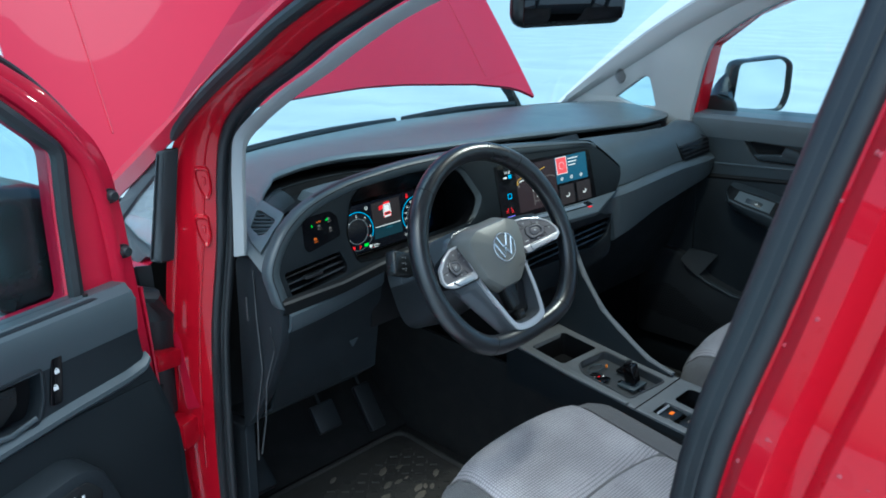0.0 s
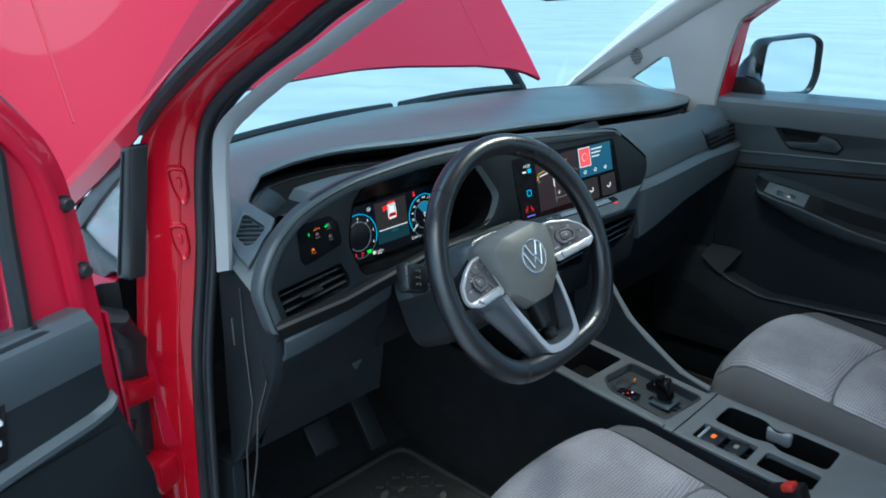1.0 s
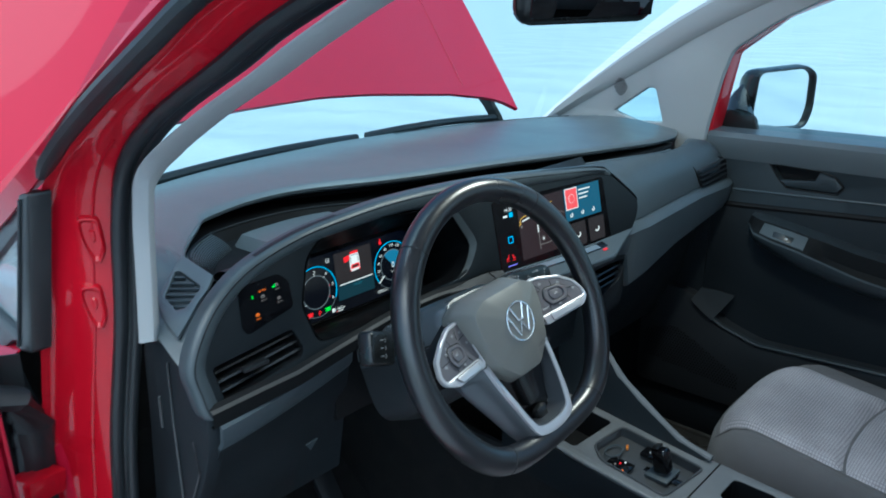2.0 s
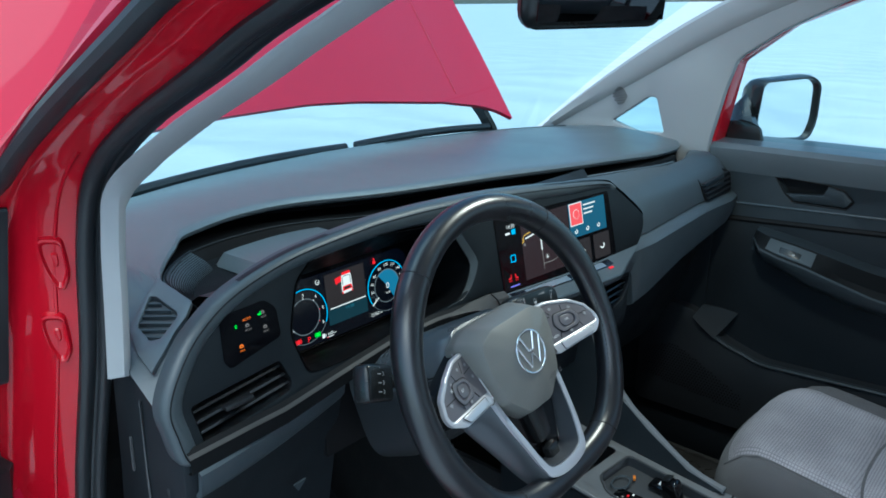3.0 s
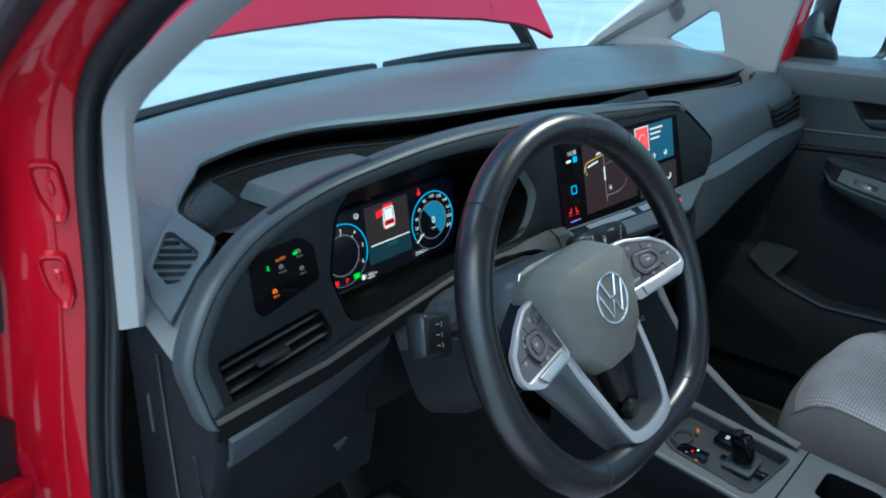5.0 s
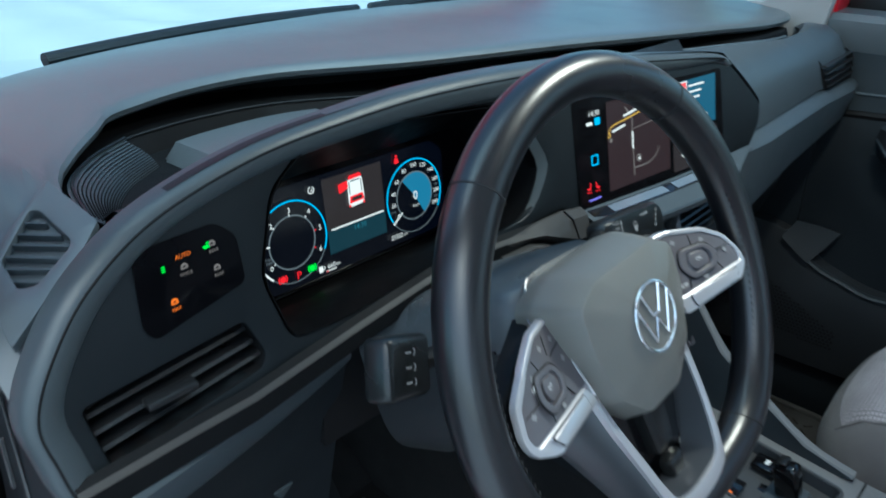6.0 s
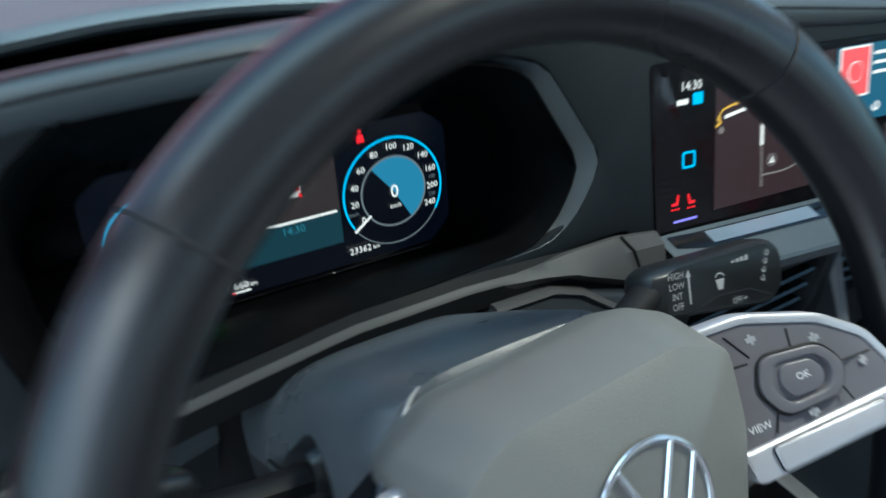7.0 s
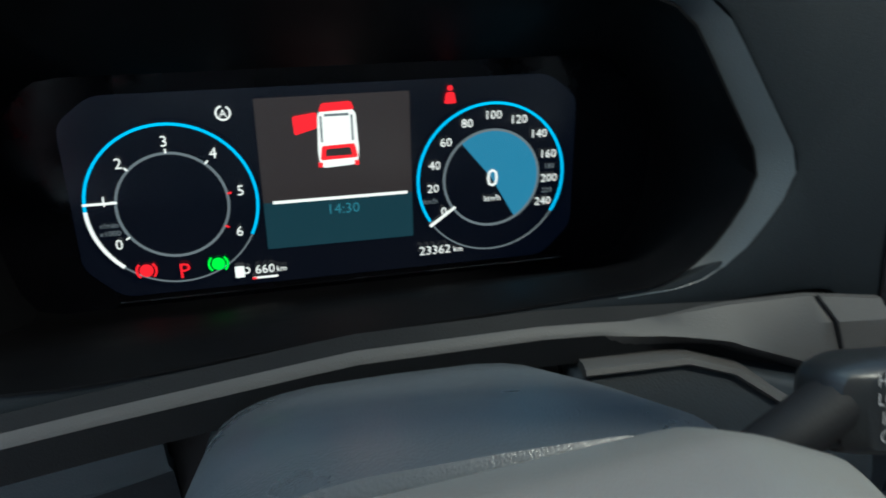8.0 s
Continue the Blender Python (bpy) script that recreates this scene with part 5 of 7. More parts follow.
pv = lambda u, v, w=0.0: Vector((u, 0.2005 + 0.16 * (v - 1.055) + 0.9 * max(0, v - 1.10) + 0.15 * max(0, u - 0.68) - 0.008 + w, v))
PV = rounded([(0.548, 1.112), (0.572, 1.060), (0.718, 1.058), (0.722, 1.100), (0.70, 1.112), (0.61, 1.116)], 0.006)
vp = part("air_vent", plate(PV, [], pv, 0.006), BLACK, dash, "black passenger air vent")
for k in range(4):
    z = 1.0685 + 0.0115 * k
    part("slat", loft([[pv(x, z + 0.02 * (x - 0.66) + dz, w) for w, dz in ((-0.0035, 0.0009), (-0.0045, 0), (-0.0035, -0.0009), (0.003, -0.003), (0.003, 0.001))] for x in (0.570 - 0.004 * k, 0.714)]), VENTBL, vp)


# ---- steering wheel and column ----
TILT, ROLL = radians(23.6), radians(3.8)
w_r0, w_u0 = Vector((1, 0, 0)), Vector((0, math.sin(TILT), math.cos(TILT)))
w_r, w_u = w_r0 * math.cos(ROLL) + w_u0 * math.sin(ROLL), w_u0 * math.cos(ROLL) - w_r0 * math.sin(ROLL)
W_C = Vector((-0.380, 0.0165, 1.0925))
wf = frame_at(W_C, w_r, w_u)
cf = frame_at((-0.384, 0.0, 1.097), w_r0, w_u0)
rf = wf
wheel = thing("steering_wheel", "black leather steering wheel with silver spokes", "steering wheel")


def rim_at(a):
    """Round rim with a flattened foot."""
    u, v = 0.180 * math.cos(a), 0.180 * math.sin(a)
    if v < -0.02:
        v = -(((-v) ** -11 + 0.1635 ** -11) ** (-1 / 11))
        u *= 1.0 + 0.05 * ((-v) / 0.16) ** 4
    return u, v


pts, sc = [], []
for k in range(144):
    a = 2 * math.pi * k / 144
    u, v = rim_at(a)
    pts.append(rf(u, v))
    g = max(0, math.cos(2 * (a - radians(28)))) if 0 < a < math.pi / 2 else 0
    sc.append(1.0 + 0.08 * math.sin(2 * a) ** 2)
part("rim", tube(pts, 0.0165, 0.0165, 20, True, up=tuple(w_r.cross(w_u)), scale=sc), LEATHER, wheel, "worn black leather rim")
for a in (49, 131, -59, -121):
    u, v = rim_at(radians(a))
    u2, v2 = rim_at(radians(a + 2))
    p, d = rf(u, v), (rf(u2, v2) - rf(u, v)).normalized()
    part("seam", tube([p + (math.cos(t) * Vector(rf(u, v) - rf(0, 0)).normalized() + math.sin(t) * w_r.cross(w_u)) * 0.0176 for t in np.linspace(0, 2 * math.pi, 20)[:-1]], 0.0009, seg=5, closed=True, up=tuple(d)), THREAD, wheel)
# perforation and stitches on the grips
for side in (0, 180):
    for k in range(26):
        a = radians(side + (-42 + 2.2 * k) * (1 if side == 0 else -1))
        u, v = rim_at(a)
        q = Vector((u, v)).normalized()
        p = rf(u - q.x * 0.0150, v - q.y * 0.0150, -0.0085)
        part("stitch", tube([p - w_u * 0.0016, p + w_u * 0.0016 + w_r * 0.001], 0.0007, seg=5), THREAD, wheel)

# airbag cover and spokes, standing a little off the rim's middle
hw = lambda u, v, w=0.0: wf(u - 0.002, v - 0.003, w - 0.016)
hat = lambda h: (lambda u, v, w=0.0: hw(u, v, w - h))
HB = [(-0.046, 0.058), (0.046, 0.058), (0.074, 0.044), (0.074, 0.004), (0.060, -0.046), (0.026, -0.078), (-0.026, -0.078), (-0.060, -0.046), (-0.074, 0.004), (-0.074, 0.044)]
hb = rounded(HB, 0.008, 4)


def hub_ring(s, n, sy=None):
    return [hw(q[0] * s, q[1] * (sy or s), -n) for q in hb]


rings = [hub_ring(0.97, -0.064, 0.93), hub_ring(1.0, -0.049, 0.98), hub_ring(0.985, -0.044, 0.97), hub_ring(0.865, -0.0125, 0.835), hub_ring(0.85, -0.0110, 0.82), hub_ring(0.55, -0.0030), hub_ring(0.32, 0.0004), hub_ring(0.12, 0.001)]
hub = part("airbag_cover", loft(rings), HUB, wheel, "dull grey-black airbag cover", sharp=24)
part("hub_edge", tube(spline([hw(-0.042, 0.0555, 0.068), hw(-0.048, 0.0530, 0.066), hw(-0.0555, 0.0480, 0.062), hw(-0.066, 0.0405, 0.056), hw(-0.0750, 0.0350, 0.049), hw(-0.0785, 0.0330, 0.042)], 4), 0.0008, seg=8), STEEL, hub, "thin silver edge")
part("badge_plate", disc(0.0, 0.003, 0.0255, 40, hat(0.0012), 0.002), HUB, hub)
part("badge_ring", tube([hw(0.0255 * math.cos(t), 0.003 + 0.0255 * math.sin(t), -0.0016) for t in np.linspace(0, 2 * math.pi, 56)[:-1]], 0.0014, 0.0012, 8, True, up=tuple(w_r.cross(w_u))), CHROME, hub, "chrome badge ring")
for line in ([(-0.0125, 0.0215), (-0.0040, 0.0020), (0.0, 0.0020)], [(0.0125, 0.0215), (0.0040, 0.0020), (0.0, 0.0020)], [(-0.0215, 0.0130), (-0.0085, -0.0165), (0.0, -0.0010)], [(0.0215, 0.0130), (0.0085, -0.0165), (0.0, -0.0010)]):
    part("badge_bar", tube([hw(u, v + 0.003, -0.0022) for u, v in line], 0.0014, 0.0010, 6, up=tuple(w_r.cross(w_u))), CHROME, hub)
lettering("airbag_word", "AIRBAG", 0.0080, hat(-0.0052), 0.034, -0.040, BUTTON, hub, w=-0.0010)
part("horn_mark", ring_plate(-0.044, 0.014, 0.0022, 0.0030, 20, 330, 12, hat(-0.0062), 0.0004), BUTTON, hub)


def spoke_at(h):
    """Spoke surface: its upper edge lies deeper than its lower edge."""
    return lambda u, v, w=0.0: hw(1.03 * u, v, -0.001 + 0.36 * (v + 0.025) + 0.32 * max(0.0, 0.125 - abs(u)) + w - h)


for sgn in (1, -1):
    sp = [(sgn * u, v) for u, v in ((0.064, 0.036), (0.092, 0.036), (0.123, 0.026), (0.144, 0.011), (0.152, -0.007), (0.150, -0.018), (0.134, -0.026), (0.066, -0.029), (0.066, 0.0))]
    inn = [(sgn * u, v) for u, v in ((0.064, 0.0322), (0.0915, 0.0316), (0.1203, 0.0222), (0.1394, 0.0085), (0.1468, -0.0065), (0.1448, -0.0142), (0.066, -0.0155), (0.064, 0.010))]
    key = [(sgn * u, v) for u, v in ((0.078, -0.0165), (0.132, -0.0155), (0.126, -0.0235), (0.078, -0.0265))]
    spoke = part("spoke", plate(rounded(sp, 0.005), [rounded(inn, 0.003)], spoke_at(0), 0.006, 0.0015), SATIN, wheel, "satin silver spoke frame")
    field = part("button_field", plate(rounded(inn, 0.003), [], spoke_at(-0.0015), 0.006), BUTTON, spoke, "grey button field")
    part("lower_key", plate(rounded(key, 0.002), [], spoke_at(0.0012), 0.003, 0.0006), SATIN, spoke)
    part("key_gap", tube([spoke_at(0.0004)(q[0], q[1]) for q in rounded(key, 0.002)], 0.0006, seg=4, closed=True, up=tuple(w_r.cross(w_u))), BLACK, spoke)
    c = sgn * 0.104
    rk = [(c - 0.020, 0.004), (c - 0.013, 0.017), (c + 0.013, 0.0145), (c + 0.019, 0.004), (c + 0.012, -0.007), (c - 0.014, -0.008)]
    part("rocker", plate(rounded(rk, 0.005), [rounded([(c + (u - c) * 0.72, 0.0045 + (v - 0.0045) * 0.70) for u, v in rk], 0.004)], spoke_at(0.0004), 0.003, 0.0006), BUTTON, spoke, "raised grey rocker ring")
    part("key_gap", tube([spoke_at(-0.0010)(c + (u - c) * 1.03, 0.0045 + (v - 0.0045) * 1.04) for u, v in rounded(rk, 0.005)], 0.0007, seg=4, closed=True, up=tuple(w_r.cross(w_u))), BLACK, spoke)
    part("rocker_key", plate(rounded([(c + (u - c) * 0.52, 0.0045 + (v - 0.0045) * 0.56) for u, v in rk], 0.003), [], spoke_at(0.0002), 0.003, 0.0006), BUTTON, spoke)
    words = (("VIEW", 0.078, -0.0085), ("OK", 0.104, 0.0050)) if sgn > 0 else (("RES", 0.122, 0.0120), ("SET", 0.106, 0.0050))
    for word, u, v in words:
        lettering("key_word", word, 0.0042, spoke_at(-0.0002 if abs(u - 0.104) < 0.004 else -0.0012), sgn * u, v, MARK, spoke, w=-0.0006)
    for u, v in ((0.074, 0.023), (0.073, 0.008), (0.092, 0.0245), (0.134, 0.000), (0.102, -0.0105), (0.117, 0.0165)):
        part("key_mark", plate(rect(sgn * u - 0.0022, v - 0.0010, sgn * u + 0.0022, v + 0.0010), [], spoke_at(-0.0012), 0.0003), DIMMARK, spoke)
        part("key_mark", plate(rect(sgn * u - 0.0007, v - 0.0022, sgn * u + 0.0007, v + 0.0022), [], spoke_at(-0.0012), 0.0003), DIMMARK, spoke)
    for q in (((0.062, 0.018), (0.086, 0.016)), ((0.082, 0.029), (0.088, 0.018)), ((0.084, -0.013), (0.088, -0.006)), ((0.120, -0.012), (0.118, -0.004)), ((0.124, 0.004), (0.140, 0.002)), ((0.108, 0.024), (0.106, 0.016))):
        part("key_gap", tube([spoke_at(-0.0014)(sgn * u, v) for u, v in q], 0.0005, seg=4, up=tuple(w_r.cross(w_u))), BLACK, spoke)
    part("spoke_back", plate(rounded([(sgn * u, v) for u, v in ((0.04, 0.040), (0.120, 0.020), (0.160, 0.000), (0.162, -0.020), (0.130, -0.026), (0.04, -0.028))], 0.008), [], spoke_at(-0.016), 0.016, 0.003), BLACK, wheel)
# lower spoke: a silver U with flanks falling away outside and a hollow inside
vpath = [(0.062, -0.034, -0.026), (0.058, -0.062, -0.020), (0.051, -0.095, -0.012), (0.043, -0.126, -0.006), (0.033, -0.142, -0.003), (0.0, -0.148, -0.002)]
vpath = spline([Vector(q) for q in vpath] + [Vector((-u, v, n)) for u, v, n in vpath[-2::-1]], 5)
rows, walls, lines = [], [], []
for k, q in enumerate(vpath):
    f = abs(2 * k / (len(vpath) - 1) - 1)
    s = 1 if k < len(vpath) / 2 else -1
    o = Vector((s * (0.005 + 0.024 * f ** 1.8), -0.004 - 0.008 * (1 - f), -0.010 - 0.026 * f))
    i2 = Vector((-s * 0.0045 * min(1, f * 4), 0.003 + 0.009 * (1 - f), 0.0))
    mid = q + Vector((s * 0.0015, 0, 0.0015))
    lines.append([hw(p[0], p[1], -p[2]) for p in (q + o + Vector((0, 0, -0.012)), q + o, q + o * 0.10)])
    rows.append([hw(p[0], p[1], -p[2]) for p in (q + o * 0.12 + Vector((0, 0, -0.004)), q + o * 0.10, mid, mid + i2 * 0.5, q + i2, q + i2 + Vector((0, 0, -0.006)))])
    walls.append([hw(p[0], p[1], -p[2]) for p in (q + i2 * 1.05 + Vector((0, 0, -0.002)), q + i2 * 1.2 + Vector((0, 0.001, -0.030)))])
part("lower_spoke", sheet(rows), SATIN, wheel, "satin silver lower spoke", sharp=20)
part("spoke_flank", sheet(lines), SATIN_SHADE, wheel, "satin spoke flank, dark reflection in its tone", sharp=40)
part("spoke_wall", sheet(walls, 0.002, tuple(w_u)), SATIN_SHADE, wheel, "satin grey inner wall")
part("spoke_infill", plate(rounded([(-0.050, -0.060), (0.050, -0.060), (0.026, -0.142), (-0.026, -0.142)], 0.004), [], hat(-0.034), 0.006), GLOSS, wheel, "glossy black spoke infill")
part("spoke_fin", plate(rounded([(-0.018, -0.062), (0.016, -0.062), (0.014, -0.108), (-0.012, -0.112)], 0.006), [], hat(-0.024), 0.010, 0.004), CAP, wheel)
part("spoke_fin", plate(rounded([(-0.008, -0.118), (0.014, -0.116), (0.012, -0.134), (-0.008, -0.136)], 0.004), [], hat(-0.020), 0.010, 0.004), CAP, wheel)
part("rim_bridge", box(0.07, 0.020, 0.016, Matrix.Translation(wf(0.0, -0.156, 0.004)) @ Matrix([w_r, w_u, w_r.cross(w_u)]).transposed().to_4x4(), 0.007), LEATHER, wheel)

column = thing("steering_column", "dark grey column cover with two control stalks", "steering column")
rings = []
for h, rx, rz, c, low in ((-0.062, 0.060, 0.036, 0.008, 1.1), (-0.068, 0.068, 0.049, 0.006, 1.2), (-0.085, 0.073, 0.053, 0.004, 1.35), (-0.14, 0.076, 0.053, -0.002, 1.65), (-0.21, 0.077, 0.052, -0.010, 1.9), (-0.26, 0.078, 0.050, -0.012, 1.95)):
    ringp = []
    for k in range(40):
        t = 2 * math.pi * k / 40
        cx, sx = math.cos(t), math.sin(t)
        ringp.append(cf(rx * math.copysign(abs(cx) ** 0.5, cx), c + rz * math.copysign(abs(sx) ** (0.62 if sx > 0 else 0.45), sx) * (low if sx < 0 else 1.0), -h))
    rings.append(ringp)
rings.insert(0, [cf(0, 0.006, 0.064).lerp(q, 0.25) for q in rings[0]])
# one cover in two tones: light on top and shade below put in colour
part("cover", sheet([r[:21] for r in rings]), COVER, column, "scuffed column cover, toned lighter as lit from above", sharp=50)
part("lower_shroud", sheet([r[20:] + r[:1] for r in rings]), EDGE, column, "lower column shroud, toned near-black for its shade", sharp=50)
part("cover_seam", tube([cf(-0.0795, 0.000, 0.20), cf(-0.0790, 0.002, 0.14), cf(-0.0765, 0.006, 0.09)], 0.0012, seg=5), BLACK, column)
part("boot", tube([cf(0, 0, 0.04), cf(0, 0, 0.075)], 0.05, 0.045, 20, up=(1, 0, 0)), BLACK, column)


def stalk(sgn, root, end, size, mat, way=None):
    s = part("stalk", tube([root, Vector(root).lerp(Vector(end), 0.5) + Vector((0, -0.004, 0.004)), end], 0.0085, 0.0075, 10, scale=[1.3, 0.9, 1.0]), BLACK, column, "black control stalk")
    u = Vector(way).normalized() if way else (Vector(end) - Vector(root)).normalized()
    v = Vector((0, 0.30, 0.95))
    n = u.cross(v).normalized()
    v = n.cross(u)
    m = Matrix([u, v, n]).transposed().to_4x4()
    m.translation = Vector(end) + u * size[0] * 0.45
    part("stalk_head", box(*size, m, 0.006, 3), mat, s)
    return frame_at(m.translation + n * (size[2] / 2 + 0.0004) * (1 if n.y < 0 else -1), u if sgn > 0 else -u, v), s


fr, sl = stalk(-1, (-0.455, 0.124, 1.052), (-0.520, 0.108, 1.076), (0.054, 0.043, 0.023), CAP, (-0.90, -0.18, 0.40))
part("stalk_boot", tube([(-0.447, 0.126, 1.049), (-0.458, 0.123, 1.0535), (-0.468, 0.121, 1.057)], 0.019, 0.019, 18, scale=[1.0, 1.05, 0.75]), CAP, sl, "round rubber stalk boot")
for k in range(3):
    part("stalk_mark", ring_plate(0.002, 0.010 - 0.010 * k, 0.0018, 0.0025, 0, 180, 8, fr, 0.0003), DIMMARK, sl)
    part("stalk_mark", plate(rect(-0.008, 0.0095 - 0.010 * k, -0.001, 0.0105 - 0.010 * k), [], fr, 0.0003), DIMMARK, sl)
# wiper stalk: a flattened head that widens outwards
sr = part("stalk", tube([(-0.345, 0.095, 1.045), (-0.300, 0.112, 1.070), (-0.262, 0.121, 1.084)], 0.0095, 0.0085, 12, scale=[1.2, 0.95, 1.0]), BLACK, column, "black wiper stalk")
s_u = Vector((0.985, 0.02, -0.155)).normalized()
s_v = Vector((0.10, 0.42, 0.90)).normalized()
s_v = (s_v - s_u * s_v.dot(s_u)).normalized()
shp = frame_at((-0.207, 0.117, 1.078), s_u, s_v)
head_o = rounded([(-0.062, -0.012), (-0.058, -0.015), (0.045, -0.022), (0.060, -0.012), (0.061, 0.010), (0.048, 0.019), (-0.050, 0.014), (-0.062, 0.009)], 0.007)
part("stalk_head", loft([[shp(q[0] * k, q[1] * k, w) for q in head_o] for k, w in ((0.86, -0.004), (0.96, -0.001), (1.0, 0.004), (1.0, 0.014), (0.95, 0.019), (0.80, 0.021))]), CAP, sr)
fr = lambda u, v, w=0.0: shp(u, v, w - 0.0042)
for k, word in enumerate(("HIGH", "LOW", "INT", "OFF")):
    lettering("stalk_word", word, 0.0054, fr, -0.0435, 0.0078 - 0.0056 * k, DIMMARK, sr, w=-0.0003)
part("stalk_mark", plate([Vector(q) for q in ((-0.0335, -0.009), (-0.0320, -0.009), (-0.0320, 0.006), (-0.0305, 0.006), (-0.03275, 0.010), (-0.0350, 0.006), (-0.0335, 0.006))], [], fr, 0.0003), DIMMARK, sr)
part("stalk_mark", ring_plate(-0.006, 0.000, 0.0040, 0.0048, -60, 60, 10, fr, 0.0003), DIMMARK, sr)
part("stalk_mark", plate([Vector(q) for q in ((-0.010, 0.001), (-0.002, 0.001), (-0.004, -0.005), (-0.008, -0.005))], [], fr, 0.0003), DIMMARK, sr)
for k in range(4):
    part("stalk_mark", plate(rect(0.006 + 0.0042 * k, 0.0085, 0.0085 + 0.0042 * k, 0.0098 + 0.0006 * k), [], fr, 0.0003), DIMMARK, sr)
    part("stalk_mark", ring_plate(0.034 + 0.002 * k, -0.004 + 0.0048 * k, 0.0012, 0.0019, 0, 300, 8, fr, 0.0003), DIMMARK, sr)
lettering("stalk_word", "OFF +", 0.0052, fr, 0.010, -0.0135, DIMMARK, sr, w=-0.0003)
part("stalk_groove", tube([fr(u, v, 0.0006) for u, v in ((-0.025, -0.0125), (-0.010, -0.0085), (0.020, -0.0085), (0.040, -0.0150))], 0.0007, seg=5), BLACK, sr)
# upright face toned dark, top edge toned light, as light falls here
part("side_trim", plate(rounded([(-0.312, 1.046), (-0.262, 1.047), (-0.172, 1.020), (-0.176, 0.985), (-0.312, 1.010)], 0.006), [], lambda a, b, w: Vector((a, 0.198 - 0.5 * (1.047 - b) + w, b)), 0.02, 0.003), DARK, dash, "trim beside the column, its upright face toned dark")
part("trim_edge", tube([(a, 0.200 - 0.5 * (1.047 - b), b) for a, b in ((-0.308, 1.0475), (-0.262, 1.0465), (-0.240, 1.040), (-0.200, 1.014), (-0.176, 1.004))], 0.0055, 0.0026, seg=8), LIT_TAUPE, dash)
# black block put where the gap above the column lies in shade
part("column_gap_shade", box(0.22, 0.02, 0.14, pose(-0.39, 0.26, 0.975), 0.0), BLACK, dash)


# ---- pedals and mats ----
pedals = thing("pedal_set", "black foot pedals under the dash", "pedals")
for x, w, z in ((-0.40, 0.07, 0.50), (-0.26, 0.05, 0.47)):
    part("pedal", box(w, 0.02, 0.075 if w > 0.06 else 0.13, pose(x, 0.62, z, -35), 0.006), RUBBER, pedals)
    part("pedal_arm", tube([(x, 0.63, z), (x, 0.72, z + 0.14), (x, 0.70, z + 0.30)], 0.008, 0.012, 8), BLACK, pedals)
part("footrest", box(0.11, 0.03, 0.24, pose(-0.62, 0.70, 0.46, -50), 0.008), RUBBER, pedals)


def floor_mat(x0, x1, y0, y1, name="floor_mat"):
    t = thing(name, "dirty black ribbed rubber floor mat", "floor mat")
    part("mat_sheet", box(x1 - x0, y1 - y0, 0.012, pose((x0 + x1) / 2, (y0 + y1) / 2, 0.328), 0.005), MAT, t)
    bm = bmesh.new()
    n = 0
    for i in range(int((x1 - x0 - 0.06) / 0.026)):
        for j in range(int((y1 - y0 - 0.10) / 0.026)):
            m = pose(x0 + 0.04 + 0.026 * i, y0 + 0.05 + 0.026 * j, 0.3355, 0, 0, 45 if (i + j) % 2 else -45)
            bmesh.ops.create_cube(bm, size=1, matrix=m @ Matrix.Diagonal((0.018, 0.004, 0.004, 1)))
    tagged(part("tread", bm, MAT, t), kind="stuff")
    part("raised_edge", tube([Vector((*q, 0.336)) for q in rect(x0 + 0.008, y0 + 0.008, x1 - 0.008, y1 - 0.008, 0.05, 5)], 0.007, seg=8, closed=True), MAT, t)
    return t


mat = floor_mat(-0.70, -0.14, 0.08, 0.64)
bm = bmesh.new()
for k in range(42):
    x, y = random.uniform(-0.66, -0.18), random.uniform(0.12, 0.60)
    r = random.uniform(0.004, 0.016)
    bmesh.ops.create_icosphere(bm, subdivisions=1, radius=r, matrix=pose(x, y, 0.338, 0, 0, random.uniform(0, 90)) @ Matrix.Diagonal((1.6, 0.8, 0.22, 1)))
tagged(part("dried_dirt", bm, DUST), "dried mud crumbs scattered on the floor mat", "dirt", kind="stuff")
floor_mat(0.14, 0.70, 0.05, 0.62)
part("tunnel_wall", sheet([[(-0.10, y, 0.32), (-0.095, y, 0.66)] for y in (0.9, 0.4, -0.5)], 0.01, (1, 0, 0)), CARPET, body, "black carpeted tunnel side")
part("tunnel_wall", sheet([[(0.10, y, 0.32), (0.095, y, 0.66)] for y in (0.9, 0.4, -0.5)], 0.01, (-1, 0, 0)), CARPET, body, "black carpeted tunnel side")

# ---- centre console ----
console = thing("centre_console", "dark grey centre console with gear selector and cupholders", "centre console")
CZ = lambda y: interp(y, [-0.55, -0.12, 0.10, 0.26], [0.655, 0.680, 0.700, 0.722])
top_c = lambda u, v, w=0.0: Vector((u, v, CZ(v) - w))
outl = rounded([(-0.092, -0.52), (0.094, -0.52), (0.092, -0.08), (0.088, 0.24), (-0.085, 0.24), (-0.090, -0.08)], 0.01)
shift_o = rounded([(-0.066, -0.070), (0.054, -0.084), (0.060, 0.084), (-0.030, 0.092), (-0.060, 0.060)], 0.012)
tray_o = rounded([(-0.062, 0.115), (0.060, 0.108), (0.056, 0.205), (-0.062, 0.210)], 0.010)
cup_o = rounded([(0.004, -0.135), (0.070, -0.135), (0.074, -0.205), (0.058, -0.228), (0.058, -0.245), (0.074, -0.262), (0.074, -0.345), (0.004, -0.345), (0.0, -0.262), (0.012, -0.245), (0.0, -0.21)], 0.012)
sw_o = rounded([(-0.070, -0.128), (-0.016, -0.128), (-0.016, -0.232), (-0.070, -0.232)], 0.006)
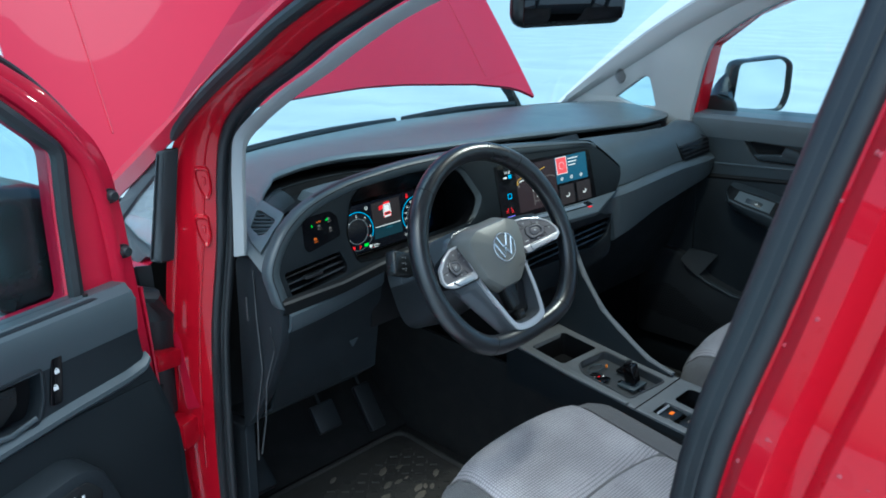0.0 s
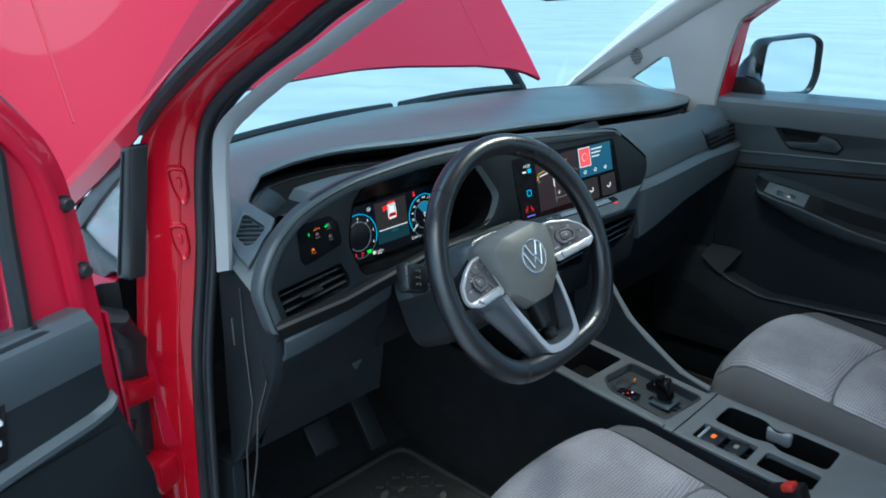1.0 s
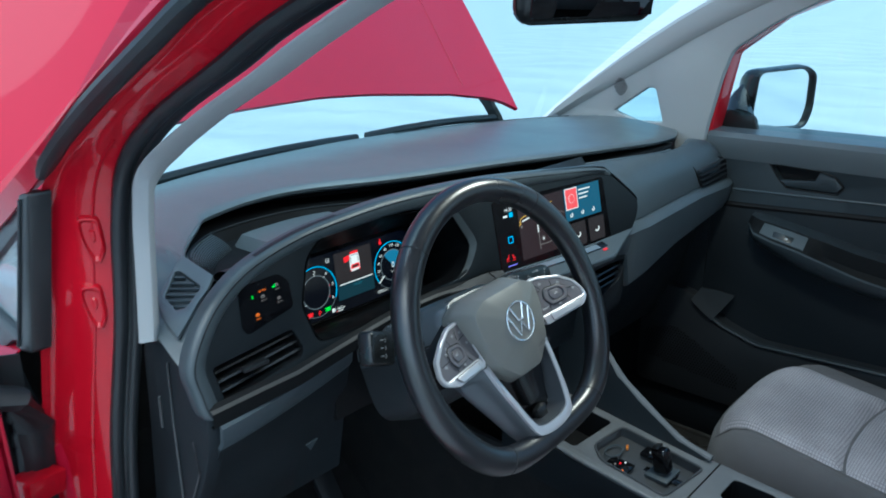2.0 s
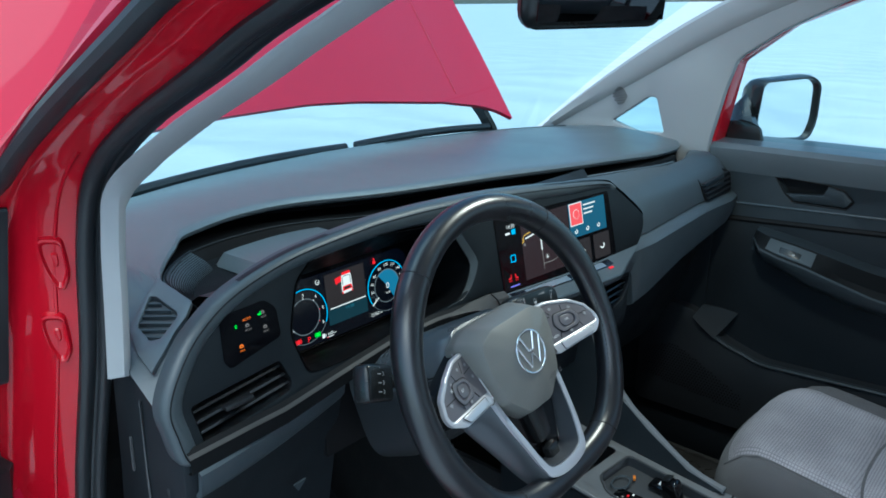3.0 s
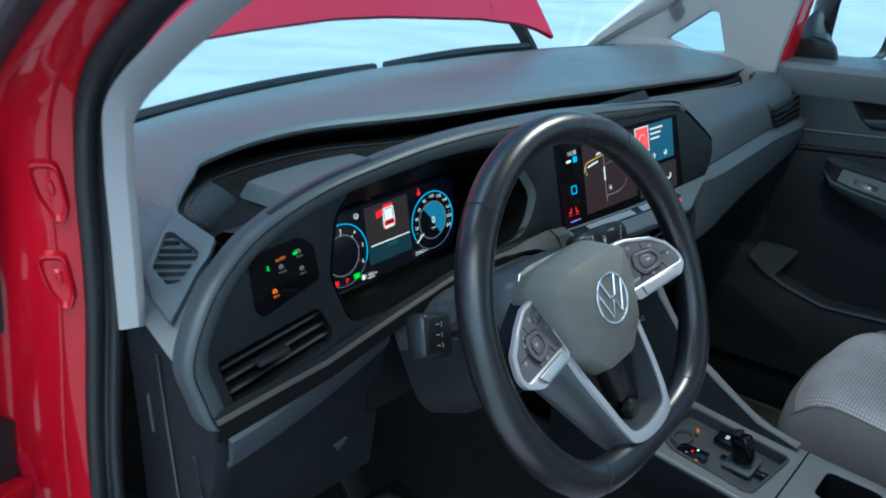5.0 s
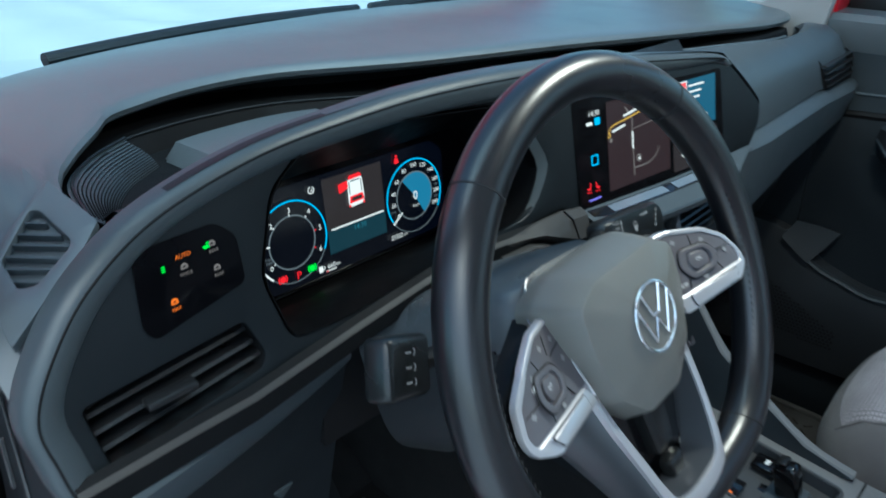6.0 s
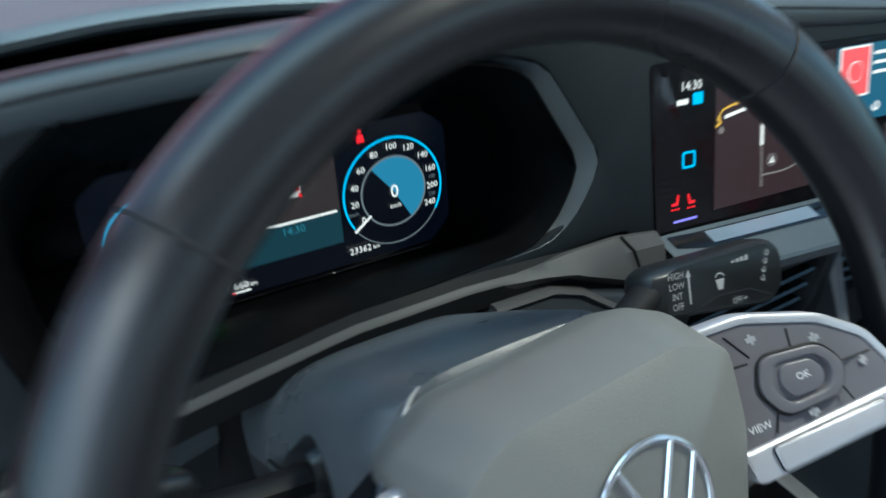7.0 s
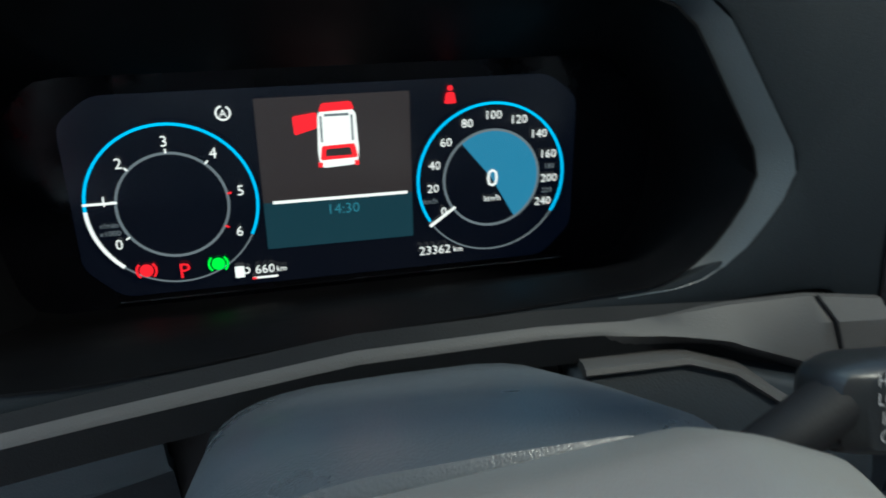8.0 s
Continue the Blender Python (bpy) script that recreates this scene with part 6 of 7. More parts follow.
bin_o = rounded([(-0.070, -0.250), (-0.018, -0.250), (-0.018, -0.345), (-0.070, -0.345)], 0.008)
part("top_panel", plate(outl, [shift_o, tray_o, cup_o, sw_o, bin_o], top_c, 0.012, 0.002), CONS, console, "mid grey console top")
for name, o, depth, mat_ in (("shift_well", shift_o, 0.018, WELL), ("tray_well", tray_o, 0.06, BLACK), ("cup_well", cup_o, 0.075, BLACK), ("switch_well", sw_o, 0.028, BLACK), ("bin_well", bin_o, 0.06, BLACK)):
    wall = loft([[top_c(q[0], q[1], 0.002) for q in o], [top_c(q[0] * 0.96 + 0.001, q[1], depth) for q in o]], True, False)
    base_ = plate([Vector((q[0] * 0.96 + 0.001, q[1])) for q in o], [], lambda a, b, w, d=depth: top_c(a, b, d + w), 0.003)
    part(name, join(wall, base_), mat_, console)
part("joint_line", tube([top_c(u, -0.100 + 0.01 * abs(u), -0.0005) for u in (-0.090, -0.04, 0.04, 0.090)], 0.0014, seg=5), BLACK, console)
part("shift_frame", tube([top_c(q[0], q[1], -0.001) for q in shift_o], 0.0026, 0.0022, 6, True), WELL, console)
for x in (-0.093, 0.094):
    part("side_wall", sheet([[(x, y, CZ(y) - 0.004), (x * 1.03, y, CZ(y) - 0.03), (x * 1.02, y, 0.42)] for y in (-0.52, -0.2, 0.05, 0.26)], 0.006, (-x, 0, 0)), DARK, console)
part("side_rail", tube([Vector((-0.090, y, CZ(y) + 0.003)) for y in (-0.08, 0.08, 0.24)], 0.005, 0.004, 8), CONS, console)
# rising strut on the passenger side
sp_y = [(-0.085, 0.690), (-0.02, 0.706), (0.06, 0.756), (0.112, 0.795), (0.170, 0.872), (0.205, 0.950), (0.215, 0.99)]
part("strut_rail", tube(spline([Vector((0.084, y, z)) for y, z in sp_y], 4), 0.008, 0.006, 8), CONS, console, "grey rising rail")
part("cup_divider", box(0.022, 0.046, 0.030, pose(0.068, -0.237, CZ(-0.237) - 0.018, 0, 0, 0), 0.006, 3), TRIM, console, "pale cupholder divider")
part("strut_panel", plate([Vector(q) for q in sp_y] + [Vector((0.29, 0.99)), Vector((0.30, 0.70)), Vector((0.0, 0.66))], [], lambda a, b, w: Vector((0.076 + w, a, b)), 0.014), ARM, console, "dark strut side panel")
part("stack_back", sheet([[(x, 0.235, 0.722), (x, 0.250, 0.80), (x, 0.245, 0.86)] for x in (-0.088, 0.078)], 0.01, (0, 1, 0)), BLACK, console)
# gear selector and switches
sel = part("gear_selector", box(0.024, 0.030, 0.046, pose(0.002, -0.028, CZ(-0.03) + 0.016, -14, 0, 0), 0.006, 3), GLOSS, console, "stubby black gear selector")
part("selector_cap", box(0.020, 0.012, 0.004, pose(0.002, -0.018, CZ(-0.03) + 0.0405, -14), 0.0015), CAP, sel)
part("selector_slot", box(0.016, 0.12, 0.003, pose(0.002, -0.01, CZ(-0.03) - 0.0165), 0.001), GLOSS, console)
part("selector_base", box(0.052, 0.045, 0.006, pose(0.004, -0.03, CZ(-0.03) - 0.012), 0.002), HARD, console)
gear_p = part("gear_display", box(0.040, 0.046, 0.006, pose(-0.036, 0.036, CZ(0.03) - 0.012), 0.002), GLOSS, console, "dark gear indicator with lit letters")
for k, mat_ in enumerate((L_WHITE, L_ROAD, L_RED, L_WHITE)):
    part("gear_lamp", box(0.004, 0.003, 0.0008, pose(-0.046 + 0.008 * k, 0.048 - 0.006 * k, CZ(0.03) - 0.0085)), mat_, gear_p)
part("gear_lamp", box(0.004, 0.004, 0.0008, pose(-0.048, 0.022, CZ(0.03) - 0.0085)), L_ORANGE, gear_p)
key = part("start_button", box(0.030, 0.040, 0.008, pose(0.036, 0.006, CZ(0.0) - 0.008), 0.003), GLOSS, console, "black engine start button")
part("button_mark", box(0.010, 0.006, 0.0008, pose(0.036, 0.008, CZ(0) - 0.0035)), MARK, key)
part("coin_ring", tube([(-0.005 + 0.022 * math.cos(t), 0.064 + 0.014 * math.sin(t), CZ(0.06) - 0.010) for t in np.linspace(0, 2 * math.pi, 20)[:-1]], 0.0016, seg=6, closed=True), HARD, console)
part("coin_lamp", box(0.010, 0.005, 0.006, pose(0.022, 0.052, CZ(0.05) - 0.010, 0, 0, 30), 0.001), ORANGE, console)
for y, m2 in ((-0.158, L_ORANGE), (-0.202, L_ROAD)):
    b = part("rocker_switch", box(0.046, 0.034, 0.010, pose(-0.043, y, CZ(y) - 0.008, 6 if y > -0.18 else 0), 0.002), CAP, console, "black console switch")
    part("switch_lamp", box(0.012, 0.008, 0.0008, pose(-0.043, y, CZ(y) - 0.002)), m2, b)
part("switch_edge", box(0.046, 0.005, 0.006, pose(-0.043, -0.138, CZ(-0.138) - 0.004, 20), 0.001), SATIN, console)

belt = thing("seat_belt_buckle", "black belt buckle with red release button", "seat belt buckle")
part("shell", box(0.036, 0.06, 0.10, pose(-0.104, -0.335, 0.635, -25, 8), 0.008), BLACK, belt)
part("release", box(0.026, 0.020, 0.012, pose(-0.110, -0.323, 0.687, -25, 8), 0.003), BUCKLE, belt, "red release button")


# ---- seats ----
def seat(cx, zt, hw_, dy):
    t = thing("front_seat", "grey waffle cloth car seat with plain bolsters", "seat", "front seats")

    def surf(u, v):
        """u across -1..1, v from front 0 to back 1"""
        x = hw_ * u
        y = 0.075 - 0.56 * v - 0.05 * abs(u) ** 4 * (1 - v) - 0.035 * u * u
        side = max(0.0, (abs(u) - 0.70) / 0.30)
        z = zt - 0.075 * v + 0.020 * math.sin(math.pi * min(1, side)) * (0.6 + 0.4 * v) - 0.05 * side ** 3
        nose = max(0.0, 1 - v / 0.16)
        z -= 0.055 * nose ** 2.4
        return Vector((x, y, z))

    def drop(p, k):
        return Vector((p[0] * (1 + 0.01 * k), p[1] + 0.01, p[2] - k))

    # bolsters and base shell
    rows = []
    for i in range(33):
        u = -1 + 2 * i / 32
        top_ = [surf(u, v) for v in np.linspace(0, 1, 17)]
        f = top_[0]
        rows.append([Vector((f[0], f[1] - 0.05, zt - 0.24)), Vector((f[0], f[1] + 0.005, zt - 0.18)), Vector((f[0], f[1] + 0.014, zt - 0.11)), Vector((f[0], f[1] + 0.008, zt - 0.075))] + top_)
    edge_l = [Vector((p[0] - 0.012, p[1], p[2] - 0.16 if k > 3 else p[2])) for k, p in enumerate(rows[0])]
    edge_r = [Vector((p[0] + 0.012, p[1], p[2] - 0.16 if k > 3 else p[2])) for k, p in enumerate(rows[-1])]
    part("cushion", sheet([edge_l] + rows + [edge_r]), PLAIN, t, "plain dark grey seat cushion", sharp=70)
    for v0, v1, c in ((0.015, 0.449, 0.0), (0.453, 0.97, 0.0)):
        pan = []
        for i in range(23):
            u = -0.70 + 1.40 * i / 22
            row = []
            for v in np.linspace(v0, v1, 14):
                p = surf(u, v)
                ee = min(1, min(abs(u + 0.70), abs(0.70 - u)) / 0.10, (v - v0) / 0.03, (v1 - v) / 0.03)
                row.append(p + Vector((0, 0, 0.014 * math.sqrt(max(0, 1 - (1 - ee) ** 2)) - 0.001)))
            pan.append(row)
        part("cushion_insert", sheet(pan), CLOTH, t, "waffle cloth insert", sharp=80)
    for s in (-1, 1):
        part("piping", tube([surf(s * 0.705, v) + Vector((0, 0, 0.002)) for v in np.linspace(0.0, 0.96, 18)], 0.0020, seg=6), PLAIN, t)
    # backrest
    rings = []
    for k in range(13):
        f = k / 12
        y = -0.50 - 0.22 * f
        z = zt - 0.05 + 0.62 * f
        w_ = 0.255 - 0.05 * f * f
        rings.append([Vector((w_ * math.copysign(abs(math.cos(a)) ** 0.6, math.cos(a)), y + 0.07 * math.copysign(abs(math.sin(a)) ** 0.8, math.sin(a)) * (1 - 0.35 * f), z + 0.02 * math.sin(a))) for a in np.linspace(0, 2 * math.pi, 29)[:-1]])
    part("backrest", loft(rings), CLOTH, t, sharp=60)
    part("seat_base", box(0.44, 0.42, 0.22, pose(0, -0.20, zt - 0.27), 0.02), BLACK, t, "black plastic seat base")
    t.matrix_basis = pose(cx, dy, 0)
    return t


seat(-0.335, 0.692, 0.248, -0.006)
seat(0.437, 0.672, 0.240, -0.062)


# ---- passenger door, closed ----
pdoor = thing("passenger_door", "dark grey closed front passenger door with armrest", "car door")
dp = lambda u, v, w=0.0: Vector((0.742 - 0.05 * (v - 1.0) * (v > 1.0) + 0.02 * (1.0 - v) * (v < 1.0) + w, u, v))
HND = rounded([(0.107, 1.103), (-0.011, 1.096), (-0.045, 1.088), (-0.066, 1.065), (-0.052, 1.0465), (0.060, 1.0455), (0.080, 1.064)], 0.004)
panel_o = rounded([(0.40, 0.44), (0.40, 0.70), (0.285, 0.80), (0.262, 1.00), (0.265, 1.156), (-0.62, 1.162), (-0.62, 0.44)], 0.012)
part("upper_panel", plate(panel_o, [HND], dp, 0.03, 0.006), ARM, pdoor, "dark grained door panel")
part("handle_recess", plate(HND, [], lambda a, b, w: dp(a, b, 0.028 + w), 0.004), BLACK, pdoor)
part("door_handle", plate(rounded([(0.079, 1.063), (0.0, 1.071), (-0.009, 1.093), (-0.043, 1.0855), (-0.062, 1.065), (-0.050, 1.050), (0.061, 1.049)], 0.003), [], lambda a, b, w: dp(a, b, 0.0025 + w + 0.10 * max(0.0, b - 1.062)), 0.012, 0.002), ARM, pdoor, "dark grey inner door handle")
part("handle_surround", tube([dp(q[0], q[1], 0.0) for q in HND], 0.0016, seg=6, closed=True), BLACK, pdoor)
part("belt_rail", sheet([[dp(y, 1.100, -0.001), dp(y, 1.135, -0.010), dp(y, 1.155, -0.008), dp(y, 1.166, 0.004), dp(y, 1.169, 0.05), dp(y, 1.170, 0.125)] for y in np.linspace(0.262, -0.62, 12)], 0.004, (1, 0, 0)), SOFT, pdoor, "slate grey soft belt rail")
# ridge toned lighter than the panel for its lit line
part("ridge", tube([dp(y, 1.024 + 0.045 * (0.20 - y), 0.0) for y in np.linspace(0.258, -0.60, 10)], 0.0035, 0.003, 8), HARD, pdoor)
# black roll stands in for the shade of the groove
part("groove", tube([dp(y, 0.984 + 0.060 * (0.20 - y), 0.001) for y in np.linspace(0.258, -0.60, 10)], 0.008, 0.008, 8), BLACK, pdoor)
part("lower_panel", plate(rounded([(0.262, 0.80), (0.262, 0.976), (-0.60, 1.026), (-0.60, 0.46), (0.30, 0.46), (0.30, 0.78)], 0.01), [], lambda a, b, w: dp(a, b, w - 0.003), 0.006, 0.001), DARK, pdoor, "near-black lower door panel")
# armrest: sloping top with a switch plate and a pull hollow
e_z = lambda y: interp(y, [-0.55, -0.25, -0.144, -0.067, -0.007, 0.054, 0.100, 0.118], [0.862, 0.868, 0.883, 0.903, 0.919, 0.931, 0.945, 0.955])
u_z = lambda y: interp(y, [-0.55, -0.25, -0.126, -0.045, 0.024, 0.093, 0.118], [0.905, 0.912, 0.927, 0.944, 0.958, 0.968, 0.971])
l_z = lambda y: interp(y, [-0.55, -0.25, -0.104, -0.010, 0.101, 0.118], [0.835, 0.840, 0.859, 0.882, 0.925, 0.945])
inner_, cup_, front_ = [], [], []
for y in [0.128, 0.121] + list(np.linspace(0.112, -0.55, 44)):
    k = interp(y, [0.100, 0.128], [0.0, 0.045])
    d = interp(y, [-0.31, -0.285, -0.060, -0.030], [0.0, 0.030, 0.030, 0.0])
    a, b = Vector((0.700 + 0.5 * k, y, u_z(y))), Vector((0.661 + k, y, e_z(y) + 0.003))
    inner_.append([Vector((0.745, y, u_z(y) + 0.006)), Vector((0.708 + 0.5 * k, y, u_z(y) + 0.002)), a])
    cup_.append([a, a.lerp(b, 0.12) - Vector((0, 0, d)), a.lerp(b, 0.88) - Vector((0, 0, d)), b])
    front_.append([b, Vector((0.656 + k, y, e_z(y))), Vector((0.656 + k, y, e_z(y) - 0.005)), Vector((0.662 + k, y, l_z(y) + 0.008)), Vector((0.670 + k, y, l_z(y))), Vector((0.70, y, l_z(y) - 0.018)), Vector((0.745, y, l_z(y) - 0.022))])
arm = part("armrest", join(sheet(inner_), sheet(front_)), ARM, pdoor, "dark armrest with a sloping top")
# hollow painted black for its shade
part("pull_cup", sheet(cup_), PIT_SHADE, arm)
a_at = lambda y, f, h: Vector((0.700, y, u_z(y))).lerp(Vector((0.661, y, e_z(y) + 0.003)), f) + Vector((-0.6, 0, 0.8)) * h
part("switch_plate", sheet([[a_at(y, 0.10, 0.0), a_at(y, 0.12, 0.0016), a_at(y, 0.88, 0.0016), a_at(y, 0.90, 0.0)] for y in np.linspace(0.085, -0.018, 10)]), RIM, arm, "window switch plate")
part("window_switch", sheet([[a_at(y, 0.42, 0.001), a_at(y, 0.46, h), a_at(y, 0.74, h * 0.6), a_at(y, 0.78, 0.001)] for y, h in ((0.058, 0.001), (0.054, 0.004), (0.030, 0.005), (0.012, 0.003), (0.008, 0.001))]), CAP, arm, "black window switch")
part("switch_lamp", box(0.004, 0.006, 0.003, Matrix.Translation(a_at(0.024, 0.66, 0.004)), 0.0008), MARK, arm)
pk = [(0.40, 0.700), (0.357, 0.727), (0.327, 0.744), (0.245, 0.735), (0.185, 0.676), (0.112, 0.652), (0.07, 0.642), (0.0, 0.645), (-0.30, 0.66), (-0.55, 0.66), (-0.55, 0.46), (0.40, 0.44)]
pocket = part("door_pocket", plate(rounded(pk, 0.03), [], lambda a, b, w: Vector((0.695 + 0.04 * (0.44 < b) * (b - 0.44) + w, a, b)), 0.06, 0.008), EDGE, pdoor, "dark door pocket")
part("pocket_rail", tube(spline([Vector((0.695 + 0.04 * (z - 0.44), y, z)) for y, z in pk[3:10]], 4), 0.008, 0.006, 8), ARM, pocket)
part("pocket_corner", sheet([[(0.690, 0.250, 0.722), (0.688, 0.219, 0.700), (0.690, 0.190, 0.680)], [(0.700, 0.240, 0.742), (0.708, 0.205, 0.725), (0.708, 0.170, 0.712)], [(0.708, 0.232, 0.758), (0.718, 0.190, 0.755), (0.726, 0.150, 0.748)]], 0.004, (1, 0, 0)), DARK, pocket, "dark grey pocket corner")
sg = bmesh.new()
for i in range(34):
    for j in range(19):
        u, v = 0.378 - 0.008 * i - 0.004 * (j % 2), 0.497 + 0.0075 * j
        if v < interp(u, [0.10, 0.293, 0.378], [0.535, 0.632, 0.600]) and v > interp(u, [0.10, 0.378], [0.497, 0.525]):
            bmesh.ops.create_cone(sg, segments=5, radius1=0.0022, radius2=0.0022, depth=0.002, cap_ends=True, matrix=Matrix.Translation((0.6935 + 0.04 * (v - 0.44), u, v)) @ pose(0, 0, 0, 0, 90))
tagged(part("speaker_grille", sg, BLACK, pocket, "fine round speaker grille"), kind="stuff")
win = part("window_pane", sheet([[(0.800 - 0.10 * (z - 1.15), y, z) for y in (0.27 - 0.75 * max(0, z - 1.36) - 0.2 * (z - 1.15), -0.3, -0.62)] for z in (1.13, 1.36, 1.60)]), SIDE, pdoor, "clear side window")
win.visible_shadow = False
part("outer_skin", sheet([[(0.875 - 0.25 * max(0, z - 1.0), y, z) for y in (0.44, -0.1, -0.62)] for z in (0.40, 0.7, 1.0, 1.14)], 0.004, (-1, 0, 0)), RED, pdoor, "red outer door skin")

# outside mirrors
def mirror_shell(o, u, width, height, depth):
    """Shell behind a glass whose frame has origin o and right vector u."""
    f = frame_at(o, u, (0, 0, 1))
    q = rounded([(-width / 2, -height / 2 + 0.01), (width / 2 - 0.02, -height / 2), (width / 2, -height / 2 + 0.045), (width / 2, height / 2 - 0.02), (width / 2 - 0.03, height / 2), (-width / 2 + 0.015, height / 2 - 0.005)], 0.022, 5)
    rings = [[f(a * k, b * k, w) for a, b in q] for k, w in ((0.93, 0.012), (0.97, -0.004), (1.02, -0.006), (1.06, 0.004), (1.08, 0.03), (1.02, depth * 0.6), (0.82, depth * 0.92), (0.45, depth))]
    return f, q, rings


pm = thing("door_mirror", "black outside door mirror, passenger side", "door mirror", "outside mirrors")
f, q, rings = mirror_shell((0.945, 0.166, 1.226), (0.905, -0.426, 0), 0.205, 0.158, 0.085)
part("shell", loft(rings, True, False), CAP, pm)
part("glass", plate([Vector((a * 0.94, b * 0.94)) for a, b in q], [], lambda a, b, w: f(a, b, 0.006 + w), 0.003), MIRROR, pm, "clear mirror glass")
part("arm", loft([[(0.80, 0.22 + 0.05 * math.cos(t), 1.185 + 0.030 * math.sin(t)) for t in np.linspace(0, 2 * math.pi, 13)[:-1]], [(0.86, 0.245 + 0.03 * math.cos(t), 1.205 + 0.05 * math.sin(t)) for t in np.linspace(0, 2 * math.pi, 13)[:-1]], [(0.90, 0.225 + 0.03 * math.cos(t), 1.222 + 0.070 * math.sin(t)) for t in np.linspace(0, 2 * math.pi, 13)[:-1]]]), CAP, pm)
part("base", plate(rounded([(0.275, 1.15), (0.16, 1.15), (0.175, 1.20), (0.24, 1.215)], 0.01), [], lambda a, b, w: Vector((0.795 + w, a, b)), 0.012, 0.003), CAP, pm)

# ---- driver door, open ----
ddoor = thing("driver_door", "red driver door standing wide open, dark inner trim", "car door")
d_dir = Vector((-0.9623, -0.2721, 0)).normalized()
d_in = Vector((0.2721, -0.9623, 0)).normalized()
dd = lambda s, z, w=0.0: Vector((-0.908, 0.257, 0)) + d_dir * s + Vector((0, 0, z)) - d_in * w
win_o = rounded([(0.106, 1.120), (0.098, 1.25), (0.088, 1.345), (0.18, 1.436), (0.35, 1.525), (0.60, 1.590), (0.94, 1.60), (0.99, 1.12)], 0.015)
fr_o = rounded([(-0.012, 0.42), (-0.006, 1.10), (-0.003, 1.225), (0.004, 1.300), (0.020, 1.348), (0.085, 1.432), (0.165, 1.495), (0.33, 1.585), (0.60, 1.655), (0.98, 1.675), (1.06, 1.60), (1.08, 0.9), (1.02, 0.42)], 0.02)
part("frame", plate(fr_o, [win_o], lambda a, b, w: dd(a, b, 0.046 + w), 0.05, 0.012), RED, ddoor, "glossy red door frame")
# pressed step and outer flange round the frame
FOLD = [(0.030, 1.11), (0.032, 1.22), (0.040, 1.295), (0.056, 1.335), (0.115, 1.412), (0.19, 1.470), (0.34, 1.555), (0.60, 1.625), (0.97, 1.645)]
part("frame_fold", tube([dd(q[0], q[1], 0.044) for q in spline([Vector(p) for p in FOLD], 5)], 0.012, 0.006, 10, up=tuple(d_in)), RED, ddoor)
FLANGE = [(-0.004, 1.02), (-0.002, 1.225), (0.005, 1.302), (0.022, 1.352), (0.085, 1.436), (0.165, 1.499), (0.33, 1.589), (0.60, 1.659), (0.97, 1.679)]
part("frame_flange", tube([dd(q[0], q[1], 0.086) for q in spline([Vector(p) for p in FLANGE], 5)], 0.010, 0.010, 10, up=tuple(d_in)), RED, ddoor)
part("flange_seal", tube([dd(q[0] + 0.004, q[1] + 0.002, 0.070) for q in spline([Vector(p) for p in FLANGE[3:]], 5)], 0.005, 0.005, 8, up=tuple(d_in)), RUBBER, ddoor, "black rubber seal")
part("window_seal", tube([dd(q[0], q[1], 0.042) for q in win_o], 0.011, 0.011, 8, True, up=tuple(d_in)), RUBBER, ddoor, "black rubber window channel")
pn = part("window_pane", plate(win_o, [], lambda a, b, w: dd(a, b, 0.07 + w), 0.003), SIDE, ddoor)
pn.visible_shadow = False
for s, z in ((0.0195, 1.261), (0.014, 1.171)):
    st_ = part("rubber_stop", tube([dd(s, z, 0.048), dd(s, z, 0.036), dd(s, z, 0.032)], 0.0090, 0.0090, 18, up=(0, 0, 1), scale=[1.0, 1.0, 0.75]), RUBBER, ddoor, "black rubber stop")
    part("collar", tube([dd(s, z, 0.046), dd(s, z, 0.043)], 0.0115, 0.0115, 18, up=(0, 0, 1)), RUBBER, st_)
in_o = rounded([(0.003, 0.711), (-0.006, 0.80), (-0.004, 0.865), (0.025, 0.978), (0.038, 1.018), (0.042, 1.118), (0.10, 1.132), (1.02, 1.132), (1.02, 0.45), (0.12, 0.45), (0.02, 0.60)], 0.010)
hd_o = rounded([(0.200, 1.066), (0.206, 1.020), (0.220, 0.990), (0.330, 1.000), (0.385, 1.030), (0.300, 1.062)], 0.010)
part("inner_trim", plate(in_o, [hd_o], lambda a, b, w: dd(a, b, 0.004 + w), 0.036, 0.006), DARK, ddoor, "dark grained inner trim")
part("belt_rail", sheet([[dd(s, 1.060, 0.003), dd(s, 1.085, -0.003), dd(s, 1.112, -0.006), dd(s, 1.124, -0.002), dd(s, 1.134, 0.014), dd(s, 1.130, 0.055)] for s in np.linspace(0.044, 1.0, 14)], 0.004, -d_in), HARD, ddoor, "slate grey soft belt rail")
part("rail_end", sheet([[dd(0.044, 1.060, 0.003), dd(0.044, 1.112, -0.006), dd(0.044, 1.134, 0.014), dd(0.044, 1.130, 0.055)], [dd(0.040, 1.060, 0.010), dd(0.039, 1.108, 0.006), dd(0.039, 1.126, 0.020), dd(0.039, 1.122, 0.055)], [dd(0.040, 1.040, 0.042), dd(0.038, 1.090, 0.042), dd(0.038, 1.110, 0.044), dd(0.038, 1.115, 0.055)]], 0.002, -d_dir), HARD, ddoor)
part("rail_pin", tube([dd(0.105, 1.133, 0.020), dd(0.105, 1.137, 0.020)], 0.004, 0.004, 12, up=tuple(d_in)), CAP, ddoor)
part("handle_recess", plate(hd_o, [], lambda a, b, w: dd(a, b, 0.034 + w), 0.003), BLACK, ddoor)
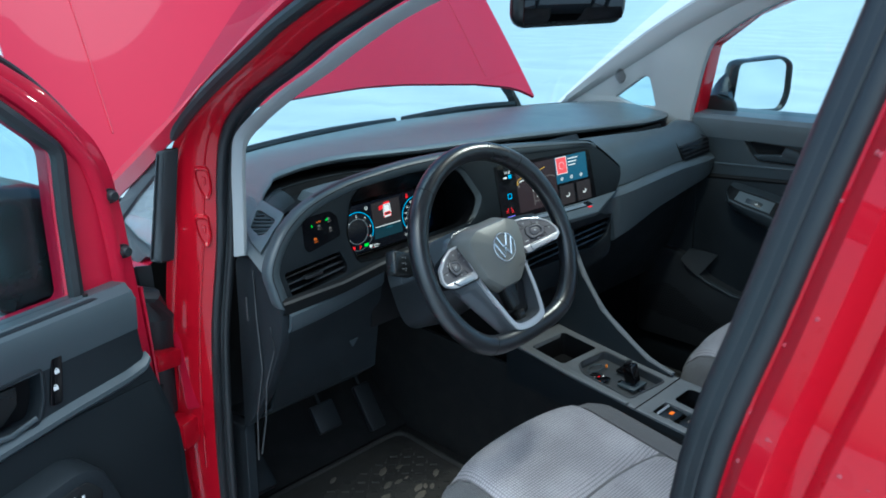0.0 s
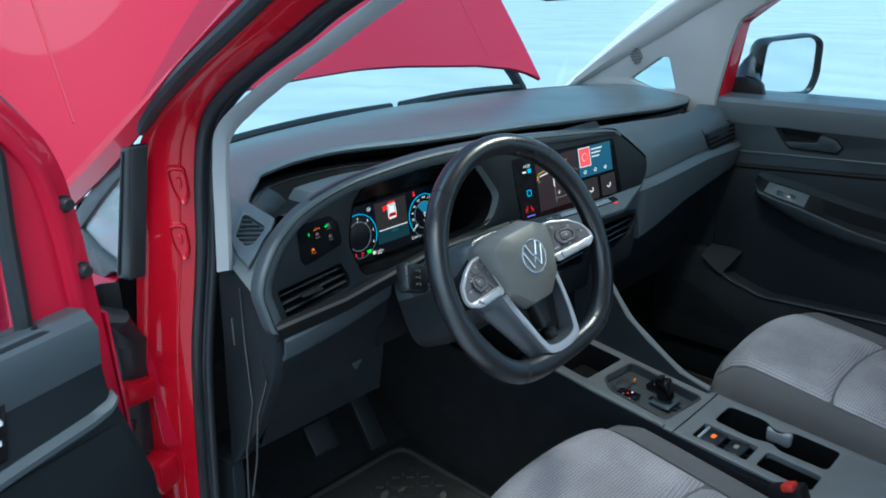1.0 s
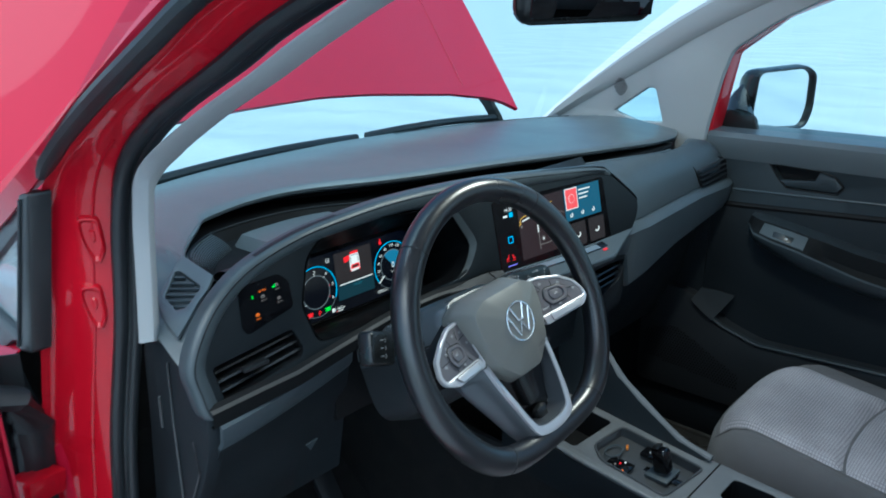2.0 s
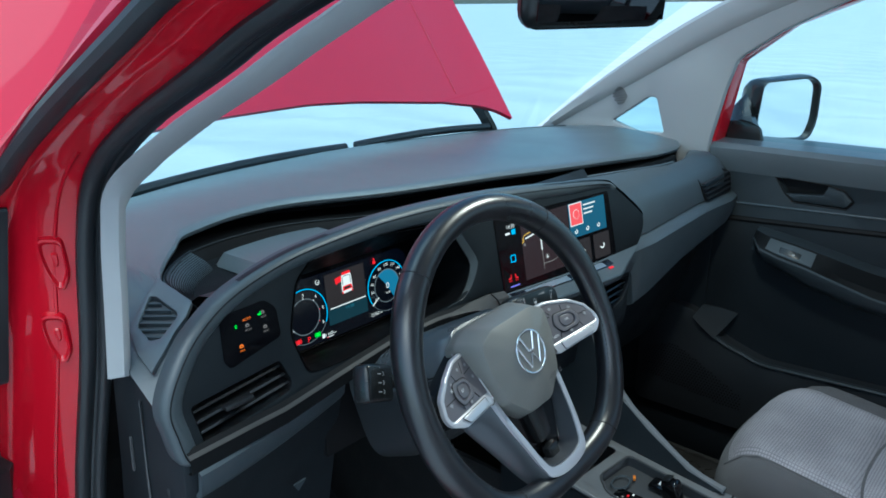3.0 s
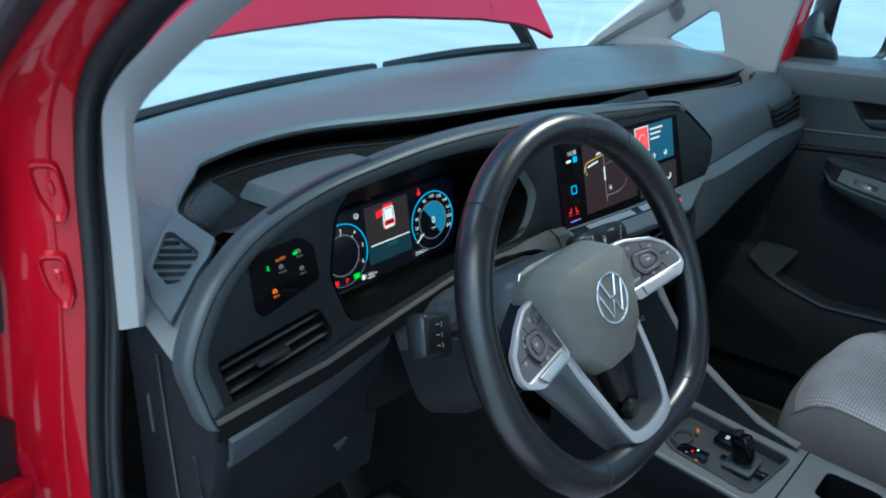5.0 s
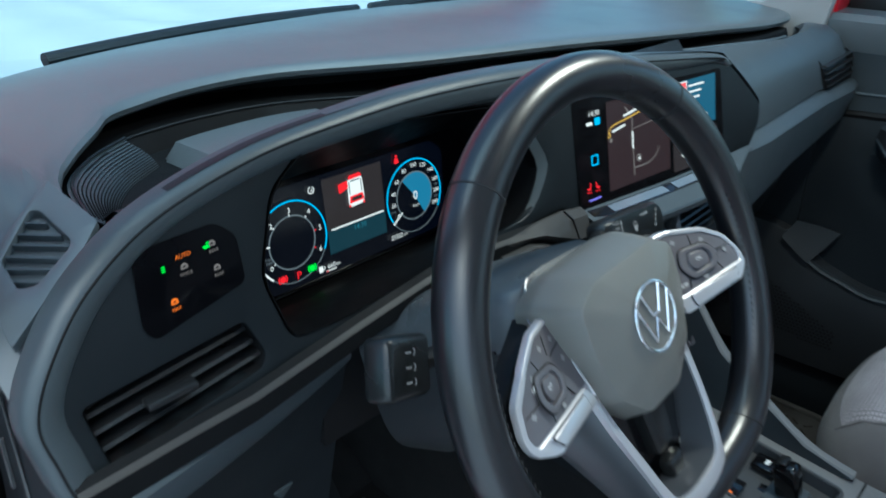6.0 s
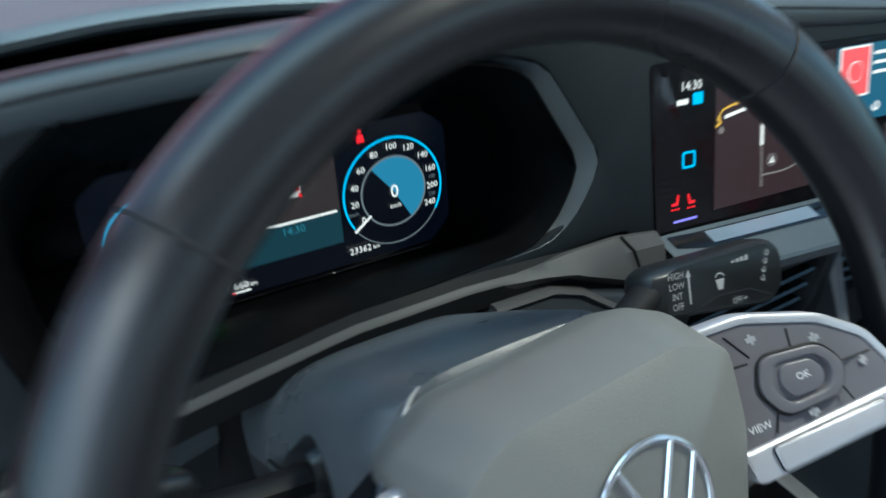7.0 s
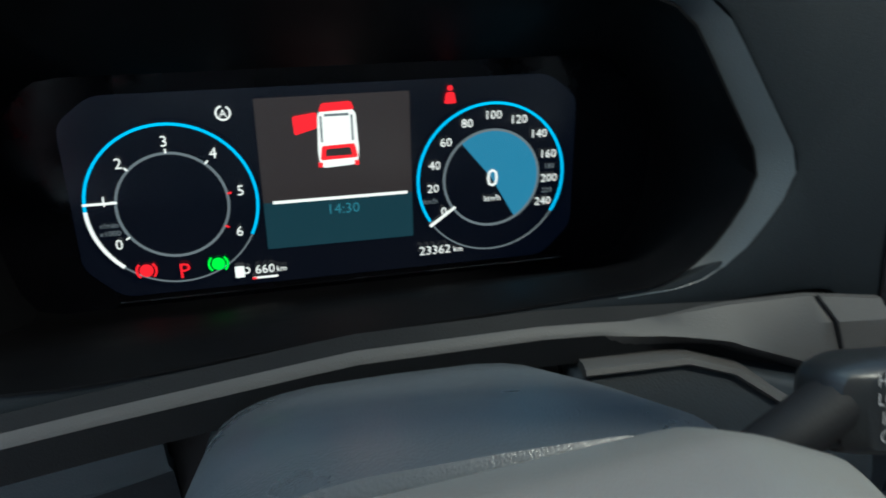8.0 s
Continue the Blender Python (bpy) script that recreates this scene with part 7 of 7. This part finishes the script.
part("recess_rim", tube([dd(q[0], q[1], 0.002) for q in hd_o], 0.0028, 0.0024, 8, True, up=tuple(d_in)), DARK, ddoor)
part("door_handle", plate(rounded([(0.232, 1.052), (0.236, 1.024), (0.262, 1.004), (0.350, 1.012), (0.362, 1.030), (0.300, 1.054)], 0.006), [], lambda a, b, w: dd(a, b, 0.012 + w), 0.012, 0.003), CAP, ddoor, "black inner door handle")
part("grip_edge", tube([dd(a, b, 0.0) for a, b in ((0.222, 1.000), (0.260, 0.992), (0.340, 1.004), (0.40, 1.012))], 0.004, 0.003, 8, up=tuple(d_in)), HARD, ddoor)
lock = part("lock_switch", plate(rounded([(0.168, 1.078), (0.184, 1.076), (0.200, 1.006), (0.182, 1.004)], 0.004), [], lambda a, b, w: dd(a, b, w), 0.005, 0.001), GLOSS, ddoor, "black lock switch")
for sx, z in ((0.181, 1.053), (0.1875, 1.030)):
    part("lock_mark", plate(rect(sx - 0.0035, z - 0.0035, sx + 0.0035, z + 0.0025, 0.001), [], lambda a, b, w: dd(a, b, -0.0008 + w), 0.0004), MARK, lock)
    part("lock_mark", ring_plate(sx, z + 0.0025, 0.0016, 0.0026, -90, 60, 10, lambda a, b, w: dd(a, b, -0.0008 + w), 0.0004), MARK, lock)
# folded ridge across the trim, and the lower panel set back below it
RIDGE = [(0.036, 1.006), (0.046, 0.996), (0.075, 0.990), (0.17, 0.984), (0.336, 0.969), (1.0, 0.93)]
part("ridge", sheet([[dd(s, z + 0.012, 0.003), dd(s, z + 0.004, -0.006), dd(s, z - 0.003, -0.006), dd(s, z - 0.012, 0.004)] for s, z in RIDGE], 0.003, -d_in), HARD, ddoor, "folded grey trim ridge")
part("lower_trim", plate(rounded([(0.012, 0.72), (0.004, 0.86), (0.032, 0.968), (0.17, 0.972), (1.0, 0.918), (1.0, 0.46), (0.13, 0.46)], 0.012), [], lambda a, b, w: dd(a, b, 0.0005 + w), 0.004, 0.001), FACE, ddoor, "near-black lower door trim")
arm2 = part("armrest", plate(rounded([(0.150, 0.835), (0.172, 0.905), (0.205, 0.925), (0.30, 0.915), (0.75, 0.90), (0.75, 0.78), (0.17, 0.74)], 0.020), [], lambda a, b, w: dd(a, b, -0.055 + w), 0.07, 0.014), DARK, ddoor, "dark armrest")
part("switch_plate", plate(rounded([(0.185, 0.880), (0.205, 0.906), (0.300, 0.900), (0.300, 0.830), (0.200, 0.832)], 0.008), [], lambda a, b, w: dd(a, b, -0.0585 + w), 0.004, 0.001), CAP, arm2)
part("mirror_knob", tube([dd(0.238, 0.866, -0.058), dd(0.238, 0.866, -0.070), dd(0.238, 0.866, -0.073)], 0.013, 0.013, 20, scale=[1, 1, 0.8]), CAP, arm2, "mirror adjusting knob")
for k in range(4):
    part("knob_mark", plate(rect(0.214 + 0.013 * k, 0.885 + 0.005 * math.sin(1.05 * k), 0.218 + 0.013 * k, 0.890 + 0.005 * math.sin(1.05 * k)), [], lambda a, b, w: dd(a, b, -0.0592 + w), 0.0004), MARK, arm2)
part("outer_skin", plate(rounded([(0.0, 0.40), (0.0, 1.09), (1.07, 1.10), (1.05, 0.40)], 0.02), [], lambda a, b, w: dd(a, b, 0.135 + 0.02 * math.sin(math.pi * (b - 0.4) / 0.7) + w), 0.006), RED, ddoor)
part("front_edge", sheet([[dd(-0.012, z, 0.05), dd(-0.016, z, 0.09), dd(0.0, z, 0.138)] for z in (0.42, 0.8, 1.10)], 0.004, d_dir), RED, ddoor)

dm = thing("door_mirror", "black outside mirror seen beyond the open driver door", "door mirror", "outside mirrors")
f, q, rings = mirror_shell((-1.108, 0.435, 1.190), (0.08, -0.997, 0), 0.20, 0.185, 0.125)
part("shell", loft(rings, True, False), CAP, dm)
part("glass", plate([Vector((a * 0.94, b * 0.94)) for a, b in q], [], lambda a, b, w: f(a, b, 0.006 + w), 0.003), MIRROR, dm, "clear mirror glass")
part("arm", tube([(-0.985, 0.335, 1.125), (-1.005, 0.375, 1.128), (-1.04, 0.42, 1.140)], 0.028, 0.020, 12), CAP, dm)

# ---- inside mirror and wipers ----
im = thing("inside_mirror", "black inside rear-view mirror below the roof", "rear-view mirror")
part("housing", box(0.27, 0.05, 0.085, pose(0.03, 0.185, 1.495, 6, 0, -24), 0.03, 4), CAP, im)
# glass base darkened to hold the reflection of a dark cabin
part("glass", box(0.235, 0.003, 0.058, Matrix.Translation((0.03, 0.185, 1.495)) @ pose(0, 0, 0, 6, 0, -24) @ pose(0, -0.025, 0), 0.001), MIRROR_DARK, im, "mirror glass darkened to hold the dim cabin's reflection")
part("foot", tube([(0.045, 0.20, 1.51), (0.03, 0.235, 1.56), (0.02, 0.24, 1.60)], 0.014, 0.02, 8), CAP, im)


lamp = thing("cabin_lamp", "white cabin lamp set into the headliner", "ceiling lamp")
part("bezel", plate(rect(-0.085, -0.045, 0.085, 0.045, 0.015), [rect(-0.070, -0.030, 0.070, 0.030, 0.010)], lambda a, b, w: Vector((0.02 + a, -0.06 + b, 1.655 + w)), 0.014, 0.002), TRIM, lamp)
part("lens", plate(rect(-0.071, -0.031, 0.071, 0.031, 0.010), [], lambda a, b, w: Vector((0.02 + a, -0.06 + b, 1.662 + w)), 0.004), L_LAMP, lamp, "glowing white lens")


def wiper(u0, u1, label):
    t = thing("wiper", label, "wiper", "windscreen wipers")
    n_ = 16
    line = [shield(u0 + (u1 - u0) * k / n_, 0.020 + 0.012 * math.sin(math.pi * k / n_)) + Vector((0, 0.006, 0.018)) for k in range(n_ + 1)]
    part("blade", tube(line, 0.010, 0.010, 8), RUBBER, t)
    part("arm", tube([shield(u0 + (u1 - u0) * k, v) + Vector((0, 0.012, 0.022)) for k, v in ((0.48, 0.03), (0.7, 0.02), (1.0, 0.0), (1.1, -0.02))], 0.009, 0.006, 6), BLACK, t)
    return t


wiper(-0.62, 0.18, "black windscreen wiper parked on the driver side")
wiper(0.22, 0.80, "black windscreen wiper parked on the passenger side")


# ---- road wheels under the body ----
def road_wheel(x, y):
    t = thing("road_wheel", "black tyre with a silver rim standing in snow", "car wheel", "road wheels")
    bm = tube([(0, 0.27 * math.cos(a), 0.27 * math.sin(a)) for a in np.linspace(0, 2 * math.pi, 33)[:-1]], 0.06, 0.10, 12, True, up=(1, 0, 0))
    part("tyre", bm, RUBBER, t)
    bm = bmesh.new()
    bmesh.ops.create_cone(bm, segments=28, radius1=0.22, radius2=0.21, depth=0.14, cap_ends=True, matrix=pose(0, 0, 0, 0, 90))
    part("rim", bm, SATIN, t)
    t.matrix_basis = pose(x, y, 0.33)
    return t


rw = road_wheel(-0.78, 1.25)
for x, y in ((0.78, 1.25), (-0.78, -1.5), (0.78, -1.5)):
    copy_thing(rw, pose(x, y, 0.33))
